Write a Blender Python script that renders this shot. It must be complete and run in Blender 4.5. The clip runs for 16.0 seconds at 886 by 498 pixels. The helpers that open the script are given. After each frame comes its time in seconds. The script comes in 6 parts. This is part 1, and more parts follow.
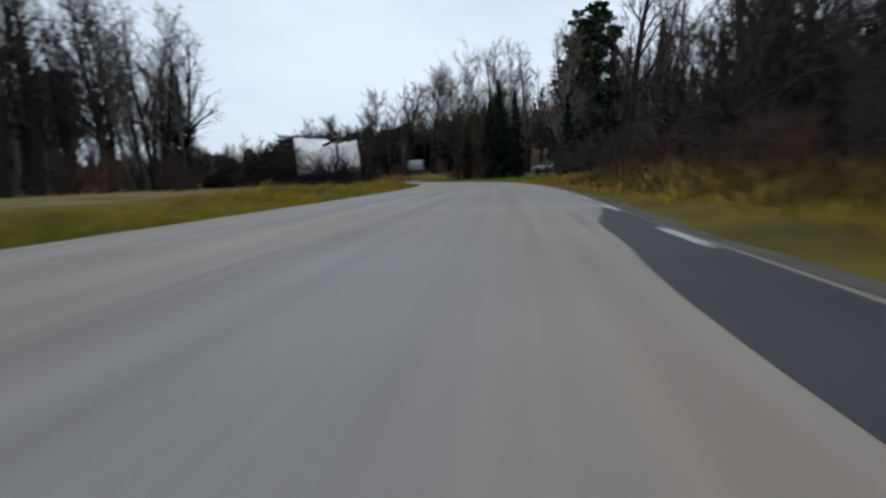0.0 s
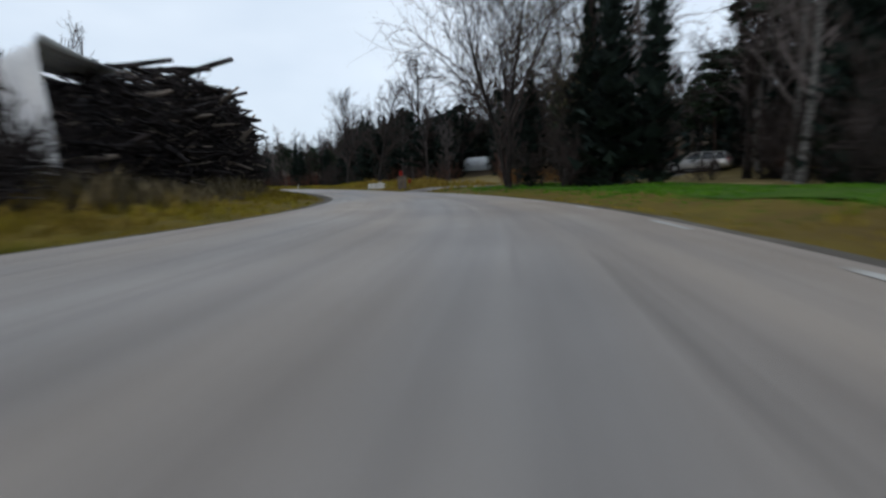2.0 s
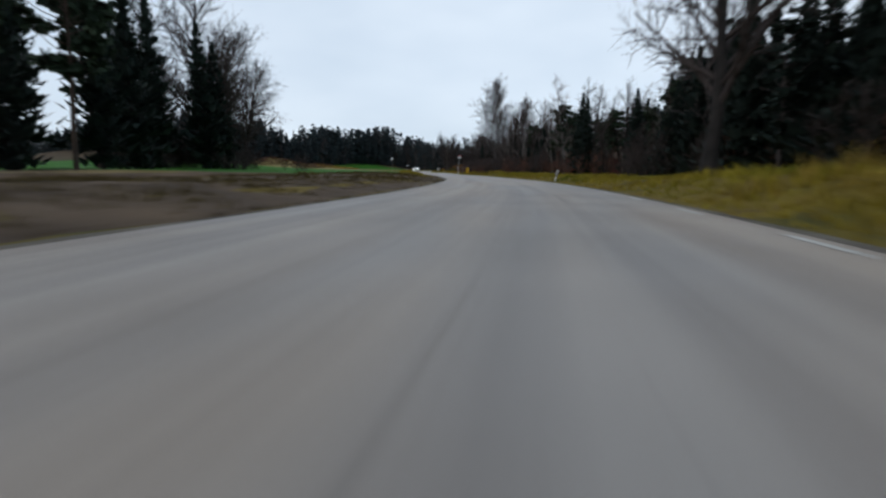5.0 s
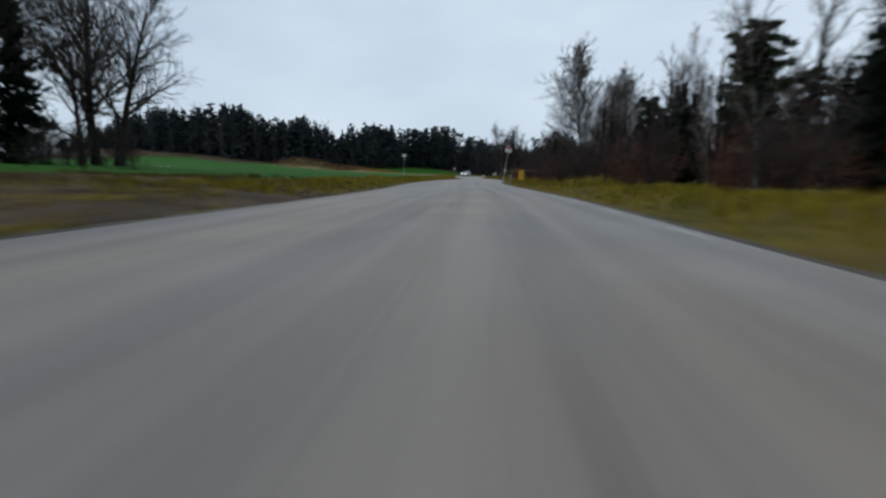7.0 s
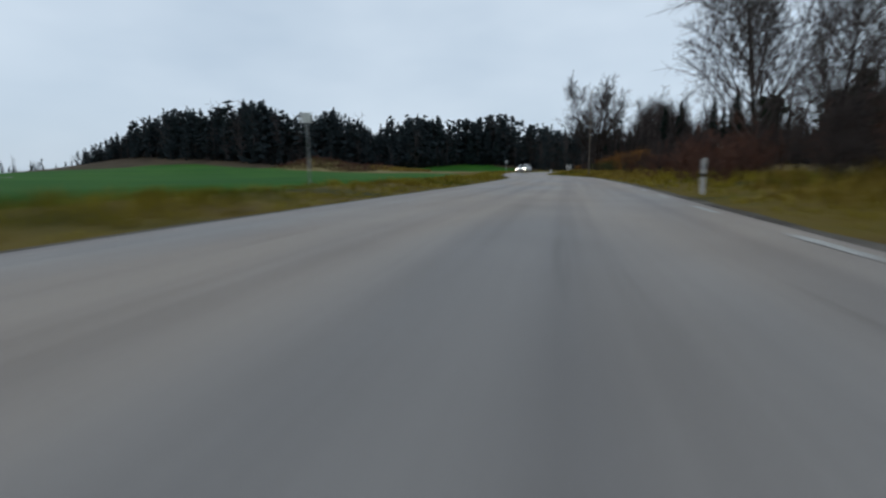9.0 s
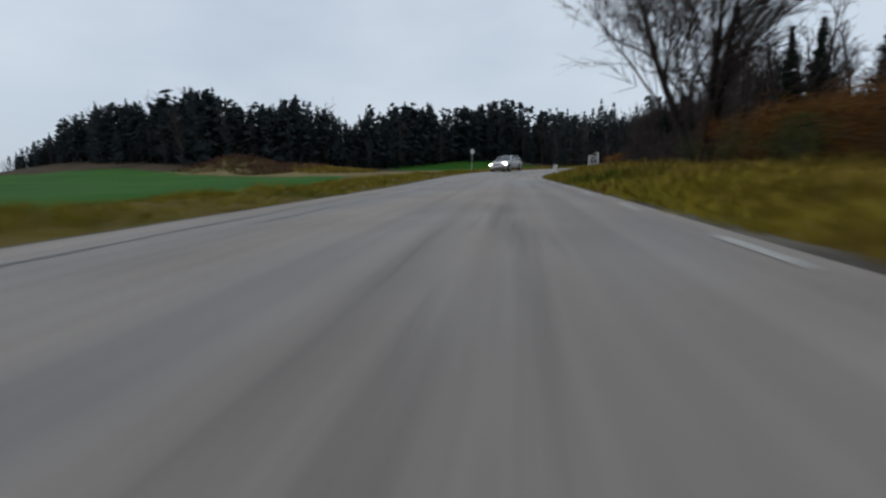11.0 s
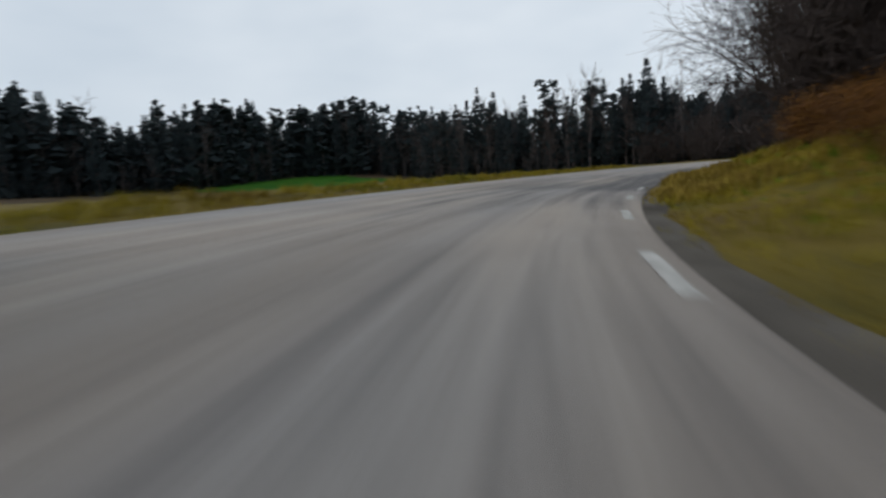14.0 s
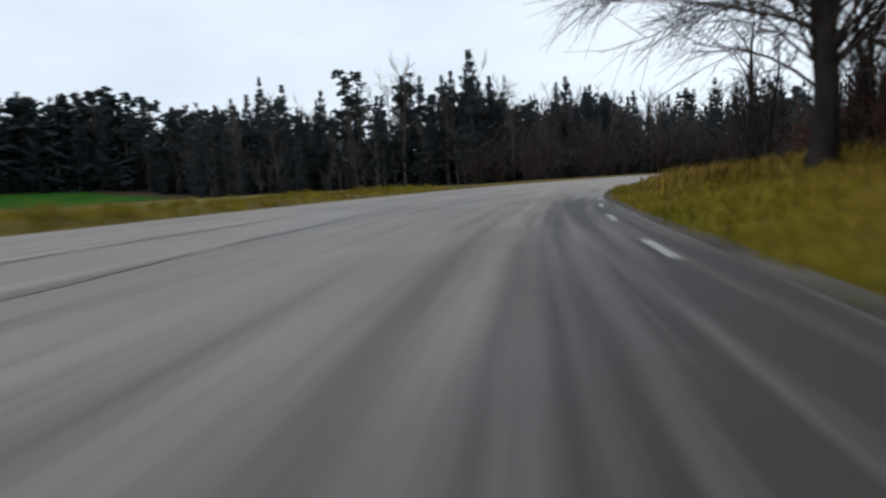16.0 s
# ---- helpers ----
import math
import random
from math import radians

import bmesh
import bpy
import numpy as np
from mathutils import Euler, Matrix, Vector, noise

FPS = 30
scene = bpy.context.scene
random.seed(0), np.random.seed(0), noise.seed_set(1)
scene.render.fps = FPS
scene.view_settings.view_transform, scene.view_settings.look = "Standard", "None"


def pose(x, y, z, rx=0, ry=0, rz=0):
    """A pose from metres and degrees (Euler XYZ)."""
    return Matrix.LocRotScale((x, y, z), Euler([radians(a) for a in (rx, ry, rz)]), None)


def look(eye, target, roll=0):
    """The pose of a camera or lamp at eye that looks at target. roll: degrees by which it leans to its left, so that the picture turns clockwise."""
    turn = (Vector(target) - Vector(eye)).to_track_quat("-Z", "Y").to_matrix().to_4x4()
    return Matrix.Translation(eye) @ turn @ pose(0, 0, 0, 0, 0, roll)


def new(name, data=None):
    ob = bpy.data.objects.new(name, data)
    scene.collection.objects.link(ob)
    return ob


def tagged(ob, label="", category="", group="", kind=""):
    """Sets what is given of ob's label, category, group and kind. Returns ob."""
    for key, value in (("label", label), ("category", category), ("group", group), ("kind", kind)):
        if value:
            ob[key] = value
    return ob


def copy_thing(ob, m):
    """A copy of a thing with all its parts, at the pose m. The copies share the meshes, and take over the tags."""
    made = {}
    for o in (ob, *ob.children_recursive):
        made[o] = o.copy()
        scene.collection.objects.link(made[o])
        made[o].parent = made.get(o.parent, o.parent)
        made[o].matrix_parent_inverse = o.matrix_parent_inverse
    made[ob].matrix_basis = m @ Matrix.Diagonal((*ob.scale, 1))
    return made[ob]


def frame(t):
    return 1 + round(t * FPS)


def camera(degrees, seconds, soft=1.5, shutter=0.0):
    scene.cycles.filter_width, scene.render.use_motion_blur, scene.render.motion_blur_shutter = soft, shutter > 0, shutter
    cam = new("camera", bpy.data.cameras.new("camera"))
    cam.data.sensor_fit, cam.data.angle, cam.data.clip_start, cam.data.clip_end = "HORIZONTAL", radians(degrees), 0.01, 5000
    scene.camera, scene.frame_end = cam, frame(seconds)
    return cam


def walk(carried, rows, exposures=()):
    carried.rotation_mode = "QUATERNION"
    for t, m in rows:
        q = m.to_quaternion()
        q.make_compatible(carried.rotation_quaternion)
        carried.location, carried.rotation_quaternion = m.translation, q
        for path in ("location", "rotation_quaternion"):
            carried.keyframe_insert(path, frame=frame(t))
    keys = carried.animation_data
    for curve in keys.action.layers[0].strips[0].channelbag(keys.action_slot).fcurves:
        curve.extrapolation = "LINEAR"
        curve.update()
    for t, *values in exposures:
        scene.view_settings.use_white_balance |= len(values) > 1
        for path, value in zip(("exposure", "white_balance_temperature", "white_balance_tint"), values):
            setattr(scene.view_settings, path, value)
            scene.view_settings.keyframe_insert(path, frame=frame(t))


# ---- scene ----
# Camera: a lens of about 82 degrees, carried low over a country road at driving pace.
cam = camera(82.3, 16.0, soft=2.5, shutter=0.6)
ROWS = (  # seconds, x, y, z, yaw, pitch, roll
    (0.0, 0.01, 0.00, 0.55, 0.04, -8.07, -1.75),
    (0.5, 1.29, 9.79, 0.53, -0.47, -7.30, -1.89),
    (1.0, 2.33, 19.37, 0.56, 1.70, -7.53, -0.68),
    (1.5, 2.89, 27.83, 0.59, 5.03, -7.73, -1.63),
    (2.0, 3.39, 35.61, 0.58, 10.03, -7.54, -1.37),
    (2.5, 2.77, 43.74, 0.56, 15.84, -7.48, -0.00),
    (3.0, 1.13, 51.46, 0.55, 24.15, -7.36, -1.25),
    (3.5, -1.45, 58.62, 0.56, 31.11, -7.68, -0.50),
    (4.0, -5.72, 65.75, 0.56, 36.83, -7.40, -0.87),
    (4.5, -10.27, 73.65, 0.56, 40.83, -8.35, -0.11),
    (5.0, -15.49, 82.18, 0.56, 43.13, -8.77, 0.87),
    (5.5, -21.37, 91.01, 0.56, 44.58, -8.70, 1.56),
    (6.0, -27.87, 99.82, 0.56, 46.06, -8.29, 1.46),
    (6.5, -34.99, 108.29, 0.56, 48.39, -7.74, 0.36),
    (7.0, -42.76, 116.38, 0.57, 50.93, -8.35, 1.85),
    (7.5, -50.98, 124.26, 0.55, 53.89, -8.88, 2.56),
    (8.0, -59.54, 132.14, 0.55, 56.34, -8.13, 2.04),
    (8.5, -68.34, 140.02, 0.56, 57.42, -8.31, 0.78),
    (9.0, -77.17, 148.17, 0.56, 58.38, -8.65, -0.65),
    (9.5, -85.59, 156.92, 0.56, 59.40, -8.83, -1.90),
    (10.0, -93.78, 165.57, 0.56, 60.27, -8.88, -2.70),
    (10.5, -101.78, 173.64, 0.56, 60.76, -8.85, -2.82),
    (11.0, -109.62, 180.63, 0.56, 60.65, -8.79, -1.97),
    (11.5, -117.19, 186.37, 0.57, 59.91, -9.03, -0.34),
    (12.0, -124.04, 191.70, 0.55, 58.63, -9.93, 0.86),
    (12.5, -130.46, 196.74, 0.60, 56.03, -9.50, 0.92),
    (13.0, -136.08, 201.71, 0.51, 53.92, -9.39, -2.53),
    (13.5, -141.35, 206.99, 0.56, 50.40, -8.24, -3.15),
    (14.0, -146.19, 212.38, 0.56, 45.90, -7.94, -4.06),
    (14.5, -150.00, 218.29, 0.56, 40.11, -7.41, -4.45),
    (15.0, -152.58, 224.70, 0.56, 34.67, -7.92, -3.15),
    (15.5, -154.66, 231.22, 0.52, 31.28, -7.85, -3.20),
    (16.0, -157.03, 237.73, 0.59, 27.67, -7.25, -3.31),
)


def aim(x, y, z, yaw, pitch, roll):
    a, b = radians(yaw), radians(pitch)
    ahead = Vector((-math.sin(a) * math.cos(b), math.cos(a) * math.cos(b), math.sin(b)))
    eye = Vector((x, y, z))
    return look(eye, eye + ahead, roll)


walk(cam, [(r[0], aim(*r[1:])) for r in ROWS],
     [(0.0, 0.2, 6620, 15), (1.5, 0.22, 6620, 15), (2.5, 0.26, 6600, 14), (3.25, 0.16, 6600, 14), (4.0, 0.27, 6600, 14), (6.5, 0.06, 6540, 13), (8.5, 0.0, 6450, 12), (11.0, -0.08, 6700, 15), (12.5, -0.08, 6900, 15), (13.5, 0.12, 7100, 15), (14.5, 0.05, 6900, 15), (16.0, 0.35, 6850, 15)])

# Light: a closed, pale overcast with a very soft sun behind it.
world = bpy.data.worlds.new("overcast_sky")
scene.world = world
world.use_nodes = True
wt = world.node_tree
sky = wt.nodes.new("ShaderNodeTexSky")
sky.sky_type, sky.sun_disc = "NISHITA", False
sky.sun_elevation, sky.sun_rotation = radians(22), radians(200)
wtex = wt.nodes.new("ShaderNodeTexCoord")
wmap = wt.nodes.new("ShaderNodeMapping")
wmap.inputs["Scale"].default_value = (1.0, 1.0, 2.6)
wnoise = wt.nodes.new("ShaderNodeTexNoise")
wnoise.inputs["Scale"].default_value, wnoise.inputs["Detail"].default_value = 1.6, 4.0
wramp = wt.nodes.new("ShaderNodeValToRGB")
wramp.color_ramp.elements[0].position, wramp.color_ramp.elements[1].position = 0.32, 0.68
wramp.color_ramp.elements[0].color = (5.1, 6.35, 7.55, 1)
wramp.color_ramp.elements[1].color = (6.9, 8.1, 9.1, 1)
wmix = wt.nodes.new("ShaderNodeMix")
wmix.data_type = "RGBA"
wmix.inputs["Factor"].default_value = 0.9
wt.links.new(wtex.outputs["Generated"], wmap.inputs["Vector"])
wt.links.new(wmap.outputs["Vector"], wnoise.inputs["Vector"])
wt.links.new(wnoise.outputs["Fac"], wramp.inputs["Fac"])
wt.links.new(sky.outputs["Color"], wmix.inputs["A"])
wt.links.new(wramp.outputs["Color"], wmix.inputs["B"])
wt.links.new(wmix.outputs["Result"], wt.nodes["Background"].inputs["Color"])
wt.nodes["Background"].inputs["Strength"].default_value = 0.1
sun = new("sun", bpy.data.lights.new("sun", "SUN"))
sun.data.energy, sun.data.angle, sun.data.color = 0.5, radians(35), (1.0, 0.97, 0.92)
sun.matrix_world = look((0, 0, 60), (12, 30, 40))


# ---- materials ----
def mat(name, colours, scale=3.0, rough=0.85, bump=0.3, fine=40.0, metal=0.0, stretch=(1, 1, 1), spec=0.1, island=0.0, coords="Object"):
    """A surface of two or three colours mixed by coarse noise, with fine grain and relief."""
    m = bpy.data.materials.new(name)
    m.use_nodes = True
    nt = m.node_tree
    b = nt.nodes["Principled BSDF"]
    b.inputs["Roughness"].default_value, b.inputs["Metallic"].default_value = rough, metal
    b.inputs["Specular IOR Level"].default_value = spec
    tc = nt.nodes.new("ShaderNodeTexCoord")
    mp = nt.nodes.new("ShaderNodeMapping")
    mp.inputs["Scale"].default_value = stretch
    n1, n2 = nt.nodes.new("ShaderNodeTexNoise"), nt.nodes.new("ShaderNodeTexNoise")
    n1.inputs["Scale"].default_value, n2.inputs["Scale"].default_value = scale, fine
    n1.inputs["Detail"].default_value, n2.inputs["Detail"].default_value = 5.0, 3.0
    ramp = nt.nodes.new("ShaderNodeValToRGB")
    el = ramp.color_ramp.elements
    el[0].position, el[1].position = 0.3, 0.7
    el[0].color, el[1].color = (*colours[0], 1), (*colours[-1], 1)
    if len(colours) > 2:
        el.new(0.5).color = (*colours[1], 1)
    mul = nt.nodes.new("ShaderNodeMix")
    mul.data_type, mul.blend_type = "RGBA", "OVERLAY"
    mul.inputs["Factor"].default_value = 0.35
    nt.links.new(tc.outputs[coords], mp.inputs["Vector"])
    for n in (n1, n2):
        nt.links.new(mp.outputs["Vector"], n.inputs["Vector"])
    nt.links.new(n1.outputs["Fac"], ramp.inputs["Fac"])
    nt.links.new(ramp.outputs["Color"], mul.inputs["A"])
    nt.links.new(n2.outputs["Fac"], mul.inputs["B"])
    out = mul.outputs["Result"]
    if island:
        geo = nt.nodes.new("ShaderNodeNewGeometry")
        hsv = nt.nodes.new("ShaderNodeHueSaturation")
        mr = nt.nodes.new("ShaderNodeMapRange")
        mr.inputs["To Min"].default_value, mr.inputs["To Max"].default_value = 1 - island, 1 + island
        nt.links.new(geo.outputs["Random Per Island"], mr.inputs["Value"])
        nt.links.new(mr.outputs["Result"], hsv.inputs["Value"])
        nt.links.new(out, hsv.inputs["Color"])
        out = hsv.outputs["Color"]
    nt.links.new(out, b.inputs["Base Color"])
    if bump:
        bp = nt.nodes.new("ShaderNodeBump")
        bp.inputs["Strength"].default_value, bp.inputs["Distance"].default_value = bump, 0.02
        nt.links.new(n2.outputs["Fac"], bp.inputs["Height"])
        nt.links.new(bp.outputs["Normal"], b.inputs["Normal"])
    return m


BARK = mat("dark_bark", ((0.012, 0.011, 0.0105), (0.032, 0.028, 0.026)), 4, 0.9, 0.5, 30, stretch=(1, 1, 0.25))
TWIG = mat("bare_twigs", ((0.035, 0.028, 0.027), (0.062, 0.05, 0.046)), 2, 0.9, 0.0, 20)
TWIG_RED = mat("reddish_twigs", ((0.075, 0.036, 0.028), (0.13, 0.065, 0.045)), 2, 0.9, 0.0, 20)
TWIG_GREY = mat("grey_twigs", ((0.06, 0.052, 0.052), (0.1, 0.086, 0.084)), 2, 0.9, 0.0, 20)
TWIG_PALE = mat("pale_twigs", ((0.1, 0.085, 0.082), (0.165, 0.14, 0.132)), 2, 0.9, 0.0, 20)
BIRCH_BARK = mat("birch_bark", ((0.035, 0.033, 0.031), (0.12, 0.115, 0.108), (0.22, 0.21, 0.195)), 5, 0.8, 0.3, 25, stretch=(1, 1, 2.5))
PINE_BARK = mat("pine_bark", ((0.04, 0.033, 0.029), (0.085, 0.06, 0.047)), 3, 0.9, 0.5, 25, stretch=(1, 1, 0.3))
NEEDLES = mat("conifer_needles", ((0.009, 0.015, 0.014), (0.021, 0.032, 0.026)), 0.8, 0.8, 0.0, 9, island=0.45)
# Far needles: air haze put into the base colour, paler and bluer than near ones.
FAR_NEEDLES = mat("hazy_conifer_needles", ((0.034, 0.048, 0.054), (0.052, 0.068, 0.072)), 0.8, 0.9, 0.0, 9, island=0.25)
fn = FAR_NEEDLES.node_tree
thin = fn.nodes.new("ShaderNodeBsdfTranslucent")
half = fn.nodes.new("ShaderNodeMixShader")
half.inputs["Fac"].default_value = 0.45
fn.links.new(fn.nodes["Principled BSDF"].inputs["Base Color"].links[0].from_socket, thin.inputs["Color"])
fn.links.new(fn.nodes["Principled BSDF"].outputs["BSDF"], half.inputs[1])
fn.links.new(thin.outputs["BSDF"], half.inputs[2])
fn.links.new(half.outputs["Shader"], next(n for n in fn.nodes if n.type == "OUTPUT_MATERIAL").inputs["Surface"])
PINE_NEEDLES = mat("pine_needles", ((0.018, 0.03, 0.02), (0.036, 0.055, 0.032)), 0.8, 0.8, 0.0, 9, island=0.45)
LEAF_PALE = mat("pale_last_leaves", ((0.16, 0.13, 0.055), (0.3, 0.26, 0.13)), 0.9, 0.7, 0.0, 6, island=0.4)
LEAF_ORANGE = mat("orange_brown_leaves", ((0.11, 0.05, 0.016), (0.22, 0.1, 0.022)), 0.7, 0.75, 0.0, 6, island=0.45)
LEAF_GREEN = mat("dull_green_leaves", ((0.035, 0.05, 0.014), (0.075, 0.085, 0.02)), 0.7, 0.75, 0.0, 6, island=0.4)
GRASS = mat("verge_grass_blades", ((0.08, 0.098, 0.012), (0.235, 0.185, 0.02), (0.145, 0.098, 0.018)), 0.22, 0.8, 0.0, 5, island=0.35)
GRASS_BROWN = mat("withered_grass_blades", ((0.04, 0.032, 0.014), (0.13, 0.095, 0.035)), 0.4, 0.85, 0.0, 5, island=0.35)
GRASS_DRY = mat("dry_grass_blades", ((0.14, 0.095, 0.02), (0.29, 0.205, 0.04)), 0.4, 0.8, 0.0, 5, island=0.35)
GRASS_STALK = mat("withered_stalks", ((0.075, 0.058, 0.032), (0.19, 0.15, 0.085)), 0.5, 0.85, 0.0, 5, island=0.4)
GRASS_GREEN = mat("fresh_green_grass_blades", ((0.035, 0.135, 0.008), (0.09, 0.2, 0.014)), 0.4, 0.8, 0.0, 5, island=0.35)
TURF = mat("verge_turf", ((0.05, 0.047, 0.012), (0.125, 0.09, 0.016), (0.085, 0.055, 0.018)), 0.35, 0.95, 0.6, 14)
GRAVEL = mat("gravel", ((0.12, 0.105, 0.09), (0.24, 0.22, 0.195)), 1.2, 0.95, 0.9, 55)
SHOULDER = mat("dark_roadside_gravel", ((0.06, 0.052, 0.044), (0.16, 0.142, 0.12)), 0.8, 0.95, 0.9, 50)
WET_GRAVEL = mat("damp_dark_gravel", ((0.035, 0.031, 0.028), (0.1, 0.088, 0.076)), 0.6, 0.6, 0.8, 45)
PAINT = mat("worn_road_paint", ((0.3, 0.285, 0.26), (0.52, 0.51, 0.48)), 4, 0.7, 0.3, 60)
WHITE_METAL = mat("white_painted_metal", ((0.5, 0.5, 0.5), (0.66, 0.66, 0.65)), 3, 0.5, 0.1, 30)
GREY_METAL = mat("galvanised_steel", ((0.3, 0.31, 0.32), (0.45, 0.46, 0.47)), 4, 0.4, 0.1, 40, metal=0.7)
RED_PAINT = mat("red_paint", ((0.2, 0.016, 0.012), (0.32, 0.03, 0.02)), 3, 0.55, 0.1, 30)
YELLOW = mat("yellow_plastic", ((0.5, 0.29, 0.025), (0.62, 0.38, 0.05)), 2, 0.6, 0.15, 25)
WOOD_GREY = mat("weathered_grey_boards", ((0.085, 0.07, 0.058), (0.17, 0.142, 0.118)), 2, 0.9, 0.5, 30, stretch=(1, 0.15, 1))
LOG_BARK = mat("dead_branch_bark", ((0.012, 0.0105, 0.011), (0.036, 0.03, 0.029)), 3, 0.95, 0.5, 25, island=0.6)
LOG_PALE = mat("split_pale_wood", ((0.13, 0.105, 0.09), (0.26, 0.215, 0.18)), 3, 0.9, 0.3, 25, island=0.4)
TARP = mat("white_plastic_sheet", ((0.6, 0.62, 0.64), (0.78, 0.79, 0.8)), 0.8, 0.45, 0.25, 6)
GLASS_DARK = mat("dark_car_glass", ((0.02, 0.022, 0.025), (0.03, 0.032, 0.035)), 3, 0.08, 0.0, 30, spec=0.6)
SILVER = mat("silver_car_paint", ((0.5, 0.5, 0.5), (0.58, 0.58, 0.58)), 2, 0.28, 0.0, 30, metal=0.35, spec=0.6)
TYRE = mat("tyre_rubber", ((0.015, 0.015, 0.016), (0.03, 0.03, 0.03)), 5, 0.9, 0.3, 60)
BLACK = mat("black_plastic", ((0.018, 0.018, 0.02), (0.03, 0.03, 0.032)), 5, 0.6, 0.1, 60)
WALL_DARK = mat("dark_blue_boards", ((0.025, 0.03, 0.045), (0.05, 0.058, 0.075)), 1.5, 0.85, 0.3, 20)
WALL_RED = mat("red_brown_boards", ((0.1, 0.032, 0.024), (0.16, 0.055, 0.04)), 1.5, 0.85, 0.3, 20)
WALL_BROWN = mat("brown_boards", ((0.1, 0.065, 0.045), (0.17, 0.115, 0.08)), 1.5, 0.85, 0.3, 20)
ROOF = mat("dark_roof_tiles", ((0.03, 0.03, 0.034), (0.07, 0.065, 0.062)), 2, 0.85, 0.4, 18)
ROOF_BROWN = mat("brown_roof_tiles", ((0.1, 0.07, 0.055), (0.16, 0.115, 0.09)), 2, 0.85, 0.4, 18)
ROCK = mat("grey_rock", ((0.12, 0.115, 0.11), (0.27, 0.26, 0.25)), 1.5, 0.9, 0.6, 12)
LAMP_ON = bpy.data.materials.new("lit_headlamp")
LAMP_ON.use_nodes = True
LAMP_ON.node_tree.nodes["Principled BSDF"].inputs["Emission Color"].default_value = (1.0, 0.93, 0.66, 1)
LAMP_ON.node_tree.nodes["Principled BSDF"].inputs["Emission Strength"].default_value = 40.0


def asphalt(name, dark, light, streak, crack=0.45):
    """Worn asphalt: aggregate grain, long wear streaks along the road (u runs along it) and a few cracks."""
    m = mat(name, (dark, light), 0.5, 0.62, 0.5, 170, coords="UV", spec=0.42)
    nt = m.node_tree
    b = nt.nodes["Principled BSDF"]
    tc = next(n for n in nt.nodes if n.type == "TEX_COORD")
    mp = nt.nodes.new("ShaderNodeMapping")
    mp.inputs["Scale"].default_value = (0.045, 2.2, 1)
    n = nt.nodes.new("ShaderNodeTexNoise")
    n.inputs["Scale"].default_value, n.inputs["Detail"].default_value = 1.0, 6.0
    rp = nt.nodes.new("ShaderNodeValToRGB")
    rp.color_ramp.elements[0].position, rp.color_ramp.elements[1].position = 0.35, 0.62
    rp.color_ramp.elements[0].color, rp.color_ramp.elements[1].color = (*streak, 1), (1, 1, 1, 1)
    mx = nt.nodes.new("ShaderNodeMix")
    mx.data_type, mx.blend_type = "RGBA", "MULTIPLY"
    mx.inputs["Factor"].default_value = 0.6
    src = b.inputs["Base Color"].links[0].from_socket
    nt.links.new(tc.outputs["UV"], mp.inputs["Vector"])
    nt.links.new(mp.outputs["Vector"], n.inputs["Vector"])
    nt.links.new(n.outputs["Fac"], rp.inputs["Fac"])
    nt.links.new(src, mx.inputs["A"])
    nt.links.new(rp.outputs["Color"], mx.inputs["B"])
    # a second, broader warm and cool mottling
    n3 = nt.nodes.new("ShaderNodeTexNoise")
    n3.inputs["Scale"].default_value = 0.35
    mp3 = nt.nodes.new("ShaderNodeMapping")
    mp3.inputs["Scale"].default_value = (0.25, 1.4, 1)
    r3 = nt.nodes.new("ShaderNodeValToRGB")
    r3.color_ramp.elements[0].position, r3.color_ramp.elements[1].position = 0.38, 0.62
    r3.color_ramp.elements[0].color, r3.color_ramp.elements[1].color = (0.93, 0.97, 1.02, 1), (1.06, 1.0, 0.93, 1)
    m3 = nt.nodes.new("ShaderNodeMix")
    m3.data_type, m3.blend_type = "RGBA", "MULTIPLY"
    m3.inputs["Factor"].default_value = 1.0
    nt.links.new(tc.outputs["UV"], mp3.inputs["Vector"])
    nt.links.new(mp3.outputs["Vector"], n3.inputs["Vector"])
    nt.links.new(n3.outputs["Fac"], r3.inputs["Fac"])
    nt.links.new(mx.outputs["Result"], m3.inputs["A"])
    nt.links.new(r3.outputs["Color"], m3.inputs["B"])
    # darker, tar-bled stretches that break up into streaks
    at = nt.nodes.new("ShaderNodeAttribute")
    at.attribute_name = "tar"
    n4 = nt.nodes.new("ShaderNodeTexNoise")
    n4.inputs["Scale"].default_value, n4.inputs["Detail"].default_value = 1.0, 7.0
    mp4 = nt.nodes.new("ShaderNodeMapping")
    mp4.inputs["Scale"].default_value = (0.15, 3.3, 1)
    sm = nt.nodes.new("ShaderNodeMath")
    sm.operation = "MULTIPLY_ADD"
    sm.inputs[1].default_value = 2.6
    mr = nt.nodes.new("ShaderNodeMapRange")
    mr.inputs["From Min"].default_value, mr.inputs["From Max"].default_value = 1.62, 2.62
    m4 = nt.nodes.new("ShaderNodeMix")
    m4.data_type = "RGBA"
    m4.inputs["B"].default_value = (0.058, 0.05, 0.047, 1)
    nt.links.new(tc.outputs["UV"], mp4.inputs["Vector"])
    nt.links.new(mp4.outputs["Vector"], n4.inputs["Vector"])
    nt.links.new(n4.outputs["Fac"], sm.inputs[0])
    nt.links.new(at.outputs["Fac"], sm.inputs[2])
    nt.links.new(sm.outputs["Value"], mr.inputs["Value"])
    nt.links.new(mr.outputs["Result"], m4.inputs["Factor"])
    nt.links.new(m3.outputs["Result"], m4.inputs["A"])
    nt.links.new(m4.outputs["Result"], b.inputs["Base Color"])
    return m


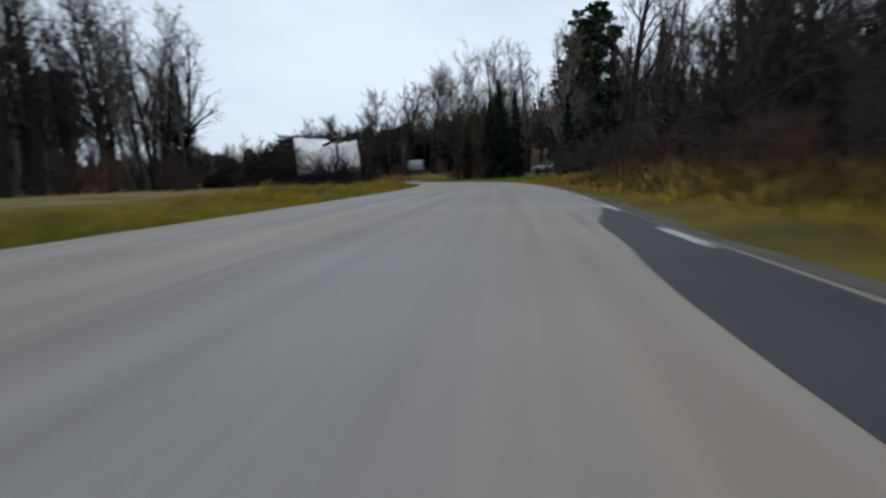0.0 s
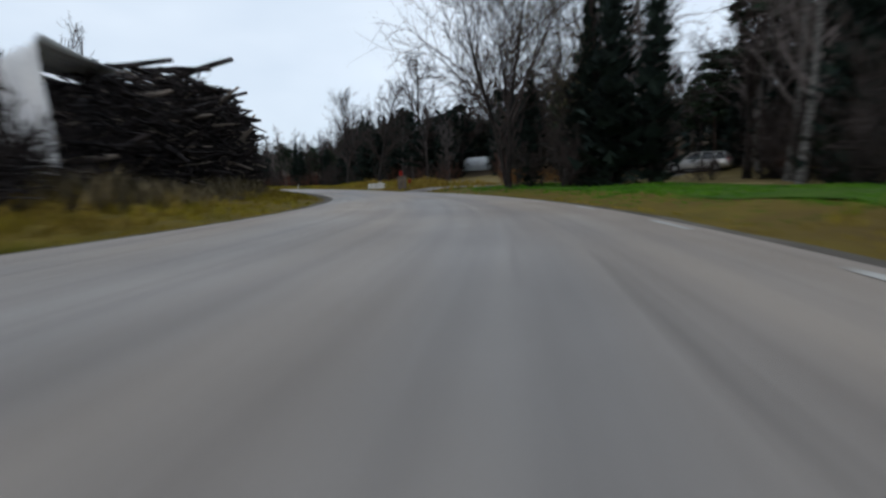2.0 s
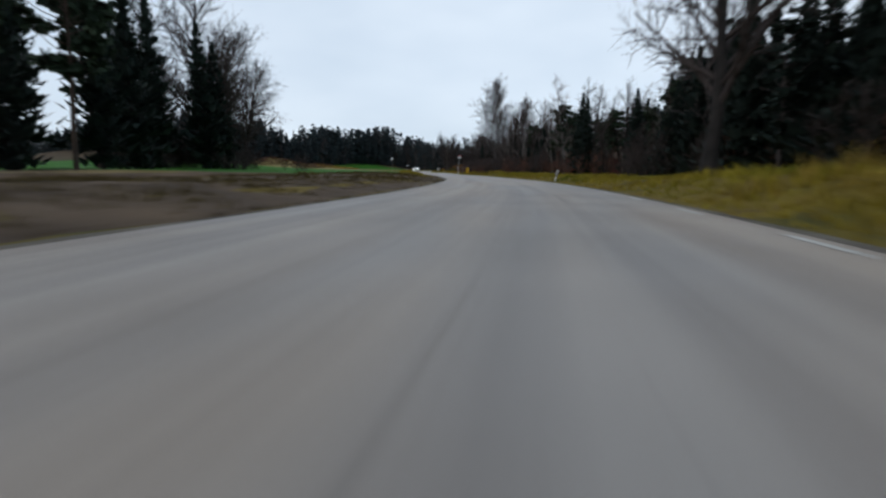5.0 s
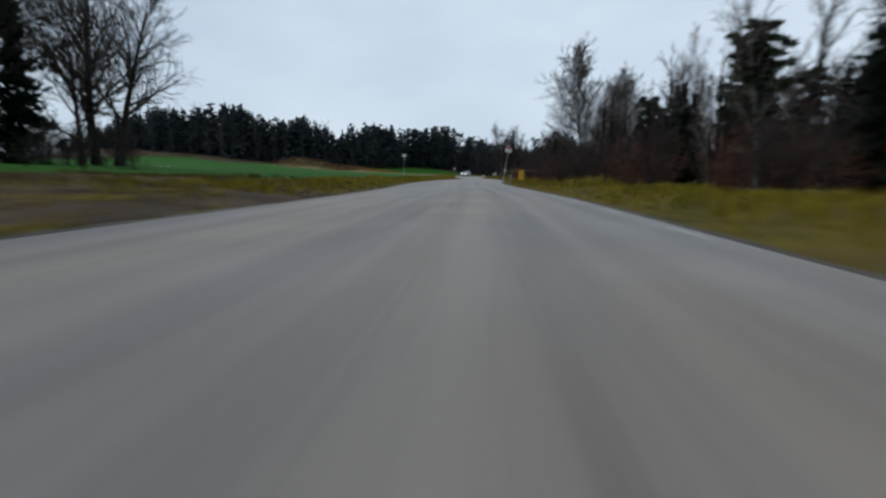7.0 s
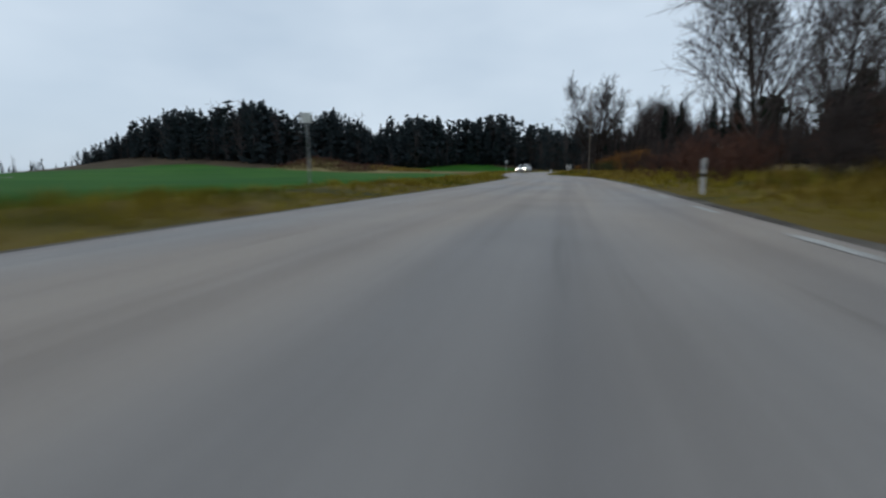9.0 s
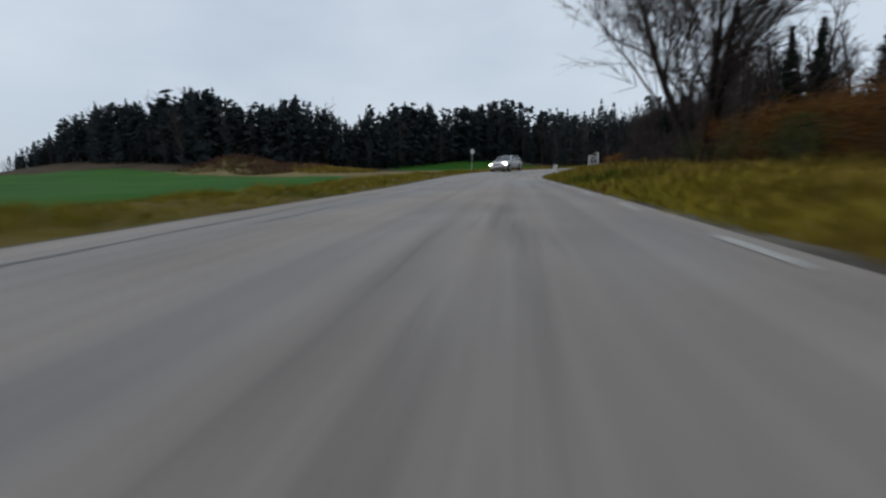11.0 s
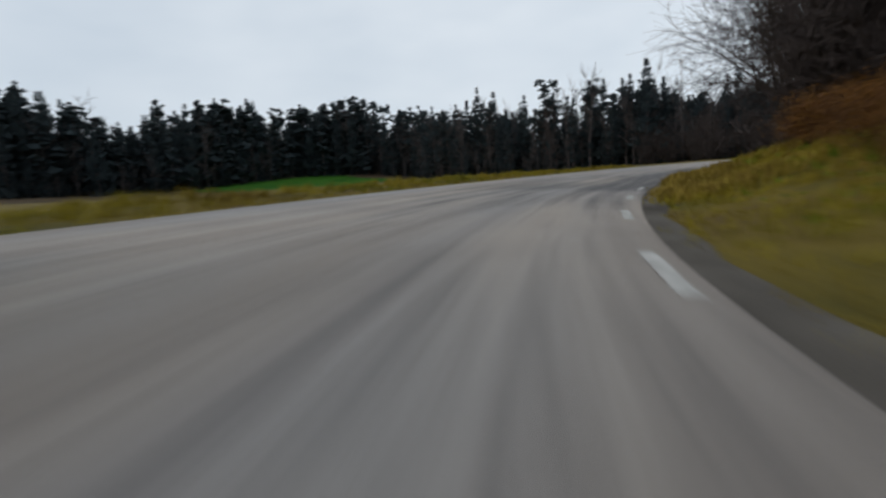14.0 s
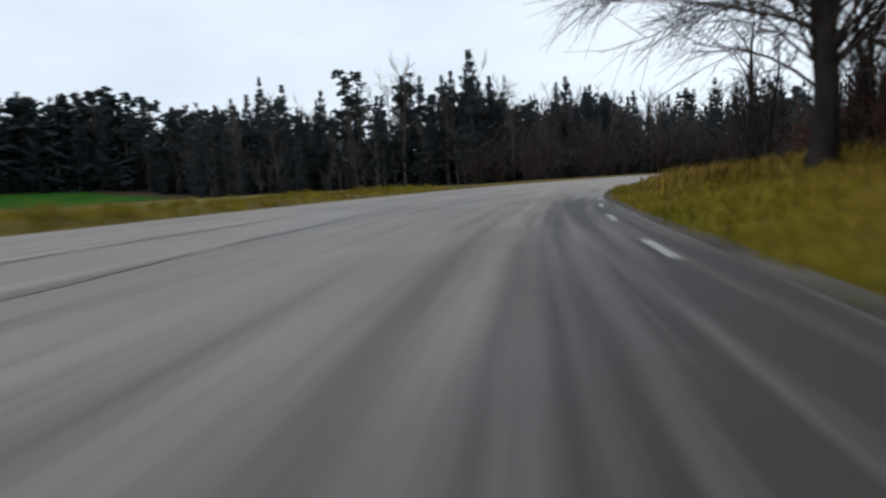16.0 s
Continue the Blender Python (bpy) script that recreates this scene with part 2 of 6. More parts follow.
ASPHALT = asphalt("worn_grey_asphalt", (0.262, 0.23, 0.202), (0.33, 0.292, 0.258), (0.62, 0.61, 0.62))
ASPHALT_NEW = asphalt("dark_patched_asphalt", (0.032, 0.033, 0.037), (0.058, 0.058, 0.062), (0.7, 0.7, 0.72))

TAR_SEAM = asphalt("tar_sealed_seam", (0.125, 0.12, 0.115), (0.18, 0.17, 0.16), (0.8, 0.8, 0.82))


# ---- mesh helpers ----
def link(name, me, material, parent=None, label=""):
    ob = new(name, me)
    if material and not me.materials:
        me.materials.append(material)
    if parent:
        ob.parent = parent
    if label:
        ob["label"] = label
    return ob


def raw(name, verts, faces, smooth=False):
    me = bpy.data.meshes.new(name)
    me.from_pydata([tuple(v) for v in verts], [], [tuple(f) for f in faces])
    if smooth:
        me.polygons.foreach_set("use_smooth", [True] * len(me.polygons))
    me.update()
    return me


def part(name, bm, material, parent=None, label=""):
    me = bpy.data.meshes.new(name)
    bm.to_mesh(me)
    bm.free()
    return link(name, me, material, parent, label)


def box(sx, sy, sz, at=(0, 0, 0), bevel=0.01, turn=None):
    bm = bmesh.new()
    bmesh.ops.create_cube(bm, size=1)
    bmesh.ops.scale(bm, vec=(sx, sy, sz), verts=bm.verts)
    if bevel:
        bmesh.ops.bevel(bm, geom=bm.edges[:], offset=bevel, segments=2, affect="EDGES")
    if turn:
        bmesh.ops.transform(bm, matrix=turn, verts=bm.verts)
    bmesh.ops.translate(bm, vec=at, verts=bm.verts)
    return bm


def rod(p, q, r0, r1=None, sides=8):
    """A closed, tapered round bar from p to q."""
    p, q = Vector(p), Vector(q)
    bm = bmesh.new()
    bmesh.ops.create_cone(bm, cap_ends=True, segments=sides, radius1=r0, radius2=r1 or r0, depth=(q - p).length)
    m = Matrix.Translation((p + q) / 2) @ (q - p).to_track_quat("Z", "Y").to_matrix().to_4x4()
    bmesh.ops.transform(bm, matrix=m, verts=bm.verts)
    return bm


def empty(name, m=None):
    ob = new(name)
    ob.empty_display_size = 0.2
    if m:
        ob.matrix_world = m
    return ob


def tubes(p, q, r0, r1, sides=3):
    """Vertices and faces of many open tapered tubes at once; p, q: n x 3, r0, r1: n."""
    p, q = np.asarray(p, float), np.asarray(q, float)
    d = q - p
    d /= np.linalg.norm(d, axis=1)[:, None] + 1e-9
    ref = np.where(np.abs(d[:, 2:3]) > 0.9, [[1.0, 0, 0]], [[0, 0, 1.0]])
    u = np.cross(d, ref)
    u /= np.linalg.norm(u, axis=1)[:, None] + 1e-9
    v = np.cross(d, u)
    a = np.arange(sides) * 2 * np.pi / sides
    ring = u[:, None] * np.cos(a)[None, :, None] + v[:, None] * np.sin(a)[None, :, None]
    lo = p[:, None] + ring * np.asarray(r0, float)[:, None, None]
    hi = q[:, None] + ring * np.asarray(r1, float)[:, None, None]
    verts = np.concatenate([lo, hi], 1).reshape(-1, 3)
    k = np.arange(sides)
    quad = np.stack([k, (k + 1) % sides, sides + (k + 1) % sides, sides + k], 1)
    faces = (quad[None] + (np.arange(len(p)) * 2 * sides)[:, None, None]).reshape(-1, 4)
    return verts, faces


def join(chunks):
    verts, faces, n = [], [], 0
    for v, f in chunks:
        verts.append(v)
        faces.extend((np.asarray(f) + n).tolist())
        n += len(v)
    return np.concatenate(verts), faces


def smooth(a, b, x):
    t = np.clip((np.asarray(x, float) - a) / (b - a), 0, 1)
    return t * t * (3 - 2 * t)


# ---- the road's line ----
LINE = np.array(((-10.4, -71.2), (-8.1, -53.4), (-5.8, -35.5), (-3.4, -17.7), (-1.1, 0.1), (0.1, 9.2), (1.1, 18.2), (1.9, 27.2), (2.1, 36.3), (1.3, 45.3),
                 (-1.2, 54.1), (-4.9, 62.3), (-9.3, 70.3), (-13.9, 78.1), (-18.8, 85.8), (-23.9, 93.3), (-29.4, 100.5), (-35.2, 107.4), (-41.5, 114.0),
                 (-54.7, 126.5), (-68.3, 138.4), (-81.5, 150.9), (-94.2, 163.9), (-107.3, 176.5), (-114.4, 182.2), (-121.6, 187.7), (-128.9, 193.2),
                 (-135.9, 198.9), (-142.5, 205.1), (-148.4, 212.0), (-152.9, 219.9), (-156.2, 228.4), (-159.1, 236.9), (-161.7, 245.6), (-163.4, 254.4),
                 (-164.5, 263.3), (-164.8, 272.3), (-163.3, 290.2), (-158.6, 307.6), (-149.8, 323.2), (-137.3, 336.1), (-122.0, 345.4)))


def spline(points, step):
    """Catmull-Rom through the points, resampled at even steps."""
    p = np.vstack([2 * points[0] - points[1], points, 2 * points[-1] - points[-2]])
    out = []
    for a, b, c, d in zip(p[:-3], p[1:-2], p[2:-1], p[3:]):
        t = np.linspace(0, 1, 40, endpoint=False)[:, None]
        out.append(0.5 * (2 * b + (c - a) * t + (2 * a - 5 * b + 4 * c - d) * t**2 + (3 * b - a - 3 * c + d) * t**3))
    out = np.vstack(out + [points[-1:]])
    s = np.r_[0, np.cumsum(np.linalg.norm(np.diff(out, axis=0), axis=1))]
    q = np.arange(0, s[-1], step)
    return np.stack([np.interp(q, s, out[:, n]) for n in (0, 1)], 1)


STEP = 0.75
MID = spline(LINE, STEP)
TAN = np.gradient(MID, axis=0)
TAN /= np.linalg.norm(TAN, axis=1)[:, None]
RIGHT = np.stack([TAN[:, 1], -TAN[:, 0]], 1)
RUN = np.arange(len(MID)) * STEP  # metres along the road; the camera sets out at 72


def left_half(s):
    return 2.72 + 1.05 * (1 - smooth(104, 130, s)) + 0.3 * smooth(215, 240, s)


def line_at(s):
    """Offset of the broken edge line."""
    near_part = np.interp(s, (0, 74, 78, 84, 90, 96, 104, 111, 118, 126, 134, 139, 143, 148, 157, 198, 206, 216, 228, 240, 248, 264, 600), (2.5, 2.52, 2.6, 2.86, 3.02, 3.0, 3.12, 3.36, 3.3, 3.32, 3.34, 3.14, 2.86, 2.92, 3.24, 3.2, 3.16, 3.28, 3.12, 2.98, 2.98, 3.22, 3.22))
    return near_part - 0.27 * smooth(300, 328, s) + 0.4 * smooth(368, 378, s) - 0.3 * np.exp(-(((np.asarray(s, float) - 345.5) / 8.5) ** 2))


def right_half(s):
    return line_at(s) + 0.22 - 0.12 * (1 - smooth(82, 94, s)) - 0.1 * np.exp(-(((np.asarray(s, float) - 143) / 5) ** 2)) - 0.12 * np.exp(-(((np.asarray(s, float) - 340) / 8) ** 2)) + 0.3 * smooth(367, 375, s) - 0.45 * smooth(381, 390, s)


def bank(s):
    """Superelevation of the right-hand bend."""
    return math.tan(radians(3.6)) * smooth(312, 344, s)


def road_z(s, lat):
    return -(lat - 2.3) * bank(s) - 0.012 * np.abs(lat) ** 1.4 * 0.25


def crop_side(s):
    """How far the sown field comes up to the road."""
    return smooth(203, 213, s) * (1 - smooth(318, 332, s))


def near(x, y):
    """Distance along the road and offset to its right for places x, y."""
    x, y = np.atleast_1d(np.asarray(x, float)), np.atleast_1d(np.asarray(y, float))
    s, lat = np.empty(len(x)), np.empty(len(x))
    for k in range(0, len(x), 4000):
        d = np.stack([x[k : k + 4000], y[k : k + 4000]], 1)[:, None] - MID[None]
        i = (d**2).sum(-1).argmin(1)
        e = d[np.arange(len(i)), i]
        s[k : k + 4000] = RUN[i]
        side = (e * RIGHT[i]).sum(1)
        lat[k : k + 4000] = np.sign(side) * np.linalg.norm(e, axis=1)
    return s, lat


def blob(x, y, cx, cy, rx, ry, turn=0.0):
    c, n = math.cos(turn), math.sin(turn)
    u, v = (x - cx) * c + (y - cy) * n, -(x - cx) * n + (y - cy) * c
    return np.exp(-(u / rx) ** 2 - (v / ry) ** 2)


def wave(x, y, size, k=0.0):
    return np.sin(x / size + 1.3 * np.sin(y / size * 0.7 + k)) * np.cos(y / size * 0.9 + 0.8 * np.sin(x / size * 0.6 + 2 * k))


def height(x, y, s=None, lat=None):
    """The lie of the land: the verges beside the road, and the rises behind them."""
    x, y = np.atleast_1d(np.asarray(x, float)), np.atleast_1d(np.asarray(y, float))
    if s is None:
        s, lat = near(x, y)
    edge = np.where(lat > 0, right_half(s), left_half(s))
    d = np.maximum(np.abs(lat) - edge, 0)
    z = road_z(s, np.clip(lat, -left_half(s) - 0.1, right_half(s) + 0.1)) * (1 - smooth(2, 14, d))
    z = z - 0.04 * smooth(0, 0.7, d) + 0.02 * wave(x, y, 0.9) * smooth(0.5, 2, d) + 0.09 * wave(x, y, 3.3, 1) * smooth(2, 6, d)
    r = lat > 0
    z += np.where(r, 0.24 * smooth(0.5, 3, d) * smooth(60, 74, s), 0)
    z += np.where(r, 0.12 * smooth(0.8, 3.5, d) * smooth(152, 160, s) + 0.3 * smooth(0.8, 3.5, d) * smooth(150, 158, s) * (1 - smooth(170, 185, s)), 0)
    z += np.where(r, (0.75 * smooth(349, 356, s) - 0.7 * smooth(360, 375, s)) * smooth(0.5, 5.0, d), 0)
    z += np.where(r, 7.6 * smooth(12, 75, d) * smooth(90, 135, s) * (1 - smooth(185, 240, s)), 0)
    z += np.where(~r, 0.22 * smooth(0.4, 3, d), 0)
    z += 0.35 * wave(x, y, 21, 2) * smooth(8, 40, d)
    off = smooth(6, 26, d)
    z += off * 2.3 * blob(x, y, -262, 168, 62, 60)
    z += off * (2.9 + 0.35 * wave(x, y, 2.6, 1)) * blob(x, y, -229, 196, 11, 8, -0.2) + off * (1.7 + 0.45 * wave(x, y, 2.2, 2)) * blob(x, y, -216, 201, 15, 7, -0.15) + off * 1.0 * blob(x, y, -200, 207, 16, 6, -0.2)
    z += off * 13 * blob(x, y, -375, 190, 60, 62) + off * 7 * blob(x, y, -335, 320, 52, 60)
    return z


# ---- ground, road, verges ----
def ribbon(name, s0, s1, offsets, zfun, material, lift=0.0, step=STEP, kind="structure", label="", category="", wobble=0.0, rim=-1):
    """A strip along the road between two distances, with the given offsets to the right across it."""
    q = np.arange(s0, s1 + 1e-6, step)
    mid = np.stack([np.interp(q, RUN, MID[:, n]) for n in (0, 1)], 1)
    rt = np.stack([np.interp(q, RUN, RIGHT[:, n]) for n in (0, 1)], 1)
    verts, uv = [], []
    rim = rim % len(offsets)
    for j, o in enumerate(offsets):
        lat = o(q) if callable(o) else np.full(len(q), float(o))
        if wobble and j == rim:
            lat = lat + wobble * (np.sin(q * 1.7) + np.sin(q * 4.1 + 1) * 0.7 + np.sin(q * 0.53 + 2))
        xy = mid + rt * lat[:, None]
        z = zfun(q, lat, xy) + lift
        verts.append(np.column_stack([xy, z]))
        uv.append(np.column_stack([q, lat]))
    n, w = len(q), len(offsets)
    verts, uv = np.stack(verts, 1).reshape(-1, 3), np.stack(uv, 1).reshape(-1, 2)
    i = (np.arange(n - 1)[:, None] * w + np.arange(w - 1)[None]).ravel()
    faces = np.stack([i, i + 1, i + w + 1, i + w], 1)
    me = raw(name, verts, faces, True)
    lay = me.uv_layers.new(name="UVMap")
    lay.data.foreach_set("uv", uv[faces.ravel()].ravel().astype(np.float32))
    if me.polygons[0].normal.z < 0:
        me.flip_normals()
    ob = link(name, me, material)
    return tagged(ob, label, category, "", kind)


on_road = lambda s, lat, xy: road_z(s, lat)
on_land = lambda s, lat, xy: height(xy[:, 0], xy[:, 1], s, lat)

gx = np.unique(np.concatenate([np.arange(-460, 161, 3.0), -460 - 40 * 1.35 ** np.arange(12), 160 + 40 * 1.35 ** np.arange(12)]))
gy = np.unique(np.concatenate([np.arange(-110, 441, 3.0), -110 - 40 * 1.35 ** np.arange(12), 440 + 40 * 1.35 ** np.arange(12)]))
X, Y = (a.ravel() for a in np.meshgrid(gx, gy, indexing="ij"))
S, LAT = near(X, Y)
far_off = np.maximum.reduce([-460 - X, X - 160, -110 - Y, Y - 440, 0 * X])
Z = height(X, Y, S, LAT) * np.exp(-far_off / 300) - 0.6 * np.where(LAT < 0, 1 - smooth(9.5 - 3.2 * crop_side(S), 12.5 - 4.0 * crop_side(S), -LAT), 1 - smooth(9.5, 12.5, LAT))
i = (np.arange(len(gx) - 1)[:, None] * len(gy) + np.arange(len(gy) - 1)[None]).ravel()
gm = raw("ground", np.column_stack([X, Y, Z]), np.stack([i, i + len(gy), i + len(gy) + 1, i + 1], 1), True)
mound = np.clip(1.5 * blob(X, Y, -234, 196, 21, 11, -0.2) + 1.5 * blob(X, Y, -216, 201, 22, 9, -0.15) + 1.5 * blob(X, Y, -196, 208, 17, 8, -0.2), 0, 1)
crop = smooth(4.5, 6.5, -LAT) * smooth(196, 206, S) * (1 - mound)
crop = crop * (1 - smooth(354, 368, S)) * smooth(-318, -300, X) * (1 - 0.6 * smooth(338, 352, S) * (1 - smooth(30, 45, -LAT)))
soil = smooth(3, 5, -LAT) * smooth(140, 150, S) * (1 - smooth(198, 210, S)) * (1 - smooth(18, 26, -LAT))
tip = Y - 183.5 - 0.1885 * (X + 246)  # the rough ground of the mounds begins at this line
tip = smooth(-1, 2, tip) * smooth(-256, -246, X)
crop = crop * (1 - tip)
crop = np.maximum(crop, smooth(256, 262, Y) * (1 - smooth(306, 314, Y)) * smooth(-304, -297, X) * (1 - smooth(-262, -254, X)))
rough = np.clip(mound + tip + (1 - smooth(18, 40, np.abs(LAT))), 0, 1)
for key, val in (("crop", crop), ("soil", soil), ("rough", rough)):
    gm.attributes.new(key, "FLOAT", "POINT").data.foreach_set("value", val.astype(np.float32))


def land_material(name):
    m = mat(name, ((0.045, 0.032, 0.022), (0.085, 0.062, 0.038)), 0.12, 0.95, 0.5, 3)
    nt = m.node_tree
    b = nt.nodes["Principled BSDF"]
    prev = b.inputs["Base Color"].links[0].from_socket
    tc = next(n for n in nt.nodes if n.type == "TEX_COORD")
    for key, a, c, sc in (("rough", (0.12, 0.09, 0.03), (0.2, 0.155, 0.07), 0.3), ("crop", (0.016, 0.085, 0.008), (0.035, 0.115, 0.011), 0.08), ("soil", (0.06, 0.04, 0.028), (0.11, 0.075, 0.048), 0.5)):
        at = nt.nodes.new("ShaderNodeAttribute")
        at.attribute_name = key
        n = nt.nodes.new("ShaderNodeTexNoise")
        n.inputs["Scale"].default_value, n.inputs["Detail"].default_value = sc, 6.0
        rp = nt.nodes.new("ShaderNodeValToRGB")
        rp.color_ramp.elements[0].position, rp.color_ramp.elements[1].position = 0.35, 0.65
        rp.color_ramp.elements[0].color, rp.color_ramp.elements[1].color = (*a, 1), (*c, 1)
        mx = nt.nodes.new("ShaderNodeMix")
        mx.data_type = "RGBA"
        add = nt.nodes.new("ShaderNodeMath")
        add.operation = "MULTIPLY_ADD"
        add.inputs[1].default_value, add.use_clamp = 0.6, True
        edge = nt.nodes.new("ShaderNodeMapRange")
        edge.inputs["From Min"].default_value, edge.inputs["From Max"].default_value = 0.62, 0.98
        nt.links.new(tc.outputs["Object"], n.inputs["Vector"])
        nt.links.new(n.outputs["Fac"], rp.inputs["Fac"])
        nt.links.new(n.outputs["Fac"], add.inputs[0])
        nt.links.new(at.outputs["Fac"], add.inputs[2])
        nt.links.new(add.outputs["Value"], edge.inputs["Value"])
        nt.links.new(edge.outputs["Result"], mx.inputs["Factor"])
        nt.links.new(prev, mx.inputs["A"])
        nt.links.new(rp.outputs["Color"], mx.inputs["B"])
        prev = mx.outputs["Result"]
    nt.links.new(prev, b.inputs["Base Color"])
    return m


LAND = land_material("fields_and_forest_floor")
tagged(link("ground", gm, LAND), "rolling ground of forest floor, rough grass and green winter crop", "ground", kind="structure")

ENDS = RUN[-1] - 2
ribbon("road", 2, ENDS, [lambda s: -left_half(s), lambda s: -left_half(s) * 0.66, lambda s: -left_half(s) * 0.33, 0, 0.5, 1.0, 1.5, 1.9, 2.3, 2.7, right_half], on_road, ASPHALT, 0.0,
       label="narrow two-lane country road of worn grey asphalt", category="road")
rm = bpy.data.objects["road"].data
co = np.empty(len(rm.vertices) * 3)
rm.vertices.foreach_get("co", co)
rs, rl = near(co[0::3], co[1::3])
tar = 1.24 * smooth(354.5, 358, rs) * (1 - smooth(370, 378, rs)) * smooth(1.1, 1.9, rl)
tar = np.maximum(tar, 1.12 * smooth(367, 371, rs) * (1 - smooth(384, 396, rs)) * smooth(1.75, 2.3, rl))
tar = np.maximum(tar, 0.82 * smooth(354, 358, rs) * (1 - smooth(362, 369, rs)) * smooth(-3.4, -1, rl))
tar = np.maximum(tar, 1.3 * smooth(369, 372, rs) * (1 - smooth(376, 384, rs)) * smooth(1.8, 2.8, rl))
tar = np.maximum(tar, 0.34 * smooth(322, 330, rs) * (1 - smooth(395, 410, rs)) * smooth(-2, 0, rl))
tar = np.maximum(tar, 0.66 * smooth(348, 354, rs) * (1 - smooth(368, 382, rs)) * smooth(-3.2, 0.2, rl))
tar = np.maximum(tar, 0.4 * smooth(136, 141, rs) * (1 - smooth(148, 156, rs)))
tar = np.maximum(tar, 0.6 * np.exp(-(((rl - 1.45) / 0.4) ** 2)) * smooth(282, 290, rs) * (1 - smooth(300, 306, rs)))
rm.attributes.new("tar", "FLOAT", "POINT").data.foreach_set("value", tar.astype(np.float32))
for side, name in ((1, "shoulder_right"), (-1, "shoulder_left")):
    half = (lambda k: lambda s: right_half(s) + k) if side > 0 else (lambda k: lambda s: -left_half(s) - k)
    ribbon(name, 2, ENDS, [half(k) for k in ((-0.15, 0.0, 0.1, 0.2, 0.34) if side > 0 else (0.38, 0.2, 0.1, 0.0, -0.15))], on_land, SHOULDER, -0.008, rim=-1 if side > 0 else 0, label="thin strip of loose gravel along the asphalt edge", category="shoulder", wobble=0.05)
VERGE_R = [(lambda s, k=k: right_half(s) + k) for k in (0.0, 0.5, 1.0, 1.7, 2.5, 3.5, 4.7, 6.2, 8.0, 10.2)]
ribbon("verge_right", 2, ENDS, VERGE_R, lambda s, lat, xy: on_land(s, lat, xy) - 0.7 * smooth(12, 13.5, lat), TURF, -0.02, 1.0,
       label="roadside verge of tufted olive and ochre grass", category="verge")
ribbon("verge_left", 2, ENDS, [(lambda s, k=k: -left_half(s) - k * (1 - 0.55 * crop_side(s))) for k in (10.4, 8.5, 6.5, 4.8, 3.4, 2.2, 1.3, 0.7, 0.0)], lambda s, lat, xy: on_land(s, lat, xy) - 0.7 * smooth(11.8 - 5.6 * crop_side(s), 13.2 - 5.6 * crop_side(s), -lat), TURF, -0.02, 1.0,
       label="roadside verge of low olive and brown grass", category="verge")

LAWN = mat("short_green_turf", ((0.025, 0.075, 0.008), (0.06, 0.11, 0.012)), 0.4, 0.95, 0.6, 14)
ribbon("lawn", 114, 139, [lambda s: 5.0 + 0.5 * smooth(130, 137, s) + 1.2 * (1 - smooth(114, 122, s)), 6.9, 8.5, 10.5, 12.5], lambda s, lat, xy: on_land(s, lat, xy) - 0.05 * (1 - smooth(5.2, 6.4, lat)), LAWN, 0.014, 1.0, label="short fresh green lawn beside the driveway", category="lawn", wobble=0.2, rim=0)
# Bare ploughed earth and leaf litter beside the far part of the bend.
SOIL = mat("bare_brown_earth", ((0.045, 0.032, 0.024), (0.1, 0.07, 0.046)), 0.6, 0.95, 0.8, 9)
ribbon("bare_earth", 156, 226, [lambda s: -13.5 + 0 * s, -10.5, -8.0, -6.0, lambda s: -3.05 - 1.0 * smooth(212, 226, s)], lambda s, lat, xy: on_land(s, lat, xy) - 0.3 * (1 - smooth(154, 160, s)) - 0.14 * smooth(214, 226, s) - 0.4 * smooth(11.5, 13.5, -lat) - 0.07 * (1 - smooth(3.0, 4.6, -lat)), SOIL, 0.025, 1.0,
       label="strip of bare brown earth beside the road", category="soil", wobble=0.12)


# ---- trees ----
def unit(v):
    return v / (np.linalg.norm(v, axis=-1, keepdims=True) + 1e-9)


def limb(rng, p, way, length, r, n, wander, lift, tip=0.35):
    """A bending limb: its points and radii."""
    pts, rad = [np.array(p, float)], [r]
    way = unit(np.array(way, float))
    for k in range(n):
        way = unit(way + rng.normal(0, wander, 3) + np.array([0, 0, lift]))
        pts.append(pts[-1] + way * length / n)
        rad.append(r * (1 - (1 - tip) * (k + 1) / n))
    return np.array(pts), np.array(rad)


def along(pts, rad, f):
    k = f * (len(pts) - 1)
    i = min(int(k), len(pts) - 2)
    return pts[i] + (pts[i + 1] - pts[i]) * (k - i), unit(pts[i + 1] - pts[i]), rad[i] + (rad[i + 1] - rad[i]) * (k - i)


def off_way(rng, way, angle):
    side = unit(np.cross(way, rng.normal(0, 1, 3)))
    return way * math.cos(angle) + side * math.sin(angle)


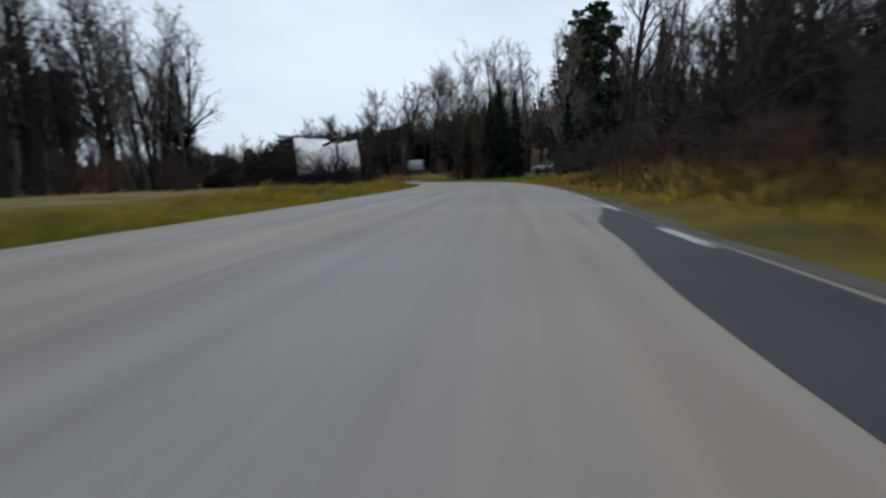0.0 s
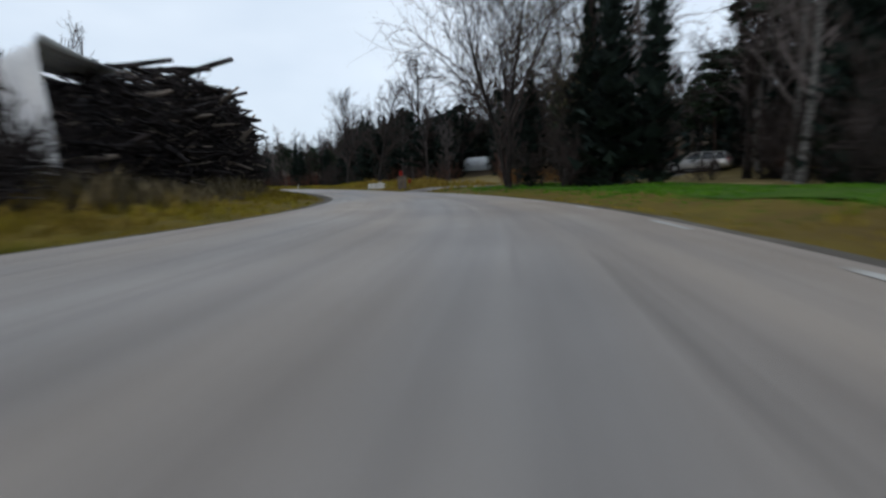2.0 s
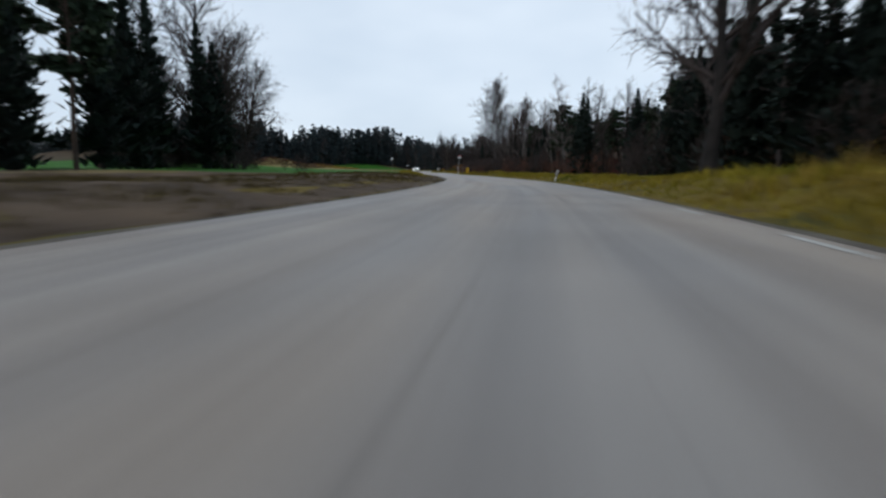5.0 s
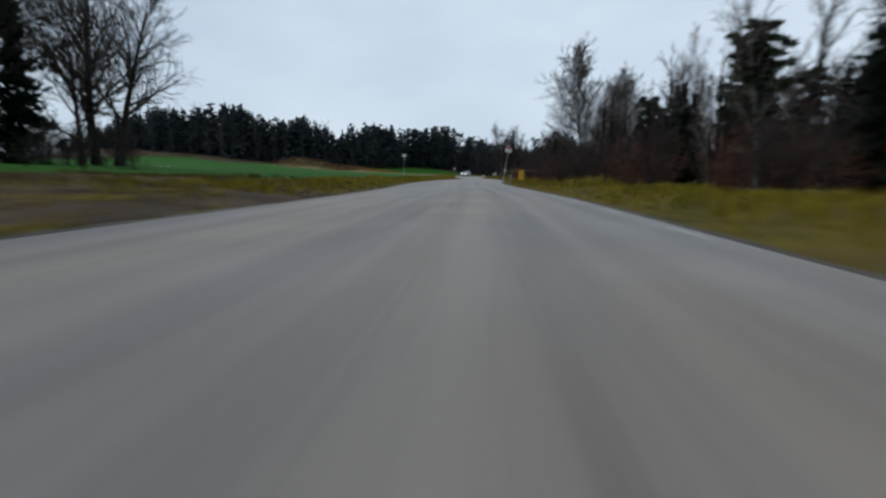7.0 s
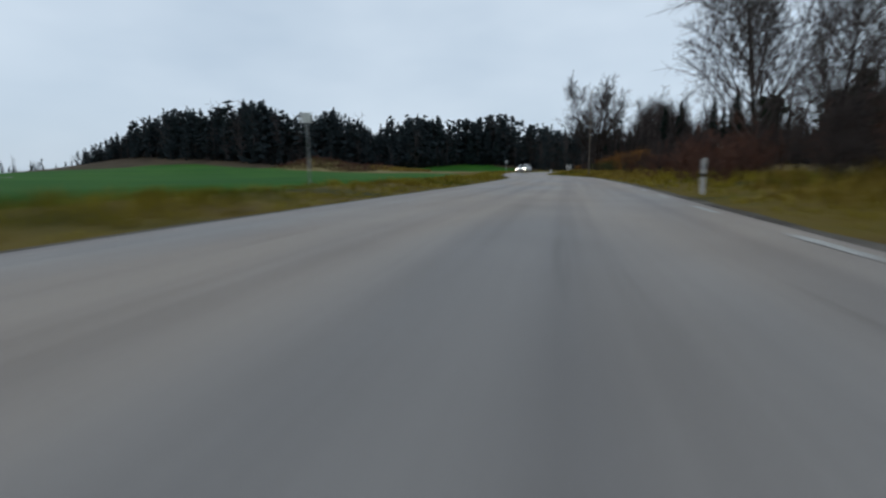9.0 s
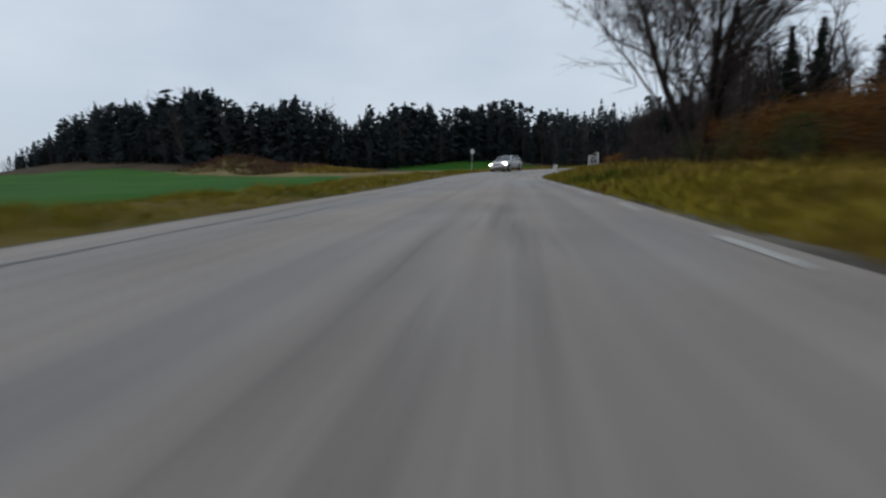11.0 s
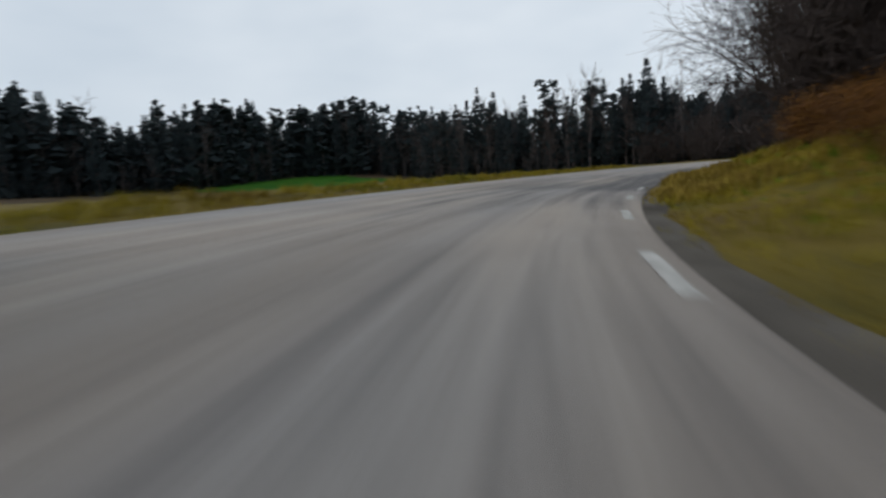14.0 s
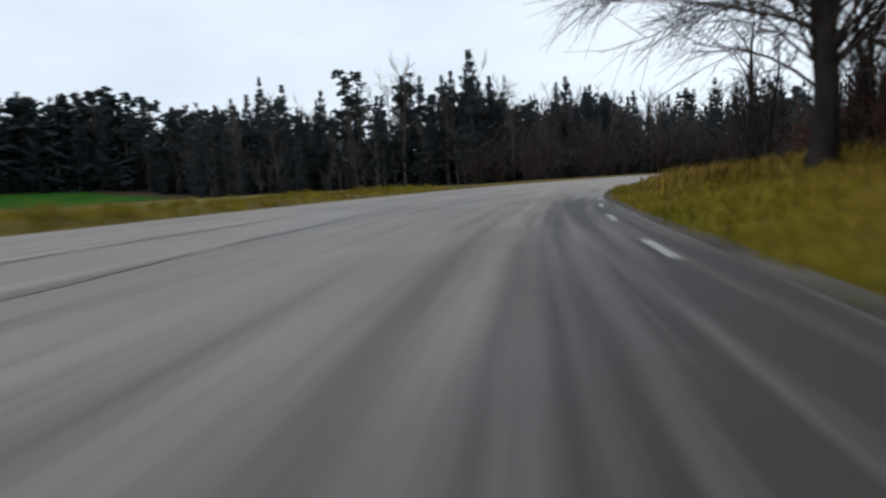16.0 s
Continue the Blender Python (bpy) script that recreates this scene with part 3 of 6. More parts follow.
class Segs:
    def __init__(self):
        self.rows, self.flat = {}, []

    def add(self, pts, rad, sides):
        rows = self.rows.setdefault(sides, [[], [], [], []])
        rows[0].extend(pts[:-1]), rows[1].extend(pts[1:]), rows[2].extend(rad[:-1]), rows[3].extend(rad[1:])

    def twig(self, p, q, r):
        """A twig too thin to show as round: one narrow tapering blade."""
        self.flat.append((p, q, r))

    def shape(self):
        chunks = [tubes(*rows, sides=k) for k, rows in self.rows.items()]
        if self.flat:
            p, q, r = (np.array([f[k] for f in self.flat]) for k in (0, 1, 2))
            side = unit(np.cross(q - p, np.random.default_rng(4).normal(0, 1, p.shape))) * r[:, None]
            v = np.stack([p - side, p + side, q + side * 0.4, q - side * 0.4], 1).reshape(-1, 3)
            chunks.append((v, np.arange(len(v)).reshape(-1, 4)))
        return join(chunks)

    def mesh(self, name):
        return raw(name, *self.shape(), smooth=True)


def leaf_cloud(rng, centres, size, n, spread):
    """n small leaves, each a triangle pair, about each of the centres."""
    c = np.repeat(np.asarray(centres), n, 0) + rng.normal(0, spread, (len(centres) * n, 3))
    u, v = unit(rng.normal(0, 1, c.shape)), unit(rng.normal(0, 1, c.shape))
    k = size * rng.uniform(0.6, 1.3, (len(c), 1))
    verts = np.stack([c - u * k, c + v * k * 0.6, c + u * k, c - v * k * 0.6], 1).reshape(-1, 3)
    return verts, np.arange(len(verts)).reshape(-1, 4)


def bare_tree(rng, tall, spread=0.36, clear=0.22, limbs=16, forks=7, twigs=5, upward=0.08, droop=0.0, stems=1, girth=0.02, twig_r=0.013, leafed=0, thick=0.55):
    """Trunk mesh, crown mesh and perhaps leaves of a leafless broad-leaved tree."""
    trunks, crowns, tips = [], [], []
    for stem in range(stems):
        trunk, crown = Segs(), Segs()
        crowns.append(crown)
        trunks.append(trunk)
        lean = rng.normal(0, 0.05 if stems == 1 else 0.2, 3) * (1, 1, 0) + (0, 0, 1)
        h = tall * (1 if stem == 0 else rng.uniform(0.7, 0.95))
        foot = np.array([0, 0, -0.3]) + (rng.normal(0, 0.1, 3) * (1, 1, 0) if stems > 1 else 0)
        tp, tr = limb(rng, foot, lean, h, tall * girth * (1 if stems == 1 else 0.7), 10, 0.045, 0.05, 0.12)
        tr[0] *= 1.35
        trunk.add(tp, tr, 7 if tall > 5 else 4)
        for k in range(max(4, limbs // stems)):
            f = clear + (0.97 - clear) * (k + rng.uniform(0, 1)) / max(4, limbs // stems)
            p, way, r = along(tp, tr, f)
            a = rng.uniform(0.5, 1.05) * (1.05 - 0.45 * f)
            length = tall * spread * (1.15 - 0.75 * f) * rng.uniform(0.7, 1.15)
            lp, lr = limb(rng, p, off_way(rng, way, a), length, max(r * thick, 0.02 if tall > 5 else 0.012), 5 if tall > 5 else 3, 0.12, upward, 0.25)
            crown.add(lp, lr, 4 if tall > 5 else 3)
            for j in range(forks):
                g = 0.2 + 0.78 * (j + rng.uniform(0, 1)) / forks
                p2, way2, r2 = along(lp, lr, g)
                bp, br = limb(rng, p2, off_way(rng, way2, rng.uniform(0.4, 0.95)), length * rng.uniform(0.28, 0.5), max(r2 * 0.5, twig_r * 1.4), 2, 0.16, upward * 0.7 - droop, 0.5)
                if tall > 12 and forks > 8:
                    crown.add(bp, br, 3)
                else:
                    crown.twig(bp[0], bp[1], br[0]), crown.twig(bp[1], bp[2], br[1])
                for i in range(twigs):
                    p3, way3, r3 = along(bp, br, 0.25 + 0.72 * (i + rng.uniform(0, 1)) / twigs)
                    cp, cr = limb(rng, p3, off_way(rng, way3, rng.uniform(0.3, 0.85)), length * rng.uniform(0.12, 0.26), twig_r, 2, 0.2, upward * 0.4 - droop * 2.2, 0.5)
                    crown.twig(cp[0], cp[-1], cr[0])
                    tips.append(cp[-1])
    leaves = None
    if leafed:
        tips = np.array(tips)
        leaves = raw("leaves", *leaf_cloud(rng, tips, 0.042 if tall < 5 else 0.034, leafed, 0.28))
    return [t.mesh("stem") for t in trunks], [c.mesh("crown") for c in crowns], leaves


def spruce_parts(rng, tall, rows=26, arms=8, width=0.16, ragged=0.25, start=0.06, steps=(0.3, 0.62, 0.95), fan=0.42):
    """Trunk rows and hanging needle fans of a spruce."""
    seg = Segs()
    tp, tr = limb(rng, (0, 0, -0.3), (0, 0, 1), tall, tall * 0.011, 6, 0.008, 0.05, 0.08)
    seg.add(tp, tr, 6)
    vs = []
    for k in range(rows):
        f = start + (1 - start) * (1 - (1 - (k + rng.uniform(0, 0.8)) / rows) ** 1.35)
        p, _, _ = along(tp, tr, min(f, 0.995))
        reach = tall * width * (1.02 - f) ** 0.85 * (1 - 0.4 * (f < start + 0.12))
        for a in np.arange(arms) * 2 * np.pi / arms + rng.uniform(0, 1):
            r = max(reach * rng.uniform(1 - ragged * 1.6, 1 + ragged), 0.18)
            a += rng.normal(0, 0.25)
            out, side = np.array([math.cos(a), math.sin(a), 0]), np.array([-math.sin(a), math.cos(a), 0])
            drop = -0.28 * r + 0.12 * r * f
            for g in steps:
                c = p + out * r * g + np.array([0, 0, drop * g**1.3])
                w = r * fan * (1.15 - 0.6 * g) + 0.1
                t = rng.normal(0, 0.35)
                hang = np.array([0, 0, -w * (0.9 + 0.6 * rng.uniform()) * (1 + 1.3 * f * f)])
                vs.append((c - side * w - out * w * 0.3 + hang * 0.6, c + side * w * 0.2 + hang * (0.5 + t), c + side * w - out * w * 0.3 + hang * 0.6, c + out * w * 1.1 + np.array([0, 0, 0.18 * w])))
    verts = np.array(vs).reshape(-1, 3)
    q = np.arange(len(vs))[:, None] * 4
    return seg, verts, np.concatenate([q + [[0, 1, 3]], q + [[1, 2, 3]]])


def pine_parts(rng, tall, clear=0.5, clumps=46, size=0.085, tufts_each=16, fan=0.34):
    """Bare stem, crooked arms and bunched needle tufts of a Scots pine."""
    seg = Segs()
    tp, tr = limb(rng, (0, 0, -0.3), (rng.normal(0, 0.04), rng.normal(0, 0.04), 1), tall * 0.97, tall * 0.0125, 8, 0.02, 0.05, 0.2)
    seg.add(tp, tr, 6)
    cs, rs = [], []
    for k in range(clumps):
        f = clear + (1 - clear) * ((k + rng.uniform()) / clumps) ** 0.8
        p, _, r = along(tp, tr, min(f, 0.995))
        a, g = rng.uniform(0, 2 * np.pi), (f - clear) / (1 - clear)
        reach = tall * 0.15 * rng.uniform(0.25, 1.0) * (0.55 + 0.9 * math.sin(math.pi * min(1, 0.18 + 0.72 * g)))
        lp, lr = limb(rng, p, (math.cos(a), math.sin(a), 0.25 + 0.4 * g), reach, 0.05, 2, 0.15, 0.1, 0.4)
        seg.add(lp, lr, 3)
        cs.append(lp[-1]), rs.append(tall * size * rng.uniform(0.5, 1.0))
    cs.append(tp[-1]), rs.append(tall * 0.06)
    c = np.repeat(np.array(cs), tufts_each, 0)
    r = np.repeat(np.array(rs), tufts_each)[:, None]
    way = unit(rng.normal(0, 1, c.shape) + (0, 0, 0.25)) * (1, 1, 0.62)
    side = unit(np.cross(way, rng.normal(0, 1, c.shape)))
    base = c + way * r * 0.15
    verts = np.stack([base - side * r * fan, base + side * r * fan, c + way * r + side * r * 0.12, c + way * r * 0.95 - side * r * 0.2], 1).reshape(-1, 3)
    return seg, verts, np.arange(len(verts)).reshape(-1, 4)


def far_pine(rng, tall, low):
    """A far pine: stem rows and many small flattened bunches of needles in an open, uneven crown."""
    seg = Segs()
    tp, tr = limb(rng, (0, 0, -0.3), (0, 0, 1), tall * 0.95, tall * 0.012, 4, 0.015, 0.02, 0.4)
    seg.add(tp, tr, 4)
    verts, faces = [], []
    for k in range(36):
        f = low + (1 - low) * (k + rng.uniform()) / 36
        p, _, _ = along(tp, tr, min(f, 0.99))
        g = (f - low) / (1 - low)
        out = tall * 0.16 * rng.uniform(0.1, 1.0) * math.sin(math.pi * (0.22 + 0.68 * g))
        a = rng.uniform(0, 6.28)
        c = p + np.array([out * math.cos(a), out * math.sin(a), 0.25 * out])
        r, n = tall * rng.uniform(0.045, 0.085) * (1.1 - 0.4 * g), len(verts)
        verts += [c + (0, 0, 0.6 * r), c - (0, 0, 0.3 * r)]
        for j in range(5):
            b = 2 * math.pi * j / 5 + rng.uniform(-0.4, 0.4)
            q = r * rng.uniform(0.6, 1.4)
            verts.append(c + np.array([q * math.cos(b), q * math.sin(b), rng.normal(0, 0.22 * r)]))
        faces += [(n, n + 2 + j, n + 2 + (j + 1) % 5) for j in range(5)] + [(n + 1, n + 2 + (j + 1) % 5, n + 2 + j) for j in range(5)]
    return seg, np.array(verts), np.array(faces)


def assemble(name, pieces, label, category):
    """A tree kept as a model below the world's far edge; its copies are set out by plant()."""
    top = empty(name)
    for n, me, material in pieces:
        for piece in me if isinstance(me, list) else [me] if me else []:
            ob = link(n, piece, material, top)
            if n in ("twig_mass", "crown", "foliage"):
                ob["kind"] = "stuff"
    return tagged(top, label, category)


STOCK = {}


def stock(key, name, pieces, label, category):
    STOCK.setdefault(key, []).append(assemble(name, pieces, label, category))


rng = np.random.default_rng(11)
for k in range(4):
    t, c, _ = bare_tree(rng, 15, spread=0.34, clear=0.26, limbs=15, forks=7, twigs=5, twig_r=0.02)
    stock("bare", "bare_tree", (("trunk", t, BARK), ("crown", c, TWIG)), "leafless broad-leaved tree with dark bark and fine twigs", "tree")
for k in range(3):
    t, c, _ = bare_tree(rng, 16, spread=0.27, clear=0.16, limbs=24, forks=8, twigs=7, upward=0.12, droop=0.03, girth=0.01, twig_r=0.014)
    stock("birch", "birch_tree", (("trunk", t, BIRCH_BARK), ("crown", c, TWIG_PALE)), "leafless birch with a pale trunk and hazy twigs", "tree")
t, c, _ = bare_tree(rng, 22, spread=0.4, clear=0.1, limbs=64, forks=11, twigs=10, upward=0.13, droop=0.035, girth=0.009, twig_r=0.022)
stock("lonebirch", "birch_tree", (("trunk", t, BARK), ("crown", c, TWIG_GREY)), "tall slender birch with hazy grey twigs, standing alone", "tree")
t, c, _ = bare_tree(rng, 20, spread=0.42, clear=0.2, limbs=30, forks=10, twigs=9, upward=0.03, girth=0.022, twig_r=0.02)
stock("oldtree", "bare_tree", (("trunk", t, BARK), ("crown", c, TWIG)), "big old leafless tree with a wide crown of twigs", "tree")
for k in range(2):
    t, c, l = bare_tree(rng, 15, spread=0.5, clear=0.16, limbs=54, forks=9, twigs=8, upward=0.06, droop=0.01, stems=3, girth=0.014, twig_r=0.013, leafed=4)
    stock("leafy", "goat_willow", (("trunk", t, BARK), ("crown", c, TWIG), ("foliage", l, LEAF_PALE)), "several-stemmed tree with a thin veil of pale last leaves", "tree")
for k in range(3):
    s, v, f = spruce_parts(rng, 15, rows=34, arms=8, width=0.17, ragged=0.38, steps=(0.3, 0.62, 0.95), fan=0.32)
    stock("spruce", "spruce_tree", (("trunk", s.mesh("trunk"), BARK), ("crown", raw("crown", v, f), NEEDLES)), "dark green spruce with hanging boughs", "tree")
for k in range(3):
    s, v, f = pine_parts(rng, 16, clear=0.36, clumps=90, size=0.066, tufts_each=18, fan=0.27)
    stock("pine", "pine_tree", (("trunk", s.mesh("trunk"), PINE_BARK), ("crown", raw("crown", v, f), PINE_NEEDLES)), "tall pine with a bare stem and bunched needles", "tree")
for k in range(3):
    t, c, _ = bare_tree(rng, 3.2, spread=0.5, clear=0.04, limbs=20, forks=6, twigs=4, upward=0.14, stems=4, girth=0.012, twig_r=0.011)
    stock("bush", "bare_bush", (("stem", t, BARK), ("twig_mass", c, TWIG)), "leafless roadside bush with dense dark twigs", "bush")
for k in range(2):
    t, c, _ = bare_tree(rng, 2.6, spread=0.5, clear=0.04, limbs=18, forks=6, twigs=4, upward=0.14, stems=4, girth=0.012, twig_r=0.012)
    stock("redbush", "red_twigged_bush", (("stem", t, TWIG_RED), ("twig_mass", c, TWIG_RED)), "leafless bush with reddish brown twigs", "bush")
for k in range(2):
    t, c, l = bare_tree(rng, 3.0, spread=0.5, clear=0.04, limbs=20, forks=6, twigs=4, upward=0.1, stems=4, girth=0.012, twig_r=0.009, leafed=10)
    stock("orange", "orange_bush", (("stem", t, BARK), ("twig_mass", c, TWIG_RED), ("foliage", l, LEAF_ORANGE)), "dense bush with orange brown autumn leaves", "bush")
for k in range(2):
    t, c, l = bare_tree(rng, 2.2, spread=0.5, clear=0.04, limbs=16, forks=5, twigs=4, upward=0.1, stems=4, girth=0.012, twig_r=0.009, leafed=4)
    stock("green", "green_bush", (("stem", t, BARK), ("twig_mass", c, TWIG), ("foliage", l, LEAF_GREEN)), "low bush with dull green and yellow leaves", "bush")

PLACED = set()


EYES = ((1.3, 9.8), (2.3, 19.4), (2.9, 27.8), (2.8, 43.7), (1.0, 51.4))
TUNNEL = (-6.85, 134.4)


def screens(x, y):
    """True where growth would hide the garden tunnel from the road."""
    if not 66 < y < 137:
        return False
    for ex, ey in EYES:
        f = (y - ey) / (TUNNEL[1] - ey)
        if abs(x - ex - (TUNNEL[0] - ex) * f) < 2.0 + 1.6 * max(0, f - 0.5):
            return True
    return False


def plant(key, x, y, scale=1.0, turn=None, label="", group="", which=None, wide=1.0):
    """Sets a tree or bush of that stock on the ground."""
    if screens(x, y):
        return None
    models = STOCK[key]
    k = which if which is not None else random.randrange(len(models))
    z = float(height(x, y)[0]) - 0.05
    m = Matrix.LocRotScale((x, y, z), Euler((0, 0, random.uniform(0, 6.28) if turn is None else turn)), None)
    first = k not in [b for a, b in PLACED if a == key]
    ob = models[k]
    if first:
        PLACED.add((key, k))
        ob.matrix_basis = m
    else:
        ob = copy_thing(ob, m)
    ob.scale = (scale * wide, scale * wide, scale)
    return tagged(ob, label, "", group)


def by_road(s, lat):
    p = [np.interp(s, RUN, MID[:, n]) + lat * np.interp(s, RUN, RIGHT[:, n]) for n in (0, 1)]
    return float(p[0]), float(p[1])


def strip(kinds, s0, s1, lat0, lat1, count, low, high, group):
    """Trees strewn along one side of the road."""
    for _ in range(count):
        x, y = by_road(random.uniform(s0, s1), random.uniform(lat0, lat1))
        f = (y - 46) / 32  # the parked car stays in sight
        if not (0 < f < 1.05 and abs(x - (7.8 + 8.2 * f)) < 1.4 + 1.0 * f):
            plant(random.choice(kinds), x, y, random.uniform(low, high), group=group)


def open_view(x, y):
    """False where growth would hide the parked car from the road."""
    f = (y - 46) / 32
    return not (0 < f < 1.05 and abs(x - (7.8 + 8.2 * f)) < 1.7 + 1.2 * f)


def thicket(name, kinds, s0, s1, lat0, lat1, count, low, high, label):
    """Dense growth whose bushes nobody could count: copies joined into one mesh for each kind of part."""
    chunks = {}
    for _ in range(count):
        x, y = by_road(random.uniform(s0, s1), random.uniform(lat0, lat1))
        k, a = random.uniform(low, high), random.uniform(0, 6.28)
        if not open_view(x, y) or screens(x, y):
            continue
        turn = np.array([[math.cos(a), -math.sin(a), 0], [math.sin(a), math.cos(a), 0], [0, 0, 1]]) * k
        at = np.array([x, y, float(height(x, y)[0]) - 0.05])
        for piece in random.choice(STOCK[random.choice(kinds)]).children:
            me = piece.data
            v = np.empty(len(me.vertices) * 3)
            me.vertices.foreach_get("co", v)
            chunks.setdefault((piece.name.split(".")[0], me.materials[0].name), []).append((v.reshape(-1, 3) @ turn.T + at, [tuple(p.vertices) for p in me.polygons]))
    top = empty(name)
    for (part_name, material), rows in chunks.items():
        verts, faces, n = [], [], 0
        for v, f in rows:
            verts.append(v)
            faces.extend(tuple(i + n for i in q) for q in f)
            n += len(v)
        link(part_name, raw(part_name, np.concatenate(verts), faces), bpy.data.materials[material], top)["kind"] = "stuff"
    return tagged(top, label, "thicket", "", "stuff")


random.seed(5)
# ---- woods and single trees ----
# The wood beside the first straight, right of the road, with its dark skirt of bushes.
WOOD = "trees of the roadside wood"
strip(("bare", "birch", "bare", "birch", "bare"), 70, 111, 11.5, 26, 31, 0.85, 1.25, WOOD)
strip(("birch", "bare", "birch", "bare"), 80, 132, 24, 56, 28, 0.75, 1.15, WOOD)
strip(("spruce", "spruce", "spruce"), 84, 140, 17, 34, 34, 0.35, 0.7, "young spruces in the wood")
strip(("bush", "bush", "bush"), 76, 122, 8.5, 14, 50, 0.7, 1.25, "bushes at the edge of the wood")
thicket("wood_thicket", ("bush",), 74, 142, 12, 28, 70, 1.1, 1.8, "dense dark undergrowth inside the roadside wood")
thicket("wood_brake", ("bush",), 86, 101, 9.5, 17, 36, 1.6, 2.5, "tall dark brush filling the roadside wood")
strip(("birch", "bare", "birch"), 122, 138, 12, 17, 8, 0.9, 1.25, WOOD)
strip(("spruce", "bare", "birch", "bare"), 122, 142, 18, 30, 16, 0.8, 1.2, WOOD)
strip(("spruce", "bare", "birch"), 124, 144, 24, 42, 22, 0.8, 1.2, WOOD)
strip(("bush", "bush"), 76, 104, 7.6, 10, 16, 0.5, 0.8, "bushes at the edge of the wood")
strip(("bush", "bush", "bush"), 76.5, 90, 5.8, 9, 26, 0.4, 0.7, "bushes at the edge of the wood")
for x, y, k in ((17.5, 63.0, 1.2), (20.0, 76.0, 1.2)):
    plant("pine", x, y, k, label="tall dark pine with a bare grey stem among bushes", group=WOOD)
plant("leafy", 2.2, 62.4, 0.95, 0.4, which=0, wide=0.95)
plant("leafy", 6.4, 67.0, 0.85, 2.1, which=1, wide=0.8)
for x, y, k in ((2.6, 62.5, 1.0), (5.0, 61.5, 1.1), (7.0, 70.0, 1.2), (4.0, 64.0, 1.3)):
    plant("bush", x, y, k, group="bushes at the edge of the wood")
# Left of the road, before and behind the brushwood pile.
strip(("bare", "bare", "bare", "birch", "bare", "bare"), 82, 121, -42, -25, 46, 0.85, 1.2, "trees left of the first straight")
strip(("bush", "bush", "redbush"), 86, 118, -30, -17, 30, 0.6, 1.0, "bushes left of the first straight")
strip(("birch", "bare", "spruce"), 84, 118, -60, -40, 26, 0.8, 1.1, "trees left of the first straight")
strip(("bare", "birch", "bare"), 112, 127, -31, -23, 10, 0.7, 1.0, "trees left of the first straight")
left_trees = 0
while left_trees < 34:
    x, y = random.uniform(-64, -33), random.uniform(46, 84)
    if x < -0.4725 * y - 0.5 and x < -33.5 - 0.834 * (y - 71.1):
        plant(random.choice(("bare", "bare", "birch", "bare", "birch", "bare")), x, y, random.uniform(0.95, 1.2) if left_trees % 3 else random.uniform(0.6, 0.8), group="trees behind the brushwood pile")
        left_trees += 1
thicket("left_thicket", ("bush", "redbush"), 118, 165, -46, -22, 40, 0.8, 1.4, "brown scrub under the trees behind the pile")
# The clump by the ploughed strip.
for x, y, k in ((-106.5, 121.8, 1.05), (-89, 112, 1.15), (-101, 123, 0.84), (-97, 109, 1.1)):
    plant("oldtree", x, y, k, group="clump by the ploughed strip")
for x, y, k, key in ((-84, 104, 1.35, "spruce"), (-78, 100, 1.4, "spruce"), (-74, 96, 1.3, "spruce"), (-88, 99, 1.5, "pine"), (-92, 104, 1.4, "spruce"), (-70, 93, 1.3, "pine"), (-82, 109, 1.2, "spruce"),
                     (-67, 88, 1.2, "spruce"), (-62, 85, 1.2, "pine"), (-76, 90, 1.4, "spruce"), (-92, 116, 1.0, "spruce"), (-84, 111, 1.1, "spruce")):
    plant(key, x, y, k, group="clump by the ploughed strip")
for k in range(22):
    plant("bush", random.uniform(-104, -72), random.uniform(100, 122), random.uniform(0.5, 1.0), group="bushes under the clump")
# Right of the second straight.
def rise(count, s0, s1, lat0, lat1, low, high):
    """Dark conifers on the rise, leaving the line of sight to the garden tunnel open."""
    for _ in range(count):
        x, y = by_road(random.uniform(s0, s1), random.uniform(lat0, lat1))
        if not screens(x, y):
            plant(random.choice(("spruce", "pine", "spruce", "bare")), x, y, random.uniform(low, high), group="conifers on the rise")


rise(64, 172, 214, 20, 56, 0.38, 0.66)
rise(24, 196, 222, 26, 60, 0.5, 0.75)
rise(16, 158, 172, 30, 60, 0.42, 0.7)
thicket("rise_thicket", ("bush", "redbush"), 150, 205, 14, 40, 60, 0.6, 1.2, "low brown scrub on the rise beyond the driveway")
strip(("redbush", "bush"), 150, 196, 12, 20, 14, 0.35, 0.75, "low growth right of the second straight")
strip(("bare", "birch", "bare", "birch", "bare", "spruce"), 200, 226, 18, 36, 26, 0.6, 0.95, "trees right of the second straight")
strip(("spruce", "spruce", "pine"), 206, 270, 18, 34, 24, 0.4, 0.65, "young spruces right of the second straight")
strip(("bare", "bare", "birch", "bare"), 226, 272, 18, 36, 44, 0.6, 0.88, "trees right of the second straight")
strip(("birch", "bare", "birch", "bare"), 204, 274, 32, 52, 44, 0.7, 0.95, "trees right of the second straight")
thicket("hedge_thicket", ("bush", "bush", "redbush"), 168, 280, 12, 26, 80, 0.8, 1.5, "dense brown scrub right of the second straight")
strip(("bare", "bare", "birch"), 250, 276, 15, 24, 14, 0.5, 0.75, "trees right of the second straight")
strip(("spruce",), 250, 276, 15, 26, 12, 0.4, 0.7, "trees right of the second straight")
strip(("redbush", "redbush", "bush"), 205, 286, 8.2, 12, 60, 0.6, 0.95, "red-twigged bushes along the verge")
thicket("close_thicket", ("bush", "redbush"), 231, 287, 5.5, 7.2, 60, 0.45, 0.75, "dense brown scrub beside the letterbox rail")
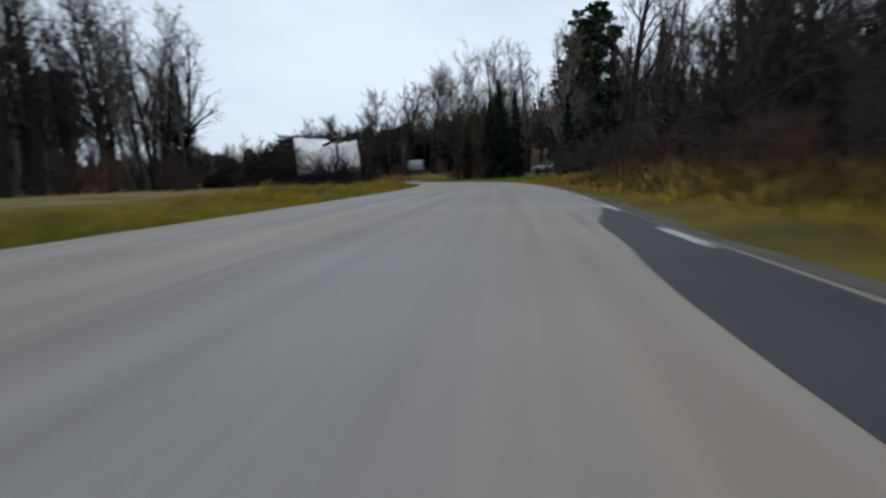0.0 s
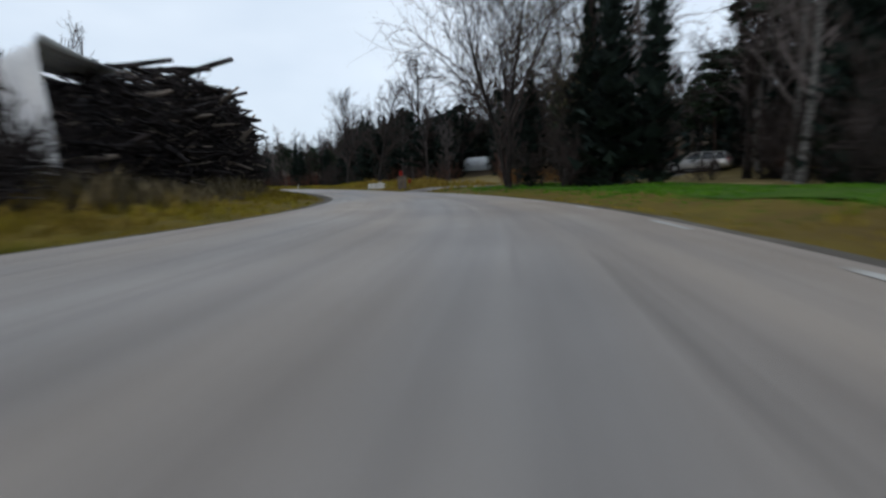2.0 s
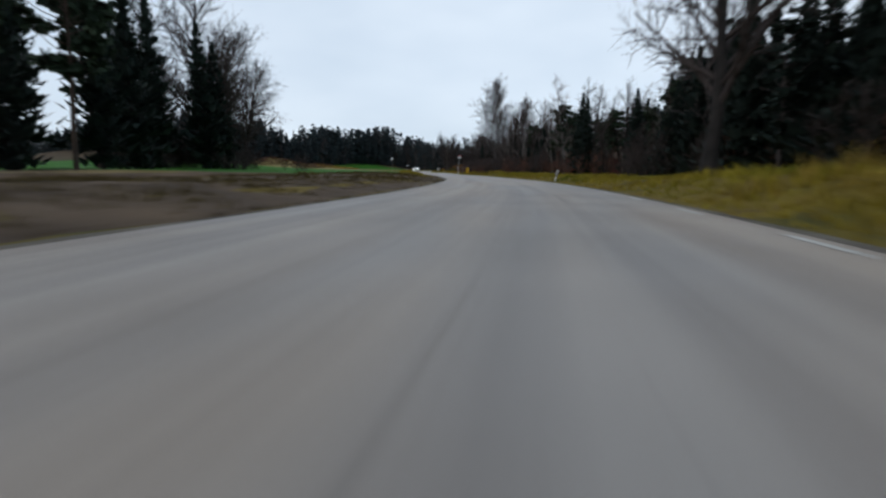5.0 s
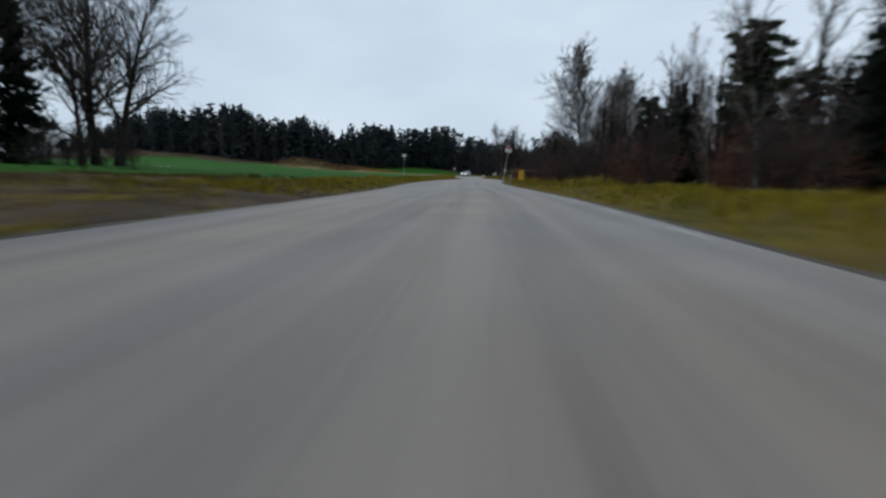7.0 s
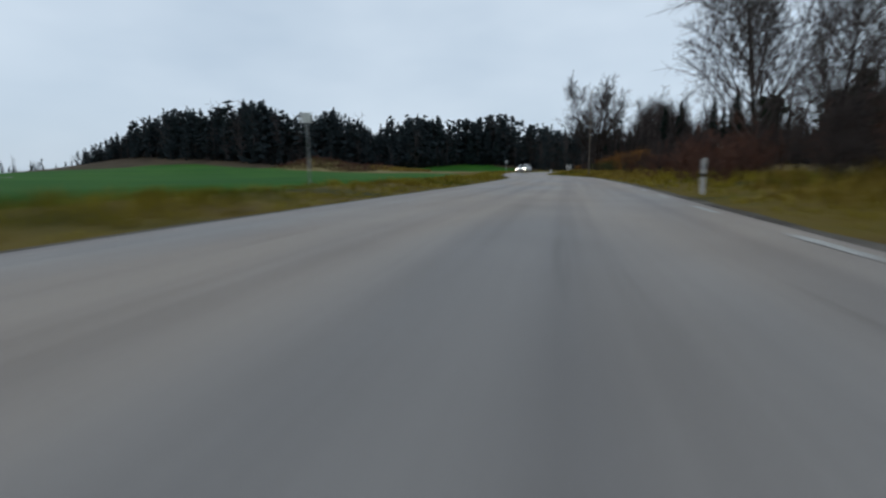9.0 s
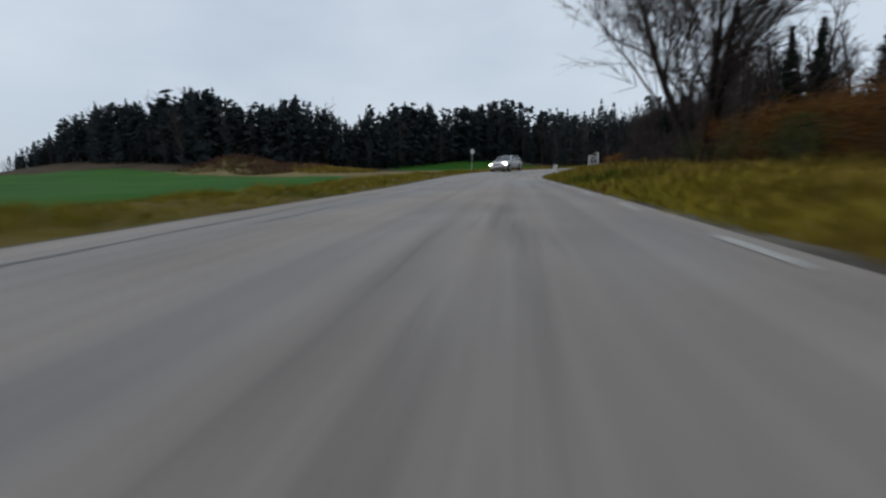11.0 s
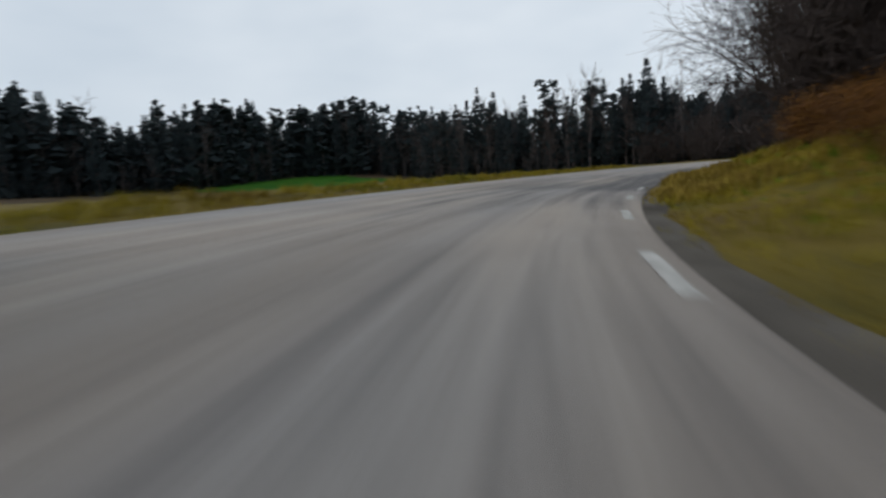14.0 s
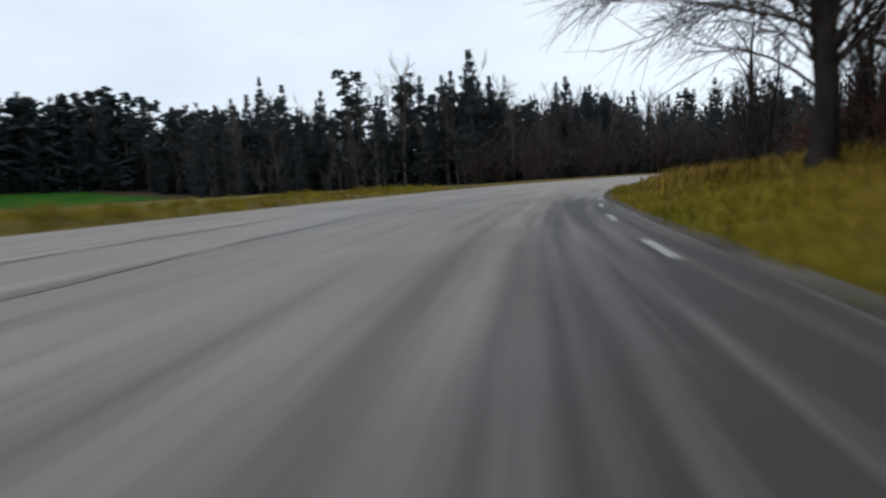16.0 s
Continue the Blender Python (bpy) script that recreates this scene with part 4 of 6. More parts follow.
for x, y, k, key in ((-82, 176, 0.52, "spruce"), (-78, 180, 0.6, "pine"), (-86, 183, 0.5, "spruce"), (-75, 172, 0.6, "pine"), (-84, 179, 0.62, "oldtree"), (-79, 174, 0.6, "oldtree")):
    plant(key, x, y, k, group="dark trees behind the letterboxes")
for x, y, k in ((-69.4, 160.0, 0.3), (-68.6, 161.4, 0.34), (-64.9, 162.0, 0.55), (-63.9, 158.8, 0.5), (-66.2, 160.4, 0.42)):
    plant("spruce", x, y, k, group="dark trees behind the letterboxes", wide=1.25)
thicket("verge_thicket", ("bush", "bush", "redbush"), 214, 288, 6.8, 10, 95, 0.6, 0.95, "dense red-brown scrub close along the verge")
for s, lat, k in ((216, 14.5, 0.6), (222, 16, 0.7)):
    plant("spruce", *by_road(s, lat), k, group="trees right of the second straight")
for x, y, k, key in ((-20.8, 100.8, 0.6, "oldtree"), (-14.5, 94.3, 0.55, "oldtree"), (-13.8, 117.1, 0.9, "oldtree"), (-8.6, 120.3, 0.98, "oldtree"), (-4.5, 124, 1.0, "oldtree"), (-1.2, 128.3, 1.1, "oldtree"), (3.2, 104.0, 0.7, "oldtree"), (6.5, 109.0, 0.66, "spruce"), (9.5, 105.0, 0.75, "pine"), (12.0, 100.0, 0.66, "spruce"), (8.0, 114.0, 0.6, "spruce")):
    plant(key, x, y, k, group="tall trees on the rise")
plant("lonebirch", -103.1, 199.3, 1.06, 0.5)
plant("lonebirch", -97.6, 200.0, 0.84, 2.5, "lower hazy birch beside a taller one")
for x, y, k in ((-95, 205, 0.9), (-128, 232, 0.45), (-120, 226, 0.4)):
    plant("bare", x, y, k, group="trees behind the hedge")
# The orange hedge and the old tree that leans out of it.
for k in range(34):
    plant("orange", *by_road(random.uniform(296, 312.5), random.uniform(8.3, 11.5)), random.uniform(0.5, 0.68), group="orange hedge", wide=1.5)
for k in range(10):
    plant("green", *by_road(random.uniform(296, 313), random.uniform(6.8, 8)), random.uniform(0.4, 0.6), group="low green bushes before the hedge")
t, c, _ = bare_tree(rng, 11, spread=0.4, clear=0.14, limbs=75, forks=12, twigs=11, upward=0.09, droop=0.01, stems=3, girth=0.02, twig_r=0.012, thick=0.38)
stock("willow", "spreading_tree", (("trunk", t, BARK), ("crown", c, TWIG)), "wide-spreading leafless tree forking low, beside the hedge", "tree")
plant("willow", -120.2, 196.3, 1.0, 0.3)
for k in range(24):
    plant("bush", *by_road(random.uniform(314, 343), random.uniform(8.5, 12)), random.uniform(0.38, 0.62), group="bushes before the gate")
strip(("bare",), 318, 343, 11, 17, 12, 0.16, 0.24, "bare trees before the gate")
thicket("gate_thicket", ("bush",), 314, 345, 11, 22, 56, 0.5, 0.85, "dense dark scrub behind the hedge and gate")
thicket("gate_grove", ("bare", "bush", "bare"), 316, 345, 17, 34, 30, 0.2, 0.32, "grove of bare trees behind the gate")
thicket("track_thicket", ("bush",), 347, 358, 8.2, 16, 46, 0.75, 1.3, "tall dark scrub beyond the side track")
strip(("spruce",), 348, 360, 11, 16, 8, 0.3, 0.42, "young spruces in the scrub")
strip(("bare",), 348, 358, 13, 20, 7, 0.3, 0.45, "bare trees behind the gate")
# The last bend: bare trees on the inner bank.
t, c, _ = bare_tree(rng, 13, spread=0.62, clear=0.2, limbs=60, forks=13, twigs=11, upward=-0.05, droop=0.05, girth=0.022, twig_r=0.012, thick=0.26)
stock("oak", "bank_tree", (("trunk", t, BARK), ("crown", c, TWIG)), "broad old leafless tree with a thick dark trunk", "tree")
plant("oak", -154.6, 252.9, 1.05, 2.6)
plant("bare", -153.0, 247.0, 0.72, 3.9)
plant("oak", -147.0, 250.0, 0.95, 5.0)
plant("oak", -153.6, 257.0, 0.95, 4.0)
thicket("bank_grove", ("bare",), 356, 440, 18, 40, 44, 0.6, 0.95, "grove of bare trees behind the grassy bank")
thicket("bank_thicket", ("bush", "bush", "redbush"), 356, 440, 9.0, 24, 105, 0.9, 1.9, "dense dark scrub behind the grassy bank")
strip(("bare", "birch", "bare"), 361, 384, 11, 20, 14, 0.65, 0.95, "bare trees behind the grassy bank")
thicket("bank_saplings", ("bare",), 360, 425, 9.5, 20, 26, 0.35, 0.6, "slender bare saplings behind the grassy bank")
strip(("spruce",), 362, 425, 13, 22, 18, 0.35, 0.55, "young spruces behind the grassy bank")
strip(("spruce", "bare", "spruce"), 352, 440, 18, 34, 56, 0.5, 0.85, "dark growth behind the grassy bank")
strip(("spruce", "pine", "bare"), 352, 445, 32, 75, 64, 0.8, 1.1, "trees behind the grassy bank")


# Dark conifers and undergrowth that close the wood behind the lawn.
state = random.getstate()
random.seed(41)
closed = 0
while closed < 50:
    x, y = random.uniform(2.6, 30), random.uniform(50, 100)
    s, lat = near(x, y)
    if lat > (8.0 if y > 62 else 13.5) and open_view(x, y) and abs(y - 71.9 - 0.45 * x) > 3.6 and x > 2.9 + 0.09 * (y - 62):
        plant(random.choice(("spruce", "spruce", "pine")), x, y, random.uniform(0.38, 0.68), group=WOOD)
        closed += 1
thicket("lawn_thicket", ("bush", "bush", "redbush"), 106, 134, 12.8, 20, 60, 0.8, 1.4, "dense dark undergrowth behind the lawn")
for k in range(9):
    plant("bush", random.uniform(3.4, 9), random.uniform(62.5, 67.5), random.uniform(0.6, 1.0), group="bushes at the edge of the wood")
for s, lat, k in ((103, 11.2, 0.42), (105, 12.6, 0.46), (108, 14.6, 0.5), (104, 14.2, 0.42), (111, 17.5, 0.55), (107, 18.6, 0.52), (104, 16.8, 0.45), (112, 21, 0.6), (114, 15.5, 0.42), (101, 13.4, 0.38)):
    plant("spruce", *by_road(s, lat), k, group="dark spruces deep in the wood")
strip(("birch", "bare", "birch", "bare"), 92, 126, 15, 34, 10, 0.7, 1.0, WOOD)
for x, y, k, key in ((7.2, 61.5, 0.78, "spruce"), (8.8, 60.6, 0.68, "spruce"), (6.2, 64.0, 0.7, "spruce")):
    plant(key, x, y, k, group="conifers at the corner of the wood")
for k in range(9):
    y = random.uniform(46, 66)
    plant(random.choice(("bare", "birch", "spruce")), -0.4725 * y - 0.6 - random.uniform(0, 4), y, random.uniform(0.75, 1.05), group="trees behind the brushwood pile")
rise(26, 160, 214, 24, 60, 0.42, 0.68)
wild = np.random.default_rng(77)
t, c, _ = bare_tree(wild, 17, spread=0.6, clear=0.16, limbs=38, forks=12, twigs=9, upward=0.05, droop=0.03, girth=0.017, twig_r=0.019)
stock("broad", "spreading_tree", (("trunk", t, BARK), ("crown", c, TWIG)), "wide old leafless tree with arching twigs beside the field", "tree")
for x, y, k in ((-98, 120, 0.8), (-91, 114, 1.0)):
    plant("broad", x, y, k, group="clump by the ploughed strip")
thicket("clump_thicket", ("bush",), 226, 246, -44, -29, 60, 0.8, 1.4, "dark scrub under the trees by the ploughed strip")
for x, y, k in ((-104, 110, 1.1), (-109, 112, 1.2), (-100, 106, 1.2), (-113, 109, 1.25), (-106, 104, 1.3), (-96, 103, 1.2)):
    plant("spruce", x, y, k, group="clump by the ploughed strip")
thicket("track_grove", ("bare", "bush", "bush"), 348, 358, 10.5, 18, 22, 0.3, 0.5, "dark bare growth beyond the side track")
thicket("bend_thicket", ("bush",), 354, 369, 7.4, 11, 46, 1.3, 2.0, "tall dark scrub at the corner of the side track")
thicket("bend_grove", ("bare", "bare", "bush"), 352, 374, 9, 15, 30, 0.32, 0.5, "dark bare trees behind the corner scrub")
for k in range(16):
    plant("redbush", *by_road(random.uniform(75.5, 97), random.uniform(5.2, 7.6)), random.uniform(0.3, 0.55), group="rusty low scrub beside the first straight")
for k in range(16):
    f = random.uniform(0, 1)
    plant("orange", -3.4 + 13 * f + random.uniform(-0.4, 0.4), 75.2 + 5.5 * f + random.uniform(0, 3), random.uniform(0.3, 0.5), group="ochre bushes behind the driveway", wide=1.3)
for k in range(16):
    plant("orange", *by_road(random.uniform(348, 357), random.uniform(6.0, 8.2)), random.uniform(0.26, 0.42), group="rusty bushes on the bank", wide=1.5)
for x, y, k in ((-4.4, 71.9, 0.42), (-4.0, 72.5, 0.5), (-2.6, 75.2, 0.5)):
    plant("redbush", x, y, k, group="brown scrub beside the pallet collars")
thicket("corner_brake", ("bush",), 432, 484, -26, -9, 85, 1.8, 3.0, "tall dark scrub closing the last bend")
# Growth behind and before the parked car.
for k in range(16):
    plant(("bare", "birch", "spruce", "bare")[k % 4], random.uniform(14, 30), random.uniform(83, 100), random.uniform(0.6, 0.95), group=WOOD)
for x, y, k in ((13.0, 67.4, 0.5), (14.0, 68.6, 0.6), (12.2, 64.5, 0.45), (14.8, 71.5, 0.55)):
    plant("bush", x, y, k, group="bushes at the edge of the wood")
random.setstate(state)

# Far woods: joined trees, too many to count.
def woods(name, places, label, seed, fine=0):
    g = np.random.default_rng(seed)
    models = []
    for k in range(5):
        rows, arms, steps, fan = ((19, 7, (0.72,), 0.7), (27, 7, (0.45, 0.88), 0.36), (30, 8, (0.3, 0.62, 0.95), 0.34))[fine]
        models.append((0, *spruce_parts(g, 15, rows=rows, arms=arms, width=g.uniform(0.15, 0.2), ragged=0.38, start=0.03, steps=steps, fan=fan)))
    for k in range(4):
        models.append((0, *(pine_parts(g, 15, clear=0.25, clumps=60 if fine == 2 else 44, size=0.07, tufts_each=14 if fine == 2 else 10, fan=0.3) if fine else far_pine(g, 15, 0.1 if k else 0.28))))
    for k in range(3):
        tr = Segs()
        tp, tq = limb(g, (0, 0, -0.3), (0, 0, 1), 13.5, 0.15, 3, 0.04, 0.05, 0.2)
        tr.add(tp, tq, 4)
        for j in range(15):
            p, way, r = along(tp, tq, 0.2 + 0.79 * j / 15)
            lp, lr = limb(g, p, off_way(g, way, g.uniform(0.45, 0.85)), g.uniform(2.2, 4.2) * (1.2 - 0.042 * j), 0.05, 1, 0.12, 0.12, 0.3)
            tr.add(lp, lr, 3)
            for i in range(6):
                p2, way2, r2 = along(lp, lr, g.uniform(0.2, 1))
                e = limb(g, p2, off_way(g, way2, 0.6), g.uniform(0.8, 1.9), 0.04, 1, 0.1, 0.1, 0.4)[0]
                tr.twig(e[0], e[1], 0.05)
        models.append((1, tr, None, None))
    baked = []
    for kind, s, v, f in models:
        baked.append((kind, s.shape(), v, f))
    wood, leafy = [], []
    for x, y, tall, kind in places:
        b = baked[kind % len(baked)] if kind < 100 else baked[9 + kind % 3]
        a, k = g.uniform(0, 6.28), tall / 15
        w = g.uniform(0.8, 1.3)
        turn = np.array([[w * math.cos(a), -w * math.sin(a), g.normal(0, 0.03)], [w * math.sin(a), w * math.cos(a), g.normal(0, 0.03)], [0, 0, 1]]) * k
        at = np.array([x, y, float(height(x, y)[0])])
        wood.append((b[1][0] @ turn.T + at, b[1][1]))
        if b[0] == 0:
            leafy.append((b[2] @ turn.T + at, b[3]))
    top = empty(name)
    # Distance haze is in the colours: grey stems, and bluish crowns except where finest.
    link("stems", raw("stems", *join_quads(wood)), TWIG_GREY, top)["kind"] = "stuff"
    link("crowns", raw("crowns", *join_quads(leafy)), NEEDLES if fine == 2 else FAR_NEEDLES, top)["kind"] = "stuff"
    return tagged(top, label, "woods", "", "stuff")


def join_quads(chunks):
    return join([(v, np.asarray([list(q) for q in f])) for v, f in chunks])


g = np.random.default_rng(3)


def belt(line, depth, gap, tall, spread, bare=0.15, inward=1, low=1.0, shrubs=True, pines=0.25, over=1.0):
    """Places of trees in a belt behind a line of corners; low: their share of the height at the line's start."""
    line, out = np.array(line, float), []
    run = np.r_[0, np.cumsum(np.linalg.norm(np.diff(line, axis=0), axis=1))]
    for j, (a, b) in enumerate(zip(line[:-1], line[1:])):
        n = max(1, int(np.linalg.norm(b - a) / gap))
        side = unit(np.array([a[1] - b[1], b[0] - a[0]])) * inward
        for k in range(n):
            way = run[j] + gap * k
            grow = (low + (1 - low) * smooth(0, 75, way)) * (1 + 0.09 * math.sin(way / 7.3) + 0.08 * math.sin(way / 17 + 1) + 0.05 * math.sin(way / 3.1))
            for row in range(int(depth / gap) + 1):
                p = a + (b - a) * (k + g.uniform(-1, 1)) / n + side * (row * gap * 0.8 + g.uniform(-2.5, 2.5))
                h = tall * grow * (g.uniform(1 - spread, 1 + spread) + (0.1 if g.uniform() < 0.12 else 0)) * (0.82 if row == 0 else 1)
                leafless = g.uniform() < bare * (2.5 if row == 0 else 1)
                out.append((p[0], p[1], h * (over if leafless else 1), 100 + int(g.integers(0, 3)) if leafless else int(g.integers(5, 9)) if g.uniform() < pines else int(g.integers(0, 5))))
            if shrubs:
                for _ in range(7):
                    p = a + (b - a) * (k + g.uniform(-0.5, 0.5)) / n + side * g.uniform(-1.5, 7)
                    out.append((p[0], p[1], tall * grow * g.uniform(0.14, 0.48), int(g.integers(0, 5)) if g.uniform() < 0.35 else 100 + int(g.integers(0, 3))))
    return out


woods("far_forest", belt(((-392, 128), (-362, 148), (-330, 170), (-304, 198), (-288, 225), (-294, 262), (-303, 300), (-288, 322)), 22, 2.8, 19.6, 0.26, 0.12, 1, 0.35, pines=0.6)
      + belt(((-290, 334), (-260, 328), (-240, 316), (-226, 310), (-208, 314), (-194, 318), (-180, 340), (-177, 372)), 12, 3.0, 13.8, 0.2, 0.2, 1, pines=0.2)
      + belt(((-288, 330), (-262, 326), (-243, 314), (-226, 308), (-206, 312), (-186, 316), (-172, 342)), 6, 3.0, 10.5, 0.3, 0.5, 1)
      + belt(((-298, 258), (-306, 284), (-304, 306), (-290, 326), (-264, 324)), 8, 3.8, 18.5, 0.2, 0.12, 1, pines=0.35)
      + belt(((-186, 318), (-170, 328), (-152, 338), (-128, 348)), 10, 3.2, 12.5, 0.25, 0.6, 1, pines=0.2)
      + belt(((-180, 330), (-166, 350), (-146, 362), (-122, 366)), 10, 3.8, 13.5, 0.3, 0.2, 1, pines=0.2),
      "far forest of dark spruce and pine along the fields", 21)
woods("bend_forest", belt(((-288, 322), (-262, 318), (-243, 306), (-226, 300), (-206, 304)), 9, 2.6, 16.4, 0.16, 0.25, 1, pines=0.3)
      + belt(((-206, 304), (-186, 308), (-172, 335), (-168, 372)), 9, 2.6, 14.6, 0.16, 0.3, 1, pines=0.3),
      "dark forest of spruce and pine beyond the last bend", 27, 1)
crowd = []
while len(crowd) < 150:
    x, y = g.uniform(-36, 5), g.uniform(97, 146)
    if near(x, y)[1][0] > 15 and not screens(x, y):
        crowd.append((x, y, g.uniform(7.5, 12), 100 + int(g.integers(0, 3)) if g.uniform() < 0.2 else int(g.integers(0, 9))))
woods("rise_wood", crowd, "dense dark conifers on the rise beyond the driveway", 26, 2)
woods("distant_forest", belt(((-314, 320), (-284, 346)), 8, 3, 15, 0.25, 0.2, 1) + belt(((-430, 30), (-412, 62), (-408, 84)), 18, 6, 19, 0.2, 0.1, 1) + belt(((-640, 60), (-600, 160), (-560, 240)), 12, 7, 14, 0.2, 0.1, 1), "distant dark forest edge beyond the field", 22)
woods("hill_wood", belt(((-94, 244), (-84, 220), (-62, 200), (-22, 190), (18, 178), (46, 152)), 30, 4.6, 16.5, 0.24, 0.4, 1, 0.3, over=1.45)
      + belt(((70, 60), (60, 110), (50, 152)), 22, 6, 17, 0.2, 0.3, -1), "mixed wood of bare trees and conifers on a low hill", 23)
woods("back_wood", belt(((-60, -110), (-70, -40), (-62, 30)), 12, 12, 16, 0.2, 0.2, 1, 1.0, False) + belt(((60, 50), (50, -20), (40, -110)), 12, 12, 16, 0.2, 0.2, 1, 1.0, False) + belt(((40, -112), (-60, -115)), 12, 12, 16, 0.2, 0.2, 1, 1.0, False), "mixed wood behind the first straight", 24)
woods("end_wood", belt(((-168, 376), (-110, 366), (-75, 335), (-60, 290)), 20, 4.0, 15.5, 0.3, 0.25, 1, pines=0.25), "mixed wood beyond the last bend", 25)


# ---- grass ----
def tufts(name, s0, s1, lat0, lat1, per_metre, tall, material, label, seed, blades=6, slim=1.0):
    """Tufts of grass strewn over a stretch of verge."""
    r = np.random.default_rng(seed)
    n = int((s1 - s0) * per_metre)
    s = r.uniform(s0, s1, n)
    u = r.uniform(0, 1, n) ** 0.85
    lat = lat0 + (lat1 - lat0) * u
    if slim < 1:
        start = np.maximum(lat0, right_half(s) + 0.05)
        lat = start + (lat1 - start) * u
    lat = np.where(lat > 0, np.maximum(lat, right_half(s) + r.uniform(0.05, 0.5, n)), np.minimum(lat, -left_half(s) - r.uniform(0.05, 0.4, n)))
    x = np.interp(s, RUN, MID[:, 0]) + np.interp(s, RUN, RIGHT[:, 0]) * lat
    y = np.interp(s, RUN, MID[:, 1]) + np.interp(s, RUN, RIGHT[:, 1]) * lat
    keep = ~((lat < -3.0) & (s > 160) & (s < 205) & (name != "soil_grass")) & ~((lat > 4.4) & (s > 114) & (s < 138) & (name != "lawn_grass"))
    for cx, cy, rad in ((-4.2, 69.8, 1.9), (-1.8, 71.2, 2.3), (1.2, 72.4, 2.3), (4.5, 73.8, 2.3), (8.0, 75, 2.4), (*by_road(339.7, 3.6), 3.7), (*by_road(340.6, 7.0), 3.6), (-136.5, 217.0, 3.4)):
        keep &= (x - cx) ** 2 + (y - cy) ** 2 > rad**2
    x, y, s, lat = x[keep], y[keep], s[keep], lat[keep]
    z = height(x, y, s, lat) - 0.04
    patch = 0.65 + 0.35 * np.sin(x * 0.8 + np.sin(y * 0.5) * 2) * np.cos(y * 0.7)
    h = tall * r.uniform(0.5, 1.25, len(x)) * patch * (0.45 + 0.55 * smooth(0, 0.35, np.abs(lat - lat0) / max(0.1, abs(lat1 - lat0))))
    base = np.repeat(np.column_stack([x, y, z]), blades, 0) + r.normal(0, 0.06, (len(x) * blades, 3)) * (1, 1, 0)
    hh = np.repeat(h, blades) * r.uniform(0.6, 1.1, len(base))
    a = r.uniform(0, 2 * np.pi, len(base))
    lean = np.column_stack([np.cos(a), np.sin(a), 0 * a]) * (hh * r.uniform(0.15, 0.7, len(base)))[:, None]
    side = np.column_stack([-np.sin(a), np.cos(a), 0 * a]) * (0.012 + 0.018 * hh)[:, None] * slim
    top = base + lean + np.column_stack([0 * a, 0 * a, hh])
    mid = base + lean * 0.35 + np.column_stack([0 * a, 0 * a, hh * 0.6])
    verts = np.stack([base - side, base + side, mid + side * 0.8, top, mid - side * 0.8], 1).reshape(-1, 3)
    i = np.arange(len(base))[:, None] * 5
    me = raw(name, verts, np.concatenate([i + [[0, 1, 2, 4]]]).tolist() + (i + [[4, 2, 3]]).tolist())
    return tagged(link(name, me, material), label, "grass", "", "stuff")


tufts("verge_grass_right", 73, 338, 3.95, 9.0, 72, 0.36, GRASS, "olive and ochre grass tufts on the verge", 31, 5)
tufts("verge_grass_left", 74, 396, -3.2, -6.6, 44, 0.3, GRASS, "olive and brown grass tufts on the verge", 32, 5)
tufts("soil_grass", 154, 226, -2.75, -12.0, 85, 0.24, GRASS_BROWN, "withered brown grass over the bare earth", 45, 6)
tufts("scrub_grass_right", 74.5, 98, 4.4, 7.5, 60, 0.85, GRASS_BROWN, "tall withered brown grass before the wood", 46)
tufts("dry_grass_right", 74.5, 112, 3.6, 9.5, 40, 0.6, GRASS_DRY, "tall dry ochre grass before the wood", 33)
tufts("lawn_grass", 114, 139, 4.4, 12, 170, 0.17, GRASS_GREEN, "short fresh green grass beside the driveway", 34)
tufts("dry_grass_left", 84, 150, -4.4, -8.0, 18, 0.5, GRASS_DRY, "tall dry grass along the brushwood pile", 35)
tufts("pile_foot_grass", 117, 154, -5.4, -7.6, 46, 0.85, GRASS_STALK, "tall pale withered stalks along the foot of the brushwood pile", 49)
tufts("dry_grass_plot", 142, 170, 4.4, 12, 34, 0.75, GRASS_DRY, "tall ochre grass beyond the driveway", 36)
tufts("dry_grass_signs", 226, 262, 4.6, 9, 26, 0.6, GRASS_DRY, "tall ochre grass round the sign posts", 37)
tufts("edge_grass_right", 296, 345, 3.2, 6.2, 76, 0.42, GRASS, "olive and yellow grass close along the asphalt", 42)
tufts("yellow_grass_right", 276, 342, 4.2, 8.2, 60, 0.5, GRASS_DRY, "tall yellow grass before the hedge and bushes", 41)
tufts("driveway_grass", 142.4, 150, 2.9, 5.4, 60, 0.5, GRASS_DRY, "tall grass round the pallet collars", 43)
tufts("collar_grass", 140.6, 145, 3.0, 4.0, 60, 0.42, GRASS, "olive grass round the foot of the pallet collars", 47)
tufts("bank_edge_grass", 345, 402, 2.9, 6.5, 80, 0.3, GRASS, "long olive grass along the foot of the bank", 44, 6, 0.6)
tufts("bend_edge_grass", 353, 372, 3.0, 5.2, 110, 0.36, GRASS_DRY, "ochre grass close along the inside of the bend", 48, 7, 0.6)
tufts("bank_grass", 346, 402, 4.0, 10, 80, 0.36, GRASS, "yellow green grass on the inner bank", 38, 9, 0.6)
tufts("bank_dry_grass", 346, 371, 5.0, 12, 120, 0.7, GRASS_DRY, "tall ochre grass on the inner bank", 39, 7, 0.45)
tufts("low_dry_grass", 371, 386, 4.2, 12, 110, 0.42, GRASS_DRY, "ochre grass on the low end of the bank", 61, 6, 0.6)
tufts("far_dry_grass", 386, 402, 4.2, 12, 120, 0.85, GRASS_DRY, "tall tan grass by the end of the bank", 62)
